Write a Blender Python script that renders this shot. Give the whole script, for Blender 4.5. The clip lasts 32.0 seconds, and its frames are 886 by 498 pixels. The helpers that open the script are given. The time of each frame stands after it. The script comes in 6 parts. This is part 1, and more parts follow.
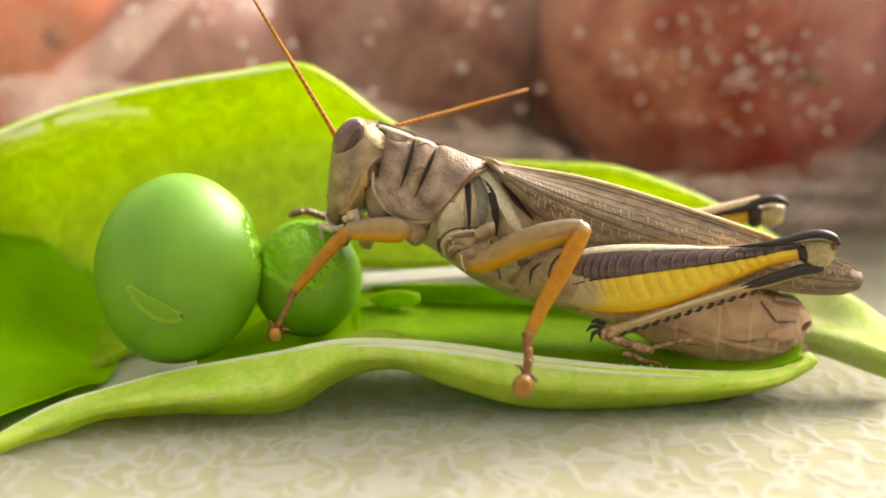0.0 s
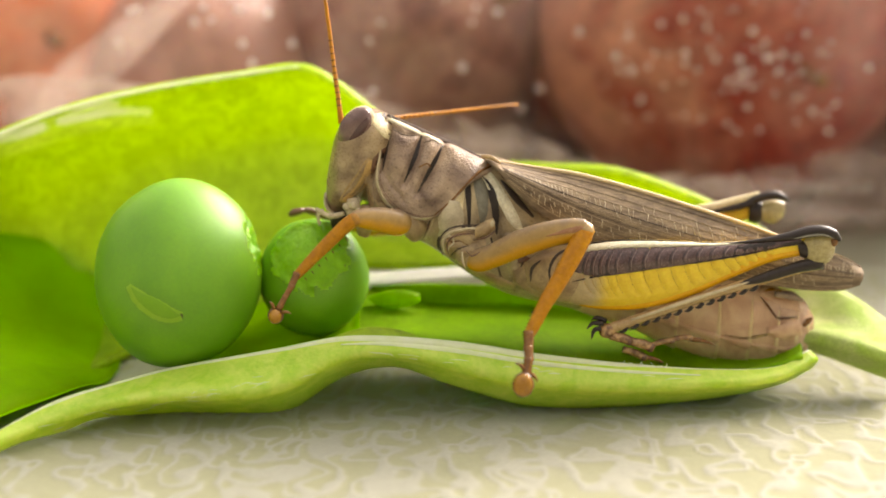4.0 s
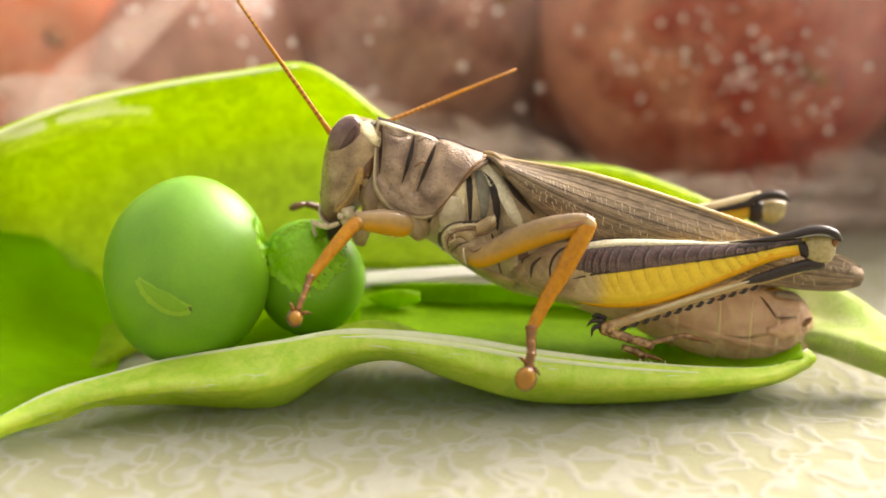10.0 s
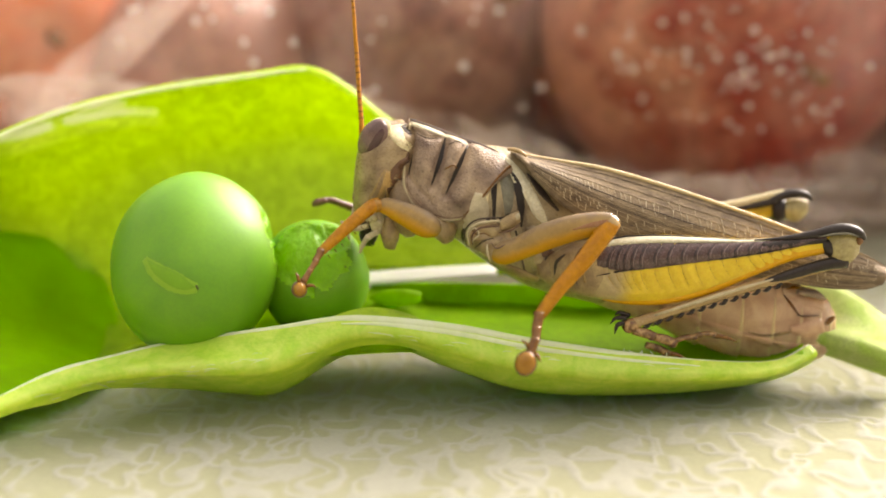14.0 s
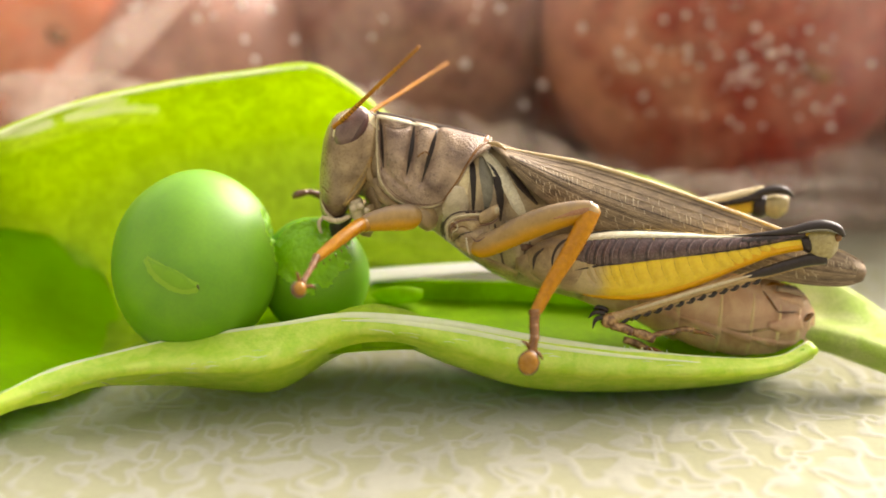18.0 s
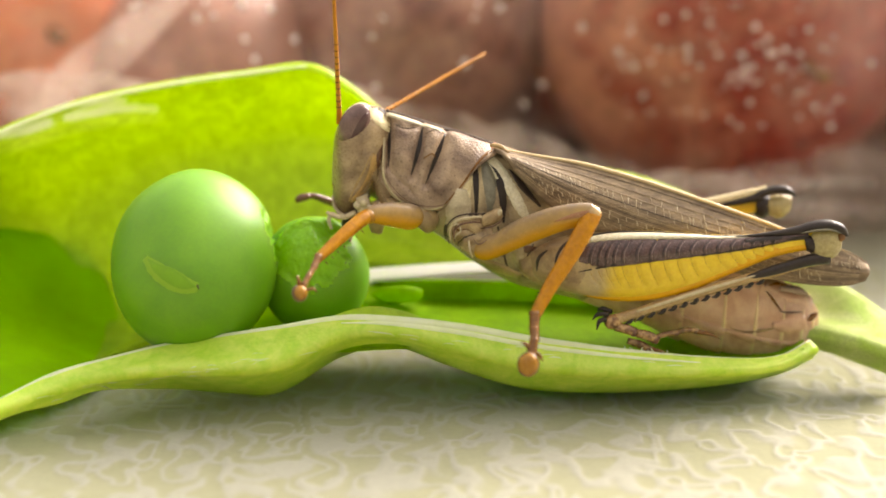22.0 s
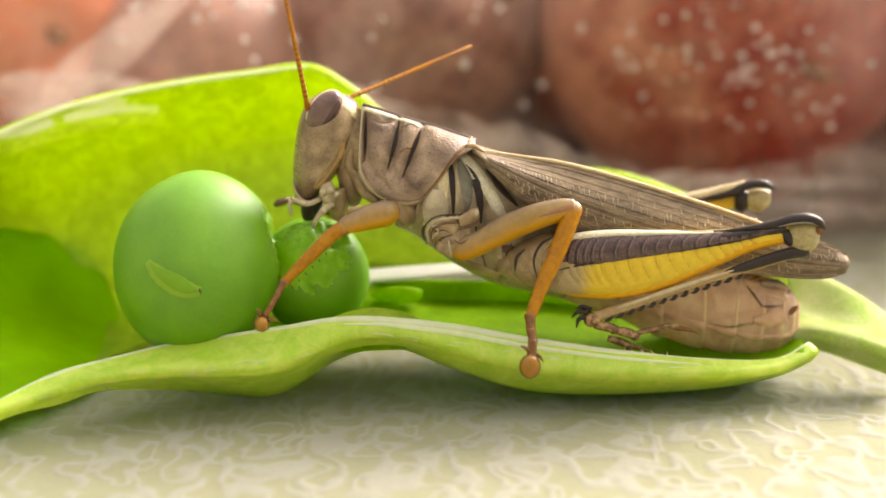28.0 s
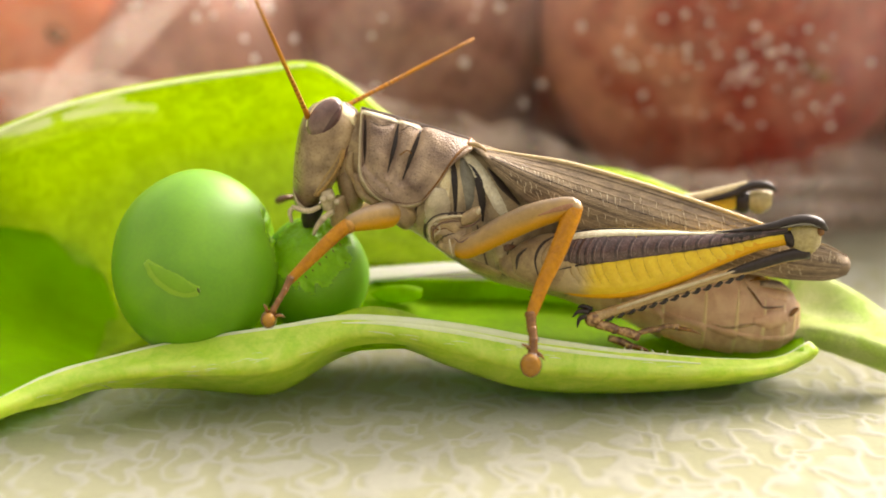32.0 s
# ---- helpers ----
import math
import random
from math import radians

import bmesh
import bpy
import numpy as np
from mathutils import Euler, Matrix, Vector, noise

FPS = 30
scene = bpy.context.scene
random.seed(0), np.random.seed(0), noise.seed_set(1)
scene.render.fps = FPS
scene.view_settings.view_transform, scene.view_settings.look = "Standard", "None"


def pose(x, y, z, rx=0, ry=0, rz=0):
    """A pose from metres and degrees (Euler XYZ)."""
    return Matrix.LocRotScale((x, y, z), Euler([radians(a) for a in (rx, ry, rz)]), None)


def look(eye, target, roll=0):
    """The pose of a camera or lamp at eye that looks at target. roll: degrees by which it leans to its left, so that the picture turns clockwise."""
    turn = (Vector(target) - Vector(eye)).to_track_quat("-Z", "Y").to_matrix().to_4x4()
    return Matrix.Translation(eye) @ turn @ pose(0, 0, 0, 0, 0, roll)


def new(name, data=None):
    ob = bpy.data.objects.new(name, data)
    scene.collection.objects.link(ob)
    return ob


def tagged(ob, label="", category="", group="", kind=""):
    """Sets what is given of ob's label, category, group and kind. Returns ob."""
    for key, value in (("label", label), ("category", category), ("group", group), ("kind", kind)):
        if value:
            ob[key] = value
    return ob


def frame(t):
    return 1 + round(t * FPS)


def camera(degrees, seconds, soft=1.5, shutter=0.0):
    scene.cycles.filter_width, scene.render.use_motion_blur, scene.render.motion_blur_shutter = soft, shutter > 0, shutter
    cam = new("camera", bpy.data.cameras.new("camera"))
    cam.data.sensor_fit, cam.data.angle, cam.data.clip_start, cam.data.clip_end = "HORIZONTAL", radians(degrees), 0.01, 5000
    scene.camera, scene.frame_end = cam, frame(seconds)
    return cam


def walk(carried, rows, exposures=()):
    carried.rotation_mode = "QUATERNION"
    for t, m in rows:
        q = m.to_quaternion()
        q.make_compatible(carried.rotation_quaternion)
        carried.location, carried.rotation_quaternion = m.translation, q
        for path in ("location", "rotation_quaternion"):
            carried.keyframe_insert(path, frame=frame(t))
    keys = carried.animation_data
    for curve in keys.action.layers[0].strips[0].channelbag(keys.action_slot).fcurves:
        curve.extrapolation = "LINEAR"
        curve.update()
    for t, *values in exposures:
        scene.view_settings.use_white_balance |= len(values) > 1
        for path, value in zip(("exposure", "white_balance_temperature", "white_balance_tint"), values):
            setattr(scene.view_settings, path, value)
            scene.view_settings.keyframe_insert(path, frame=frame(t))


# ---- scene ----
MM = 0.001
SECONDS = 32.0

# ---- camera ----
cam = camera(30, SECONDS, soft=1.8)
cam.data.dof.use_dof = True
cam.data.dof.focus_distance = 0.1145
cam.data.dof.aperture_fstop = 18.5
EYE, AIM = (0, -0.115, 0.043), (0, 0, 0.012186)


def drifted(right, down):
    """The resting view, turned by a hair: fractions of a degree."""
    return look(EYE, AIM) @ pose(0, 0, 0, down, right, 0)


walk(cam, [(0, drifted(-0.080, 0.150)), (10, drifted(-0.080, 0.119)), (10.5, drifted(-0.061, 0.040)), (11.5, drifted(-0.051, 0.150)), (12, drifted(-0.041, 0.060)), (14, drifted(-0.031, 0.110)), (14.5, drifted(-0.010, 0.039)), (17, drifted(0.010, 0.060)), (17.5, drifted(0.010, 0.020)), (24.5, drifted(0.000, 0.000)), (31, drifted(0.000, 0.029)), (32, drifted(-0.010, -0.020))], exposures=[(0, 0.63, 7500, 13), (9, 0.72, 7500, 13), (32, 0.72, 7500, 13)])

# ---- light ----
world = bpy.data.worlds.new("sky")
scene.world = world
world.use_nodes = True
wn = world.node_tree.nodes
sky = wn.new("ShaderNodeTexSky")
sky.sky_type, sky.sun_disc = "NISHITA", False
sky.sun_elevation, sky.sun_rotation = radians(31.7), radians(47.7)
sky.air_density, sky.dust_density, sky.ozone_density = 1.0, 4.0, 1.0
wn["Background"].inputs["Strength"].default_value = 0.15
haze = wn.new("ShaderNodeHueSaturation")
haze.inputs["Saturation"].default_value = 0.12
world.node_tree.links.new(sky.outputs["Color"], haze.inputs["Color"])
# thin cloud: brighter overhead than at the horizon
dome, split, lift, veil = wn.new("ShaderNodeTexCoord"), wn.new("ShaderNodeSeparateXYZ"), wn.new("ShaderNodeMapRange"), wn.new("ShaderNodeVectorMath")
lift.interpolation_type = "SMOOTHSTEP"
lift.inputs["From Min"].default_value, lift.inputs["From Max"].default_value = 0.0, 1.0
lift.inputs["To Min"].default_value, lift.inputs["To Max"].default_value = 0.30, 2.8
veil.operation = "SCALE"
world.node_tree.links.new(dome.outputs["Generated"], split.inputs["Vector"])
world.node_tree.links.new(split.outputs["Z"], lift.inputs["Value"])
world.node_tree.links.new(haze.outputs["Color"], veil.inputs[0])
world.node_tree.links.new(lift.outputs["Result"], veil.inputs["Scale"])
world.node_tree.links.new(veil.outputs["Vector"], wn["Background"].inputs["Color"])
sun = new("sun", bpy.data.lights.new("sun", "SUN"))
sun.data.energy, sun.data.angle, sun.data.color = 3.8, radians(40), (1.0, 0.96, 0.99)
SUN_FROM = Vector((0.66, 0.60, 0.55))
sun.matrix_world = look(SUN_FROM, (0, 0, 0))


# ---- materials ----
def material(name, colour, second=None, rough=0.5, size=1.0, spread=0.5, bump=0.2, fine=8.0, fine_size=0.12,
             through_light=0.0, through_colour=None, sheen=0.0, coat=0.0, specular=0.35, stretch=(1, 1, 1), ridged=0.0,
             wax=0.0, below=None, above=None, pits=0.0, specks=0.0, worn=None):
    """A surface with two scales of variation: patches of `size` millimetres between two colours, grain of `fine_size`."""
    second = second or tuple(c * 0.72 for c in colour)
    mat = bpy.data.materials.new(name)
    mat.use_nodes = True
    nodes, link = mat.node_tree.nodes, mat.node_tree.links.new
    shader, out = nodes["Principled BSDF"], nodes["Material Output"]
    coord = nodes.new("ShaderNodeTexCoord")
    place = nodes.new("ShaderNodeMapping")
    place.inputs["Scale"].default_value = [s / MM for s in stretch]
    link(coord.outputs["Object"], place.inputs["Vector"])
    patch = nodes.new("ShaderNodeTexNoise")
    patch.inputs["Scale"].default_value, patch.inputs["Detail"].default_value = 1.0 / size, 4.0
    patch.inputs["Distortion"].default_value = 0.6
    link(place.outputs["Vector"], patch.inputs["Vector"])
    grain = nodes.new("ShaderNodeTexNoise")
    grain.inputs["Scale"].default_value, grain.inputs["Detail"].default_value = 1.0 / fine_size, 3.0
    link(place.outputs["Vector"], grain.inputs["Vector"])
    ramp = nodes.new("ShaderNodeValToRGB")
    ramp.color_ramp.elements[0].position, ramp.color_ramp.elements[1].position = 0.5 - spread / 2, 0.5 + spread / 2
    ramp.color_ramp.elements[0].color, ramp.color_ramp.elements[1].color = (*second, 1), (*colour, 1)
    link(patch.outputs["Fac"], ramp.inputs["Fac"])
    mix = nodes.new("ShaderNodeMix")
    mix.data_type, mix.blend_type = "RGBA", "OVERLAY"
    mix.inputs["Factor"].default_value = 0.04 * fine
    paint = ramp.outputs["Color"]
    if below:
        # a second pigment on the underside of a limb
        under, soft, tone = nodes.new("ShaderNodeAttribute"), nodes.new("ShaderNodeMapRange"), nodes.new("ShaderNodeMix")
        under.attribute_name = "under"
        lift = nodes.new("ShaderNodeMath")
        lift.operation = "MULTIPLY_ADD"
        link(patch.outputs["Fac"], lift.inputs[0])
        lift.inputs[1].default_value = 0.22
        link(under.outputs["Fac"], lift.inputs[2])
        soft.inputs["From Min"].default_value, soft.inputs["From Max"].default_value = 0.42, 0.86
        soft.interpolation_type = "SMOOTHSTEP"
        link(lift.outputs["Value"], soft.inputs["Value"])
        tone.data_type = "RGBA"
        link(soft.outputs["Result"], tone.inputs["Factor"])
        link(paint, tone.inputs[6])
        tone.inputs[7].default_value = (*below, 1)
        paint = tone.outputs[2]
    if above:
        # a darker pigment along the top of a limb
        rise, top = nodes.new("ShaderNodeMapRange"), nodes.new("ShaderNodeMix")
        rise.inputs["From Min"].default_value, rise.inputs["From Max"].default_value = 0.08, 0.34
        rise.inputs["To Min"].default_value, rise.inputs["To Max"].default_value = 0.85, 0.0
        rise.interpolation_type = "SMOOTHSTEP"
        link(lift.outputs["Value"], rise.inputs["Value"])
        top.data_type = "RGBA"
        link(rise.outputs["Result"], top.inputs["Factor"])
        link(paint, top.inputs[6])
        top.inputs[7].default_value = (*above, 1)
        paint = top.outputs[2]
    if specks:
        # scattered dark pores
        dots, near, dab = nodes.new("ShaderNodeTexVoronoi"), nodes.new("ShaderNodeMapRange"), nodes.new("ShaderNodeMix")
        dots.inputs["Scale"].default_value = 1.0 / 0.42
        link(place.outputs["Vector"], dots.inputs["Vector"])
        near.inputs["From Min"].default_value, near.inputs["From Max"].default_value = 0.12, 0.24
        near.inputs["To Min"].default_value, near.inputs["To Max"].default_value = specks, 0.0
        link(dots.outputs["Distance"], near.inputs["Value"])
        dab.data_type = "RGBA"
        link(near.outputs["Result"], dab.inputs["Factor"])
        link(paint, dab.inputs[6])
        dab.inputs[7].default_value = (0.04, 0.025, 0.015, 1)
        paint = dab.outputs[2]
    link(paint, mix.inputs[6])
    firm = nodes.new("ShaderNodeMapRange")
    firm.inputs["From Min"].default_value, firm.inputs["From Max"].default_value = 0.2, 0.8
    link(grain.outputs["Fac"], firm.inputs["Value"])
    link(firm.outputs["Result"], mix.inputs[7])
    link(mix.outputs[2], shader.inputs["Base Color"])
    bumps = nodes.new("ShaderNodeBump")
    bumps.inputs["Strength"].default_value, bumps.inputs["Distance"].default_value = bump, 0.1 * MM
    link(grain.outputs["Fac"], bumps.inputs["Height"])
    if pits:
        cells, dents = nodes.new("ShaderNodeTexVoronoi"), nodes.new("ShaderNodeBump")
        cells.inputs["Scale"].default_value = 1.0 / 0.15
        link(place.outputs["Vector"], cells.inputs["Vector"])
        dents.inputs["Strength"].default_value, dents.inputs["Distance"].default_value = pits, 0.08 * MM
        link(cells.outputs["Distance"], dents.inputs["Height"])
        link(bumps.outputs["Normal"], dents.inputs["Normal"])
        bumps = dents
    link(bumps.outputs["Normal"], shader.inputs["Normal"])
    vary = nodes.new("ShaderNodeMapRange")
    vary.inputs["To Min"].default_value, vary.inputs["To Max"].default_value = rough * 0.8, min(1, rough * 1.25)
    link(grain.outputs["Fac"], vary.inputs["Value"])
    link(vary.outputs["Result"], shader.inputs["Roughness"])
    shader.inputs["Specular IOR Level"].default_value = specular
    shader.inputs["Coat Weight"].default_value = coat * 0.32
    shader.inputs["Coat Roughness"].default_value = 0.12
    shader.inputs["Sheen Weight"].default_value = sheen
    if wax:
        shader.inputs["Subsurface Weight"].default_value = wax
        shader.inputs["Subsurface Radius"].default_value = (0.8, 1.0, 0.25)
        shader.inputs["Subsurface Scale"].default_value = 2.0 * MM
    if through_light:
        glow = nodes.new("ShaderNodeBsdfTranslucent")
        clear = through_colour or colour
        cells = nodes.new("ShaderNodeMix")
        cells.data_type = "RGBA"
        spot = nodes.new("ShaderNodeMapRange")
        spot.inputs["From Min"].default_value, spot.inputs["From Max"].default_value = 0.5 - spread / 2, 0.5 + spread / 2
        link(patch.outputs["Fac"], spot.inputs["Value"])
        link(spot.outputs["Result"], cells.inputs["Factor"])
        cells.inputs[6].default_value, cells.inputs[7].default_value = (*(c * 0.9 for c in clear), 1), (*(min(1, c * 1.12) for c in clear), 1)
        link(cells.outputs[2], glow.inputs["Color"])
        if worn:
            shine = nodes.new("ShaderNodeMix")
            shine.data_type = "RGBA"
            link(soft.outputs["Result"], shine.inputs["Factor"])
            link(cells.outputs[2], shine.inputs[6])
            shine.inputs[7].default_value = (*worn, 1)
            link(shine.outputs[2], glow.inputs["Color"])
        both = nodes.new("ShaderNodeMixShader")
        both.inputs["Fac"].default_value = through_light
        link(shader.outputs["BSDF"], both.inputs[1])
        link(glow.outputs["BSDF"], both.inputs[2])
        link(both.outputs["Shader"], out.inputs["Surface"])
    return mat


def film_material(name="plastic_film", least=0.02, most=0.14, tint=(0.80, 0.62, 0.52), grain=90.0):
    """Clear crinkled plastic film: mostly see-through, with a milky share and a gloss."""
    mat = bpy.data.materials.new(name)
    mat.use_nodes = True
    nodes, link = mat.node_tree.nodes, mat.node_tree.links.new
    shader, out = nodes["Principled BSDF"], nodes["Material Output"]
    shader.inputs["Base Color"].default_value = (*tint, 1)
    shader.inputs["Roughness"].default_value = 0.28
    coord, patch, ramp = nodes.new("ShaderNodeTexCoord"), nodes.new("ShaderNodeTexNoise"), nodes.new("ShaderNodeMapRange")
    patch.inputs["Scale"].default_value, patch.inputs["Detail"].default_value = grain, 5.0
    link(coord.outputs["Object"], patch.inputs["Vector"])
    ramp.inputs["From Min"].default_value, ramp.inputs["From Max"].default_value = 0.35, 0.7
    ramp.inputs["To Min"].default_value, ramp.inputs["To Max"].default_value = least, most
    link(patch.outputs["Fac"], ramp.inputs["Value"])
    clear, both = nodes.new("ShaderNodeBsdfTransparent"), nodes.new("ShaderNodeMixShader")
    milk, body = nodes.new("ShaderNodeBsdfTranslucent"), nodes.new("ShaderNodeMixShader")
    milk.inputs["Color"].default_value = (0.9, 0.72, 0.62, 1)
    body.inputs["Fac"].default_value = 0.55
    link(shader.outputs["BSDF"], body.inputs[1])
    link(milk.outputs["BSDF"], body.inputs[2])
    link(ramp.outputs["Result"], both.inputs["Fac"])
    link(clear.outputs["BSDF"], both.inputs[1])
    link(body.outputs["Shader"], both.inputs[2])
    link(both.outputs["Shader"], out.inputs["Surface"])
    return mat


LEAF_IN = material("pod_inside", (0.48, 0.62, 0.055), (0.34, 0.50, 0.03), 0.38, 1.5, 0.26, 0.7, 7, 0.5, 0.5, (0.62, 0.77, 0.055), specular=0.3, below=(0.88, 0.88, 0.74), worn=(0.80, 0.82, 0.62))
LEAF_MID = material("pod_hollow", (0.33, 0.53, 0.014), (0.19, 0.38, 0.008), 0.5, 3.0, 0.45, 0.4, 8, 0.5, 0.5, (0.46, 0.74, 0.03), specular=0.12)
# deeper green that carries the shade low in the pod
LEAF_SHADE = material("pod_shaded_side", (0.45, 0.68, 0.014), (0.34, 0.57, 0.01), 0.6, 3.5, 0.6, 0.3, 4, 0.5, 0.7, (0.56, 0.86, 0.02), specular=0.15)
LEAF_OUT = material("pod_outside", (0.73, 0.91, 0.21), (0.50, 0.77, 0.07), 0.34, 1.2, 0.35, 0.8, 8, 0.22, 0.5, (0.90, 1.0, 0.12), specular=0.5)
LEAF_EDGE = material("pod_edge", (0.95, 0.96, 0.82), (0.84, 0.90, 0.58), 0.5, 0.8, 0.6, 0.4, 6, 0.15, 0.5, (1.0, 1.0, 0.7))
# white of the sunlit table, for the strip at the pod's gap
GAP_STRIP = material("gap_strip", (0.96, 0.93, 0.89), (0.93, 0.90, 0.86), 0.5, 2.0, 0.6, 0.2, 4, 0.3, 0.3, (1.0, 0.96, 0.92))
TIP = material("pod_flap", (0.56, 0.58, 0.30), (0.34, 0.48, 0.09), 0.7, 2.6, 0.35, 0.3, 8, 0.2, 0.3, (0.6, 0.7, 0.2), specular=0.15)
PEA = material("pea_skin", (0.172, 0.392, 0.011), (0.102, 0.285, 0.005), 0.47, 4.0, 0.6, 0.03, 1.5, 0.25, 0.0, coat=0.0, wax=0.45, specular=0.5)
PEA_FLESH = material("pea_flesh", (0.34, 0.72, 0.012), (0.24, 0.60, 0.008), 0.3, 0.7, 0.5, 1.2, 3, 0.14, 0.4, (0.5, 0.9, 0.05), coat=0.5, wax=0.3)
SCAR_TIP = material("scar_tip", (0.10, 0.15, 0.02), (0.07, 0.10, 0.015), 0.5, 0.5, 0.5, 0.2, 2)
PEA_SCAR = material("pea_scar", (0.19, 0.42, 0.012), (0.16, 0.37, 0.008), 0.46, 0.9, 0.5, 0.1, 1, wax=0.3)
SCAR_RIM = material("scar_rim", (0.26, 0.49, 0.025), (0.22, 0.45, 0.016), 0.46, 0.9, 0.5, 0.1, 1, wax=0.4)
CUTICLE = material("cuticle", (0.48, 0.37, 0.21), (0.20, 0.14, 0.08), 0.28, 1.7, 0.4, 0.12, 3, 0.16, coat=0.9, pits=0.25, specks=0.12)
FLANK = material("flank", (0.66, 0.56, 0.38), (0.40, 0.32, 0.20), 0.32, 1.3, 0.45, 0.3, 5, 0.12, coat=0.6, pits=0.2, specks=0.1)
STAIN = material("red_stain", (0.36, 0.17, 0.075), (0.26, 0.11, 0.05), 0.26, 0.6, 0.5, 0.1, 3, 0.12, coat=0.9)
DUSK = material("face_dusk", (0.27, 0.18, 0.09), (0.20, 0.13, 0.065), 0.28, 0.9, 0.5, 0.1, 3, 0.12, coat=0.5)
UMBER = material("umber", (0.17, 0.08, 0.04), (0.10, 0.045, 0.025), 0.3, 0.5, 0.6, 0.1, 4, 0.1, coat=0.6)
FACE = material("face", (0.43, 0.305, 0.165), (0.17, 0.105, 0.055), 0.28, 2.0, 0.36, 0.1, 3, 0.16, coat=1.0, pits=0.12, specks=0.1)
CUTICLE_PINK = material("cuticle_mauve", (0.47, 0.335, 0.22), (0.17, 0.11, 0.08), 0.42, 1.9, 0.36, 0.12, 3, 0.16, coat=0.35, pits=0.7, specks=0.35, specular=0.25)
BELLY = material("belly", (0.57, 0.42, 0.21), (0.25, 0.165, 0.085), 0.28, 1.2, 0.36, 0.25, 5, 0.14, 0.25, (0.75, 0.5, 0.26), coat=0.7, specks=0.1)
CREAM = material("cream", (0.82, 0.70, 0.42), (0.62, 0.50, 0.27), 0.38, 0.35, 0.5, 0.9, 12, 0.09, coat=0.2)
GILT = material("wing_edge", (0.66, 0.50, 0.27), (0.50, 0.36, 0.18), 0.4, 0.5, 0.6, 0.3, 6, 0.08, coat=0.2)
PALE = material("pale_ridge", (0.60, 0.50, 0.32), (0.42, 0.33, 0.19), 0.38, 0.5, 0.6, 0.3, 6, 0.08, coat=0.2)
WHITISH = material("whitish_stripe", (0.84, 0.77, 0.56), (0.60, 0.52, 0.34), 0.55, 0.35, 0.5, 1.0, 10, 0.09)
DARK = material("dark_brown", (0.04, 0.027, 0.02), (0.075, 0.05, 0.036), 0.42, 0.5, 0.6, 0.3, 6, 0.08, specular=0.3)
MATT_DARK = material("matt_dark", (0.045, 0.032, 0.024), (0.075, 0.052, 0.038), 0.75, 0.5, 0.6, 0.2, 5, 0.08, specular=0.08)
BLACK = material("black_horn", (0.020, 0.014, 0.011), (0.042, 0.030, 0.024), 0.32, 0.4, 0.6, 0.15, 4, 0.08, coat=0.1, specular=0.25)
SADDLE = material("femur_brown", (0.13, 0.072, 0.064), (0.06, 0.034, 0.03), 0.26, 0.5, 0.5, 0.12, 5, 0.12, coat=1.0)
RIB = material("femur_rib", (0.025, 0.014, 0.014), (0.018, 0.01, 0.01), 0.34, 0.4, 0.6, 0.3, coat=0.3)
# pale colour for the highlights painted beside the femur ribs
RIB_SHEEN = material("femur_rib_sheen", (0.30, 0.205, 0.175), (0.20, 0.13, 0.115), 0.22, 0.4, 0.6, 0.15, 5, 0.1, coat=1.0)
YELLOW = material("femur_yellow", (0.84, 0.60, 0.045), (0.70, 0.45, 0.02), 0.30, 0.8, 0.6, 0.12, 4, 0.15, 0.1, (0.9, 0.5, 0.02), coat=0.6, below=(0.47, 0.35, 0.17))
GOLD = material("femur_gold", (0.80, 0.42, 0.006), (0.66, 0.31, 0.004), 0.3, 0.9, 0.6, 0.1, 4, 0.15, 0.1, (0.9, 0.5, 0.02), coat=0.7)
YELLOW_RIB = material("femur_yellow_rib", (0.50, 0.30, 0.03), (0.42, 0.22, 0.02), 0.34, 0.5, 0.5, 0.2, coat=0.3)
TAN = material("leg_tan", (0.42, 0.27, 0.10), (0.30, 0.18, 0.058), 0.25, 0.9, 0.6, 0.06, 1.5, 0.16, 0.1, (0.7, 0.4, 0.1), coat=0.5, below=(0.58, 0.28, 0.012), specular=0.25, above=(0.22, 0.165, 0.12))
ORANGE = material("leg_orange", (0.56, 0.26, 0.012), (0.32, 0.12, 0.008), 0.27, 0.5, 0.55, 0.06, 1.5, 0.16, 0.2, (0.85, 0.4, 0.03), coat=0.4, specular=0.2)
CHEEK = material("cheek_tan", (0.46, 0.31, 0.135), (0.31, 0.195, 0.085), 0.26, 1.0, 0.5, 0.1, 3, 0.14, coat=0.9)
RIDGE = material("cheek_orange", (0.56, 0.36, 0.13), (0.44, 0.26, 0.09), 0.36, 0.6, 0.5, 0.3, 8, 0.08, coat=0.3)
ABDOMEN = material("abdomen_skin", (0.90, 0.66, 0.46), (0.62, 0.36, 0.22), 0.28, 1.4, 0.32, 0.15, 4, 0.16, 0.42, (1.0, 0.80, 0.55), coat=0.8)
AB_EDGE = material("abdomen_margin", (0.93, 0.78, 0.48), (0.80, 0.60, 0.32), 0.3, 0.6, 0.5, 0.15, 4, 0.1, 0.42, (1.0, 0.85, 0.55), coat=0.6)
SLATE = material("slate", (0.23, 0.21, 0.145), (0.13, 0.115, 0.08), 0.4, 0.5, 0.5, 0.3, 6, 0.08, coat=0.3)
RUST = material("foot_brown", (0.27, 0.115, 0.025), (0.10, 0.042, 0.014), 0.24, 0.4, 0.6, 0.2, 5, 0.07, coat=0.9, specular=0.25)
FOOT = material("foot_mottled", (0.46, 0.27, 0.11), (0.13, 0.06, 0.025), 0.24, 0.45, 0.3, 0.2, 5, 0.07, coat=0.9)
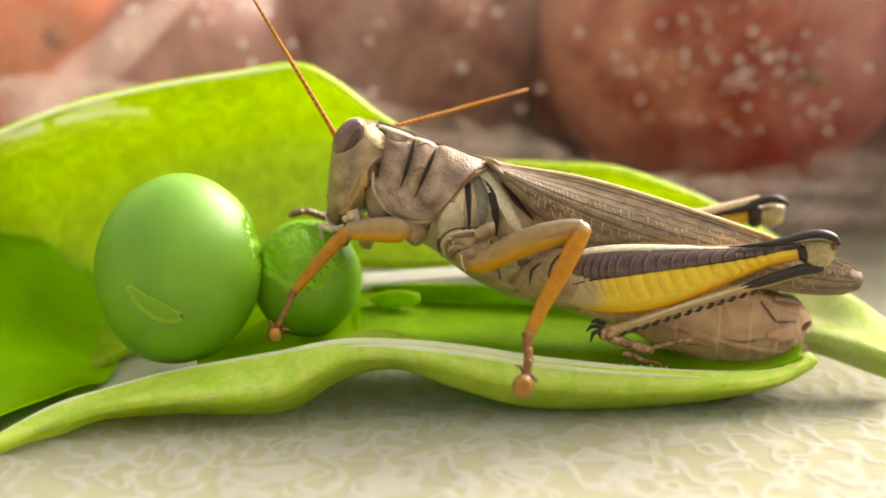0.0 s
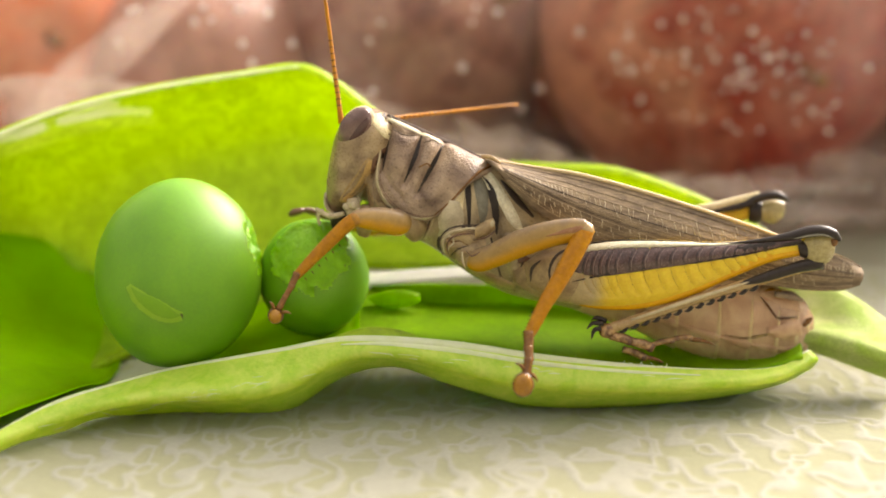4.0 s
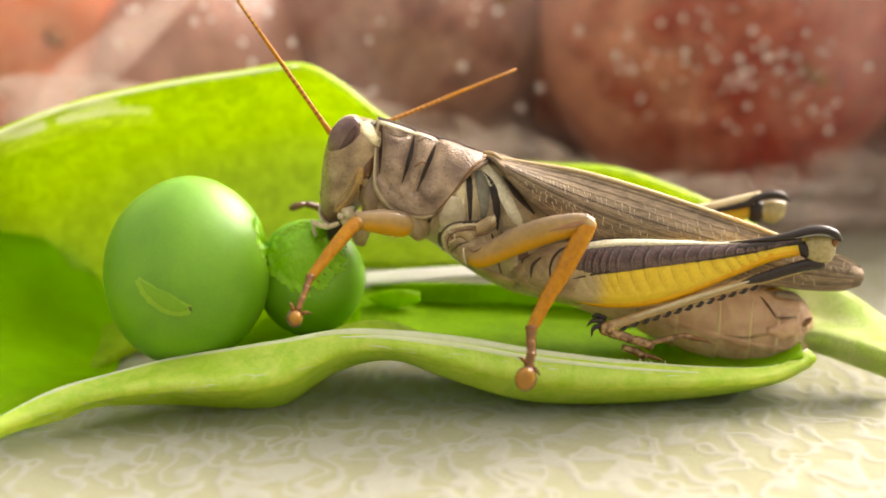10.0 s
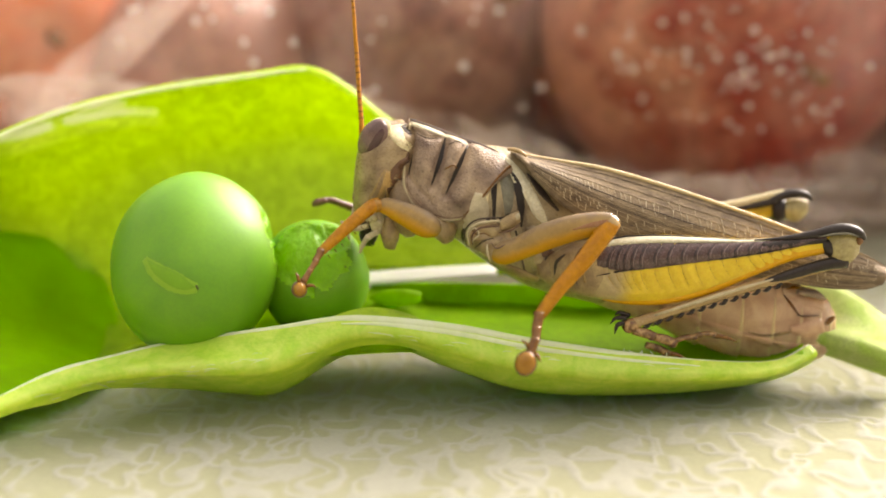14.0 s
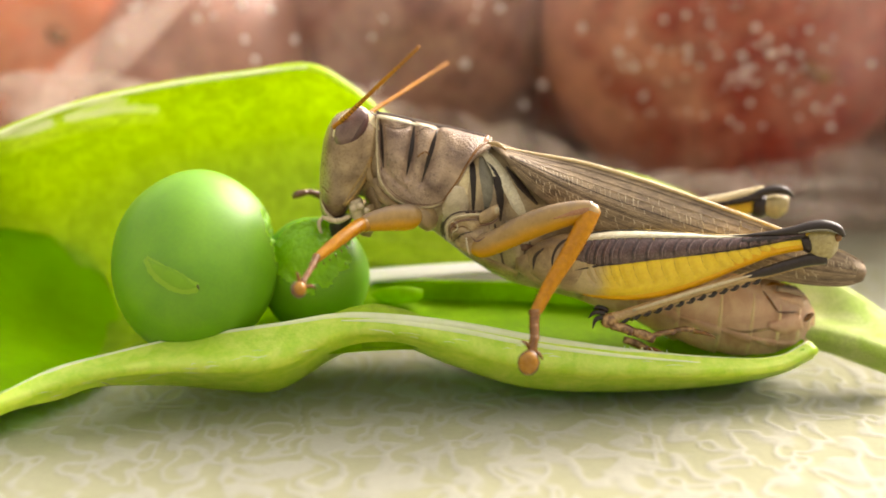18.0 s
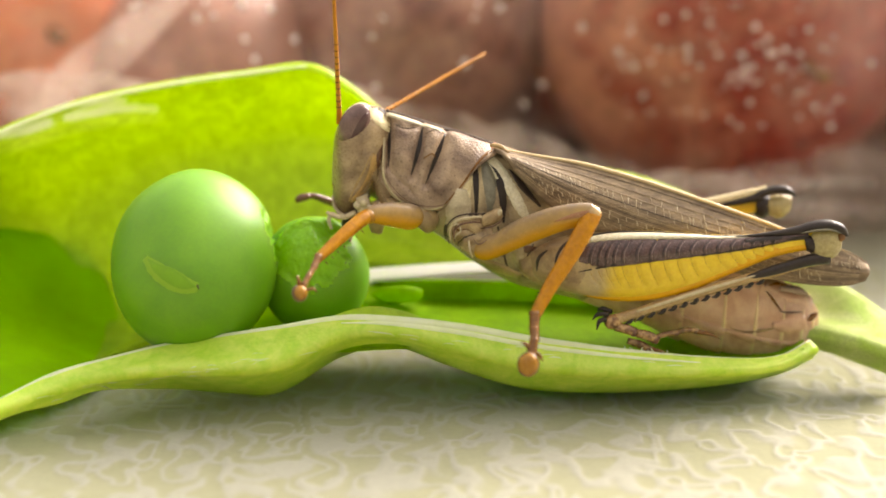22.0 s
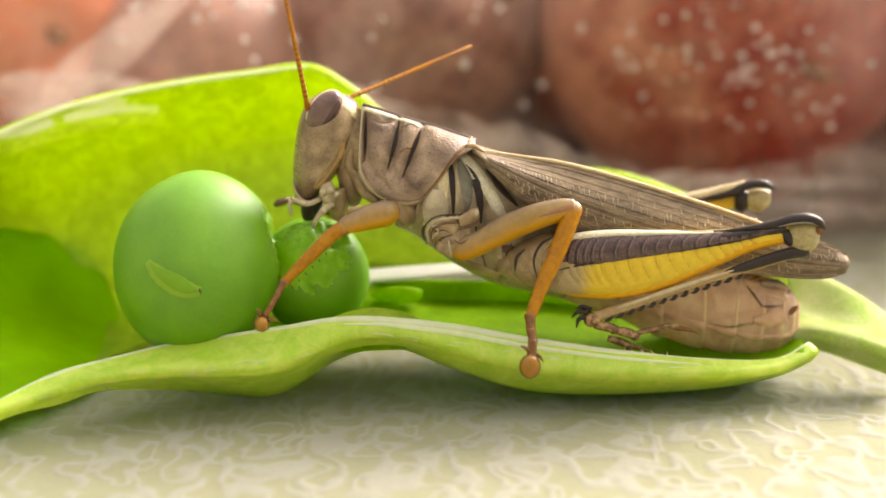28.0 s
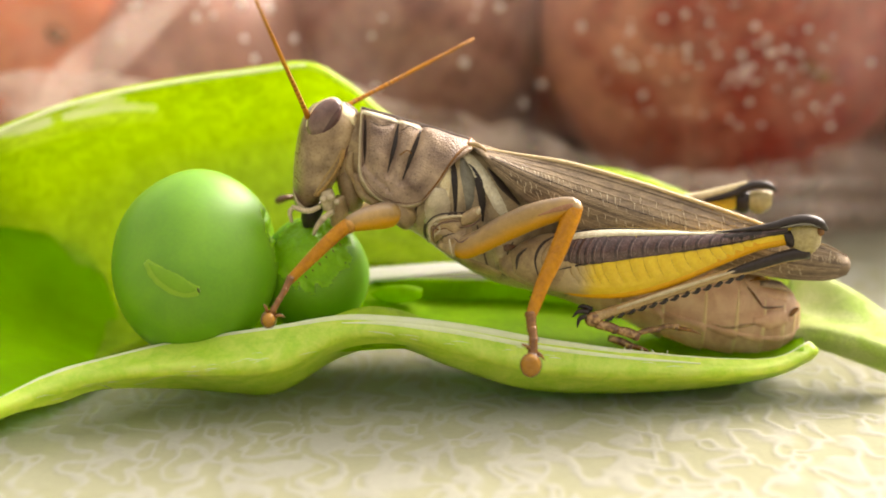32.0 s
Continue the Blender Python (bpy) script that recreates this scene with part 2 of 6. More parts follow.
PAD = material("foot_pad", (0.42, 0.20, 0.015), (0.28, 0.115, 0.01), 0.26, 0.5, 0.6, 0.15, 3, 0.07, coat=0.9)
EYE_DARK = material("eye_shade", (0.10, 0.048, 0.045), (0.065, 0.03, 0.03), 0.14, 0.6, 0.6, 0.1, 4, 0.06, coat=0.8)
EYE_SKIN = material("eye", (0.23, 0.14, 0.115), (0.10, 0.055, 0.05), 0.14, 1.1, 0.6, 0.1, 5, 0.06, coat=0.7)
WING = material("wing", (0.30, 0.215, 0.125), (0.125, 0.085, 0.052), 0.5, 0.5, 0.35, 0.4, 8, 0.1, 0.1, (0.4, 0.3, 0.2), stretch=(0.25, 1, 1), specular=0.15)
PALE_VEIN = material("pale_vein", (0.74, 0.62, 0.42), (0.56, 0.44, 0.28), 0.4, 0.4, 0.4, 0.3, coat=0.3)
DARK_VEIN = material("dark_vein", (0.09, 0.06, 0.042), (0.06, 0.04, 0.03), 0.4, 0.4, 0.4, 0.3, coat=0.2)
VEIN = material("wing_vein", (0.46, 0.35, 0.215), (0.30, 0.21, 0.13), 0.5, 0.4, 0.4, 0.3, specular=0.3)
GLASSY = material("knee_lobe", (0.50, 0.42, 0.20), (0.27, 0.21, 0.10), 0.26, 0.4, 0.5, 0.1, 4, 0.08, 0.2, (0.7, 0.6, 0.2), coat=0.9)
ANTENNA = material("antenna", (0.50, 0.21, 0.02), (0.36, 0.13, 0.012), 0.5, 0.5, 0.6, 0.3, specular=0.12)
TABLE = material("embossed_plastic", (0.302, 0.298, 0.19), (0.28, 0.276, 0.17), 0.6, 3.0, 0.6, 0.1, 2, 0.35, specular=0.12, below=(0.33, 0.323, 0.258))
PLUM_A = material("plum_red", (0.23, 0.018, 0.008), (0.32, 0.085, 0.05), 0.4, 3.5, 0.25, 0.4, 12, 1.2, below=(0.50, 0.20, 0.125), specular=0.2)
PLUM_B = material("plum_dark", (0.20, 0.072, 0.048), (0.33, 0.165, 0.115), 0.35, 4.0, 0.32, 0.4, 12, 1.3)
PLUM_C = material("plum_orange", (0.74, 0.15, 0.04), (0.64, 0.27, 0.15), 0.35, 5.0, 0.35, 0.3, 6, 1.6)
PLUM_E = material("plum_dusky", (0.40, 0.19, 0.13), (0.30, 0.12, 0.08), 0.35, 5.0, 0.4, 0.3, 8, 1.6)
PLUM_D = material("plum_pink", (0.64, 0.36, 0.27), (0.48, 0.24, 0.17), 0.35, 5.0, 0.4, 0.3, 8, 1.6)
DROP = material("droplet", (0.78, 0.62, 0.55), (0.62, 0.46, 0.40), 0.08, 1.0, 0.5, 0.0, 2, 0.2, 0.45, (1.0, 0.98, 0.96), coat=2.0)
FILM = film_material()
CREASE = film_material("creased_film", 0.10, 0.30, (0.95, 0.85, 0.78), 140.0)
HEM = film_material("crumpled_film", 0.12, 0.9, (0.60, 0.46, 0.38), 170.0)


# ---- building helpers (all lengths in millimetres) ----
ORIGIN = {}


def part(name, bm, mat, parent=None, label="", at=None, smooth=True):
    """Links a bmesh, built in place, as one mesh whose origin is `at` (or its parent's), under its parent."""
    base = Vector(at) if at is not None else (ORIGIN[parent.name].copy() if parent else Vector((0, 0, 0)))
    bmesh.ops.recalc_face_normals(bm, faces=bm.faces)
    mesh = bpy.data.meshes.new(name)
    for v in bm.verts:
        v.co = (v.co - base) * MM
    for f in bm.faces:
        f.smooth = smooth
    bm.to_mesh(mesh)
    bm.free()
    mesh.materials.append(mat)
    ob = new(name, mesh)
    ORIGIN[ob.name] = base
    if parent:
        ob.parent = parent
        ob.location = (base - ORIGIN[parent.name]) * MM
    else:
        ob.location = base * MM
    if label:
        tagged(ob, label)
    return ob


def anchor(name, at, label, category, group="", kind=""):
    ob = new(name)
    ob.empty_display_size = 0.002
    ORIGIN[ob.name] = Vector(at)
    ob.location = Vector(at) * MM
    return tagged(ob, label, category, group, kind)


def spline(pts, per=4):
    """Points on a smooth curve through the given tuples of any length."""
    a = np.array(pts, float)
    if len(a) < 3:
        return [a[0] + (a[-1] - a[0]) * k / per for k in range(per + 1)]
    ext = np.vstack([2 * a[0] - a[1], a, 2 * a[-1] - a[-2]])
    out = []
    for i in range(1, len(ext) - 2):
        p0, p1, p2, p3 = ext[i - 1:i + 3]
        for k in range(per):
            t = k / per
            out.append(0.5 * (2 * p1 + (p2 - p0) * t + (2 * p0 - 5 * p1 + 4 * p2 - p3) * t * t + (3 * p1 - p0 - 3 * p2 + p3) * t ** 3))
    out.append(a[-1])
    return out


def rings(bm, loops, close=True, cap=True):
    made = [[bm.verts.new(p) for p in loop] for loop in loops]
    n = len(made[0])
    for a, b in zip(made, made[1:]):
        for i in range(n if close else n - 1):
            j = (i + 1) % n
            bm.faces.new((a[i], a[j], b[j], b[i]))
    if cap and close:
        for loop in (made[0], made[-1]):
            mid = bm.verts.new(sum((v.co for v in loop), Vector()) / n)
            for i in range(n):
                bm.faces.new((loop[i], loop[(i + 1) % n], mid))
    return made


def loft(stations, per=4, ring=24, power=2.0, bm=None, section=None, fine=3):
    """A body through stations (top x, top z, bottom x, bottom z, middle y, half width). section: half of its outline,
    from top to bottom, as (share of the half width, share of the height)."""
    outline = None
    if section:
        half = spline(section, fine)
        outline = [(s, f) for s, f in half] + [(-s, f) for s, f in half[-2:0:-1]]
    bm = bm or bmesh.new()
    loops = []
    for xt, zt, xb, zb, y, w in spline(stations, per):
        loop = []
        if outline:
            loops.append([Vector((xt + (xb - xt) * f, y - max(w, 0.02) * s, zt + (zb - zt) * f)) for s, f in outline])
            continue
        for k in range(ring):
            a = 2 * math.pi * k / ring
            c, s = math.cos(a), math.sin(a)
            c, s = math.copysign(abs(c) ** (2 / power), c), math.copysign(abs(s) ** (2 / power), s)
            f = (1 - c) / 2
            loop.append(Vector((xt + (xb - xt) * f, y - max(w, 0.02) * s, zt + (zb - zt) * f)))
        loops.append(loop)
    rings(bm, loops)
    return bm


def tube(pts, radii, per=4, ring=12, flat=1.0, bm=None):
    """A round limb along a curve; radii go with the points; flat squeezes it sideways."""
    bm = bm or bmesh.new()
    under = bm.verts.layers.float.get("under") or bm.verts.layers.float.new("under")
    rows = spline([(*p, r) for p, r in zip(pts, radii)], per)
    loops = []
    for i, row in enumerate(rows):
        p, r = Vector(row[:3]), max(row[3], 0.01)
        ahead = Vector(rows[min(i + 1, len(rows) - 1)][:3]) - Vector(rows[max(i - 1, 0)][:3])
        ahead.normalize()
        side = ahead.cross(Vector((0, 1, 0)))
        if side.length < 1e-3:
            side = Vector((1, 0, 0))
        side.normalize()
        deep = ahead.cross(side).normalized()
        loops.append([p + side * r * math.cos(a) + deep * r * flat * math.sin(a) for a in (2 * math.pi * k / ring for k in range(ring))])
    made = rings(bm, loops)
    for loop in made:
        mid = sum((v.co for v in loop), Vector()) / ring
        for v in loop:
            v[under] = 0.5 - 0.5 * (v.co - mid).normalized().z
    return bm


def ball(at, radii, turn=(0, 0, 0), seg=24, bm=None):
    bm = bm or bmesh.new()
    m = Matrix.Translation(at) @ Euler([radians(a) for a in turn]).to_matrix().to_4x4() @ Matrix.Diagonal((*radii, 1))
    bmesh.ops.create_uvsphere(bm, u_segments=seg, v_segments=max(6, seg // 2), radius=1.0, matrix=m)
    return bm


def tree_of(bm):
    from mathutils.bvhtree import BVHTree
    return BVHTree.FromBMesh(bm)


SLANT = Vector((0, 0.966, -0.259))


def band(tree, pts, half, lift=0.06, per=5, across=4, bm=None, back=0.16):
    """A raised strip laid on a body: pts lie on or before it; half is its half width, one number or one for each point."""
    bm = bm or bmesh.new()
    halves = half if isinstance(half, (tuple, list)) else [half] * len(pts)
    rows = spline([(*p, h) for p, h in zip(pts, halves)], per)
    loops, last = [], None
    for i, (x, deep, z, h) in enumerate(rows):
        a, b = rows[max(i - 1, 0)], rows[min(i + 1, len(rows) - 1)]
        d = Vector((b[0] - a[0], b[2] - a[2])).normalized()
        n = Vector((-d.y, d.x))
        loop = []
        for k in range(across + 1):
            f = 2 * k / across - 1
            px, pz = x + n.x * h * f, z + n.y * h * f
            hit = tree.ray_cast(Vector((px, deep, pz)) - SLANT * 40, SLANT)
            y = None
            if hit[0] is not None:
                px, y, pz = hit[0]
            else:
                near = tree.find_nearest(Vector((px, last if last is not None else deep, pz)))
                px, y, pz = near[0]
            last = y
            edge = 1 - abs(f) ** 3
            loop.append(Vector((px, y, pz)) - SLANT * (lift * edge - 0.04 * (1 - edge)))
        loop += [p + SLANT * back for p in reversed(loop)]
        loops.append(loop)
    rings(bm, loops)
    return bm


def groove(bm, lines, depth, width):
    """Presses furrows (depth below nought: swellings) along lines into the near side of a body."""
    near = [v for v in bm.verts if v.co.y < 0.6]
    q = np.array([(v.co.x, 0.966 * v.co.z + 0.259 * v.co.y) for v in near])
    best = np.full(len(near), 9.0)
    for line in lines:
        pts = [np.array((p[0], 0.966 * p[2] + 0.259 * p[1])) for p in spline(line, 5)]
        for a, b in zip(pts, pts[1:]):
            ab = b - a
            t = np.clip((q - a) @ ab / (ab @ ab + 1e-9), 0, 1)
            best = np.minimum(best, np.linalg.norm(q - a - t[:, None] * ab, axis=1))
    for v, d in zip(near, best):
        if d < width * 2.5:
            v.co += SLANT * (depth * math.exp(-(d / width) ** 2))
    return bm


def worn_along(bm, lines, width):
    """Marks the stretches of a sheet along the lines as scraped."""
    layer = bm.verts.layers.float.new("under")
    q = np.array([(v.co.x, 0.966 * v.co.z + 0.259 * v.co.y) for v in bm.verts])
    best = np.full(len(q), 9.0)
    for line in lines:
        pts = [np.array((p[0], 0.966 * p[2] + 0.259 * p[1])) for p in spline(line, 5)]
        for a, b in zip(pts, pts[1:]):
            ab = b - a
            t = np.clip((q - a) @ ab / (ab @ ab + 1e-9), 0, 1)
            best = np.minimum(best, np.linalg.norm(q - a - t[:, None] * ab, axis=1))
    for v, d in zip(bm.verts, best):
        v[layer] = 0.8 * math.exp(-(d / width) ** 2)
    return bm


def sheet(lines, thick, per=4, across=4, bm=None):
    """A bent sheet with thickness: lines run alongside one another, each a list of (x, y, z)."""
    bm = bm or bmesh.new()
    lengthwise = [spline(line, per) for line in lines]
    grid = [spline([line[i] for line in lengthwise], across) for i in range(len(lengthwise[0]))]
    n, m = len(grid), len(grid[0])
    pts = [[Vector(p) for p in row] for row in grid]
    loops = []
    for i in range(n):
        front, rear = [], []
        for j in range(m):
            du = pts[min(i + 1, n - 1)][j] - pts[max(i - 1, 0)][j]
            dv = pts[i][min(j + 1, m - 1)] - pts[i][max(j - 1, 0)]
            nrm = du.cross(dv)
            nrm = nrm.normalized() if nrm.length > 1e-9 else Vector((0, -1, 0))
            front.append(pts[i][j] + nrm * thick / 2)
            rear.append(pts[i][j] - nrm * thick / 2)
        loops.append(front + rear[::-1])
    rings(bm, loops)
    return bm


def wobble(x, y, seed, cells):
    """Smooth value noise on a grid of points, from 0 to 1."""
    rng = np.random.RandomState(seed)
    table = rng.rand(256, 256)
    x, y = x / cells, y / cells
    xi, yi = np.floor(x).astype(int), np.floor(y).astype(int)
    fx, fy = x - xi, y - yi
    fx, fy = fx * fx * (3 - 2 * fx), fy * fy * (3 - 2 * fy)
    g = lambda a, b: table[a % 256, b % 256]
    return (g(xi, yi) * (1 - fx) + g(xi + 1, yi) * fx) * (1 - fy) + (g(xi, yi + 1) * (1 - fx) + g(xi + 1, yi + 1) * fx) * fy


TABLE_Z = 1.9


# ---- table: one sheet, embossed with worm-like ridges, out to the horizon ----
def build_table():
    near_x = np.arange(-46, 46.01, 0.2)
    far = np.array([52, 60, 75, 100, 160, 300, 800, 3000, 20000, 200000.0])
    xs = np.concatenate([-far[::-1], near_x, far])
    near_y = np.arange(-36, 34.01, 0.2)
    ys = np.concatenate([-far[::-1] + 10, near_y, far])
    gx, gy = np.meshgrid(xs, ys)
    wx = gx + 1.7 * (wobble(gx, gy, 3, 2.2) - 0.5)
    wy = gy + 2.2 * (wobble(gx, gy, 5, 2.4) - 0.5)
    field = wobble(wx, wy * 0.6, 11, 0.95)
    worm = np.clip(1 - np.abs(field - 0.5) / 0.26, 0, 1)
    worm = worm * worm * (3 - 2 * worm)
    inside = (np.abs(gx) < 45.9) & (gy > -35.9) & (gy < 33.9)
    gz = np.where(inside, 0.10 * worm + 0.12 * wobble(gx, gy, 21, 7.0) - 0.36, -0.3)
    nx, ny = len(xs), len(ys)
    verts = np.stack([gx, gy, gz + TABLE_Z], -1).reshape(-1, 3) * MM
    idx = np.arange(nx * ny).reshape(ny, nx)
    faces = np.stack([idx[:-1, :-1], idx[:-1, 1:], idx[1:, 1:], idx[1:, :-1]], -1).reshape(-1, 4)
    mesh = bpy.data.meshes.new("table")
    mesh.from_pydata(verts.tolist(), [], faces.tolist())
    mesh.polygons.foreach_set("use_smooth", [True] * len(mesh.polygons))
    ridge = mesh.attributes.new("under", "FLOAT", "POINT")
    ridge.data.foreach_set("value", (np.where(inside, 0.3 + 0.5 * worm + 0.15 * wobble(gx, gy, 31, 4.0), 0.5)).reshape(-1))
    mesh.materials.append(TABLE)
    tagged(new("table", mesh), "off-white plastic table top embossed with worm-like ridges", "table", kind="structure")


build_table()


# ---- bag of plums behind ----
def film_depth(x, z):
    """How far behind the insect the bag's film stands."""
    return (34 + 0.10 * z + 2.2 * math.sin(x * 0.11 + 0.5) + 1.3 * math.sin(x * 0.23 + z * 0.3)
            + 14 * min(1, max(0, (x - 26) / 14)) * math.exp(-max(0, z - 2) / 6)
            + 3.2 * math.exp(-((x + 26 + (z - 24) * 0.9) / 4.0) ** 2) * -1.0 - 6.0 * math.exp(-z / 3.5))


def build_bag():
    bag = anchor("plastic_bag", (0, 36, 0), "clear crinkled plastic bag of plums, beaded with water", "bag")
    bm = bmesh.new()
    loops = []
    for i in range(90):
        x = -75 + 150 * i / 89
        loops.append([bm.verts.new((x, film_depth(x, z) + 0.35 * math.sin(x * 1.3 + z * 0.9), z)) for z in (0.02 + 34 * (k / 44) ** 1.3 for k in range(45))])
    for a, b in zip(loops, loops[1:]):
        for k in range(44):
            bm.faces.new((a[k], a[k + 1], b[k + 1], b[k]))
    film = part("film", bm, FILM, bag)
    folds = ((((-39.59, 13.32), (-32.5, 19.58), (-22.97, 27.22)), 2.3), (((6.04, 10.67), (20.67, 9.07), (40.5, 9.07)), 0.8),
             (((-8.47, 15.16), (1.87, 13.32), (11.73, 12.27)), 0.7), (((18.95, 6.35), (30.83, 6.88), (42.28, 5.81)), 1.0))
    for pts, r in folds:
        path = [(x, film_depth(x, z) - 0.4, z) for x, z in pts]
        part("fold", tube(path, [r * 0.4, r, r * 0.4], 8, 10), CREASE, bag, "milky crease in the film")
    hem = bmesh.new()
    loops = []
    for i in range(120):
        x = -70 + 140 * i / 119
        f = min(1, max(0, (x + 12) / 34))
        top = (-4.22, 31, 19.8)[2] * (1 - f) + (31.45, 31, 10.7)[2] * f
        top += 0.4 * math.sin(x * 0.31) + 0.25 * math.sin(x * 0.83 + 1) + 0.5 * noise.noise(Vector((x * 0.45, 3, 0))) + 0.8 * noise.noise(Vector((x * 1.3, 7, 0)))
        loop = []
        for k in range(14):
            a = math.pi * k / 13
            z = TABLE_Z - 0.2 + (top - TABLE_Z) * (1 - k / 13) ** 0.9
            away = 14 * min(1, max(0, (x - 26) / 14))
            y = 32.5 + away - 2.5 * math.sin(a) + 0.6 * noise.noise(Vector((x * 0.35, z * 0.5, 0))) + 0.3 * noise.noise(Vector((x * 1.1, z * 1.3, 4)))
            loop.append(Vector((x, y, z)))
        loops.append(loop)
    rings(hem, loops, close=False, cap=False)
    part("crumpled_hem", hem, HEM, bag, "crumpled brownish folds at the bag's foot")
    return bag


def plum(at, r, mat, label, squash=0.95, turn=20):
    thing = anchor("plum", (at[0], at[1], at[2]), label, "fruit", "plums in the bag")
    bm = ball(at, (r, r, r * squash), (turn, turn * 1.7, turn * 0.6), 48)
    axis = Euler((radians(turn), radians(turn * 1.7), 0)).to_matrix() @ Vector((0, 0, 1))
    for v in bm.verts:
        d = (v.co - Vector(at)).normalized()
        v.co -= d * r * 0.12 * max(0, d.dot(axis)) ** 12
        v.co += d * r * 0.02 * noise.noise(d * 2.3 + Vector(at))
    if mat is PLUM_A:
        # the unripe, paler cheek
        pale = bm.verts.layers.float.new("under")
        for v in bm.verts:
            d = (v.co - Vector(at)).normalized()
            v[pale] = 0.27 - 0.55 * d.x + 0.45 * noise.noise(d * 3.1) + 0.35 * noise.noise(d * 8)
    part("flesh", bm, mat, thing)
    top = Vector(at) + axis * r * 0.86 * squash
    part("stem", tube([top, top + axis * r * 0.12, top + axis * r * 0.2], [0.8, 0.6, 0.7], 2, 8), RUST, thing)
    return thing


build_bag()
PLUMS = (((29.4, 57, 22.0), 20.2, PLUM_A, "dark red plum behind plastic film", 70), ((-2.93, 60, 20.9), 14.5, PLUM_B, "dull purple-brown plum behind plastic film", 40),
         ((-25.24, 58, 15.81), 14.0, PLUM_E, "pinkish-brown plum behind plastic film", 10), ((-43.09, 55, 22.69), 12.5, PLUM_C, "orange-red plum behind plastic film", 60),
         ((-56.63, 56, 10.15), 12.0, PLUM_D, "pinkish-brown plum behind plastic film", 25), ((55.88, 62, 13.95), 14.0, PLUM_B, "dull purple-brown plum behind plastic film", 80))
PLUMS += (((-21.07, 64, 26.45), 10.0, PLUM_B, "pinkish-brown plum behind plastic film", 55), ((66.0, 52, 23.77), 15.0, PLUM_B, "dull purple-brown plum behind plastic film", 15))
for at, r, mat, label, turn in PLUMS:
    plum((at[0], at[1], max(at[2], r * 0.95)), r, mat, label, 0.95, turn)
for i in range(9):
    plum((-66 + 16.5 * i, 88 + 5 * (i % 2), 13.5 + 0.6 * (i % 3)), 14.0, (PLUM_B, PLUM_A)[i % 2], "shaded plum deep in the bag", 0.95, 30 * i)


def build_droplets():
    rng = random.Random(7)
    spots = [(5.28, 24.95), (2, 19.99), (16.16, 21.12), (12.78, 23.27), (9.31, 17.77), (7.53, 16.05), (-13.36, 22.76),
             (-17.95, 22.66), (-22.21, 24.54), (-27.8, 25.61), (-18.05, 25.81), (-15.42, 25.5), (-17.08, 20.82), (-6.16, 18.29), (22.31, 20.71),
             (25.01, 23.17), (27.07, 19.58), (32.51, 21.12), (34.89, 19.84), (20.14, 24.19), (27.86, 16.99), (35.49, 22.66), (26.12, 15.42)]
    while len(spots) < 70:
        spots.append((rng.uniform(16, 36), rng.uniform(14, 27)))
    while len(spots) < 125:
        spots.append((rng.gauss(29, 5), rng.gauss(19.5, 2.6)))
    while len(spots) < 137:
        spots.append((rng.uniform(-34, 4), rng.uniform(22, 27)))
    first = None
    for i, (x, z) in enumerate(spots):
        r = 0.33 if i < 14 else rng.choice((0.09, 0.13, 0.17, 0.22, 0.3)) * rng.uniform(0.85, 1.15)
        at = (x, film_depth(x, z) - 0.25, z)
        if first is None:
            first = part("water_droplet", ball((0, 0, 0), (1, 0.6, 1), (0, 0, 0), 14), DROP, None, at=(0, 0, 0))
            tagged(first, "small glistening water droplet on the plastic bag", "droplet", "droplets on the bag")
            first.location, first.scale = Vector(at) * MM, (r, r, r)
        else:
            copy = first.copy()
            scene.collection.objects.link(copy)
            copy.location, copy.scale = Vector(at) * MM, (r * rng.uniform(0.8, 1.25), r, r * rng.uniform(0.8, 1.4))


build_droplets()


# ---- the split pea pod ----
pod = anchor("pea_pod", (0, 2, 0), "fresh green pea pod split open lengthwise on the table", "pea pod")

BACK_TOP = [(-38.69, 2, 16.36), (-33.22, 7, 19.3), (-27.17, 9, 21.35), (-21.01, 11, 22.45), (-15.02, 12, 23.21), (-10.69, 12.5, 23.71), (-7.64, 12.5, 22.25), (-4.15, 12.5, 19.5), (1.59, 12.5, 16.3), (7.82, 12.5, 15.7), (14.53, 12.5, 15.2), (22.14, 12, 12.34), (28.38, 11, 8.82)]
BACK_HIGH = [(-40.04, 5, 11.33), (-35.15, 13, 13.85), (-28.76, 15, 15.26), (-22.07, 16, 16.44), (-15.72, 16.5, 17.27), (-11.14, 16.5, 17.74), (-7.46, 16, 17.37), (-3.82, 15.5, 15.8), (1.63, 15, 14.0), (8.01, 15, 13.3), (14.87, 15, 12.46), (22.55, 14, 10.36), (28.29, 12.5, 7.95)]
BACK_LOW = [(-39.17, 1, 6.81), (-35.57, 13, 7.81), (-29.19, 15, 7.74), (-22.13, 14.5, 9.3), (-15.71, 14.5, 10), (-11.1, 14, 10.36), (-6.52, 13.5, 10.49), (-2.89, 13, 10.39), (1.62, 12.5, 10.28), (7.89, 12, 9.95), (14.63, 12, 9.48), (22.13, 11, 8.82), (27.55, 11, 7.66)]
BACK_END = [(-33.97, -15.5, 2.7), (-30.48, -8, 2.86), (-27.15, -2, 2.52), (-23.51, 7.5, 2.38), (-16.02, 8, 4.62), (-10.77, 9, 6.62), (-6.36, 9.5, 8.31), (-1.94, 9.5, 8.31), (2.91, 9.5, 8.41), (7.78, 9.5, 8.09), (14.43, 9.5, 7.4), (21.97, 9.5, 6.94), (27.31, 9.5, 6.47)]
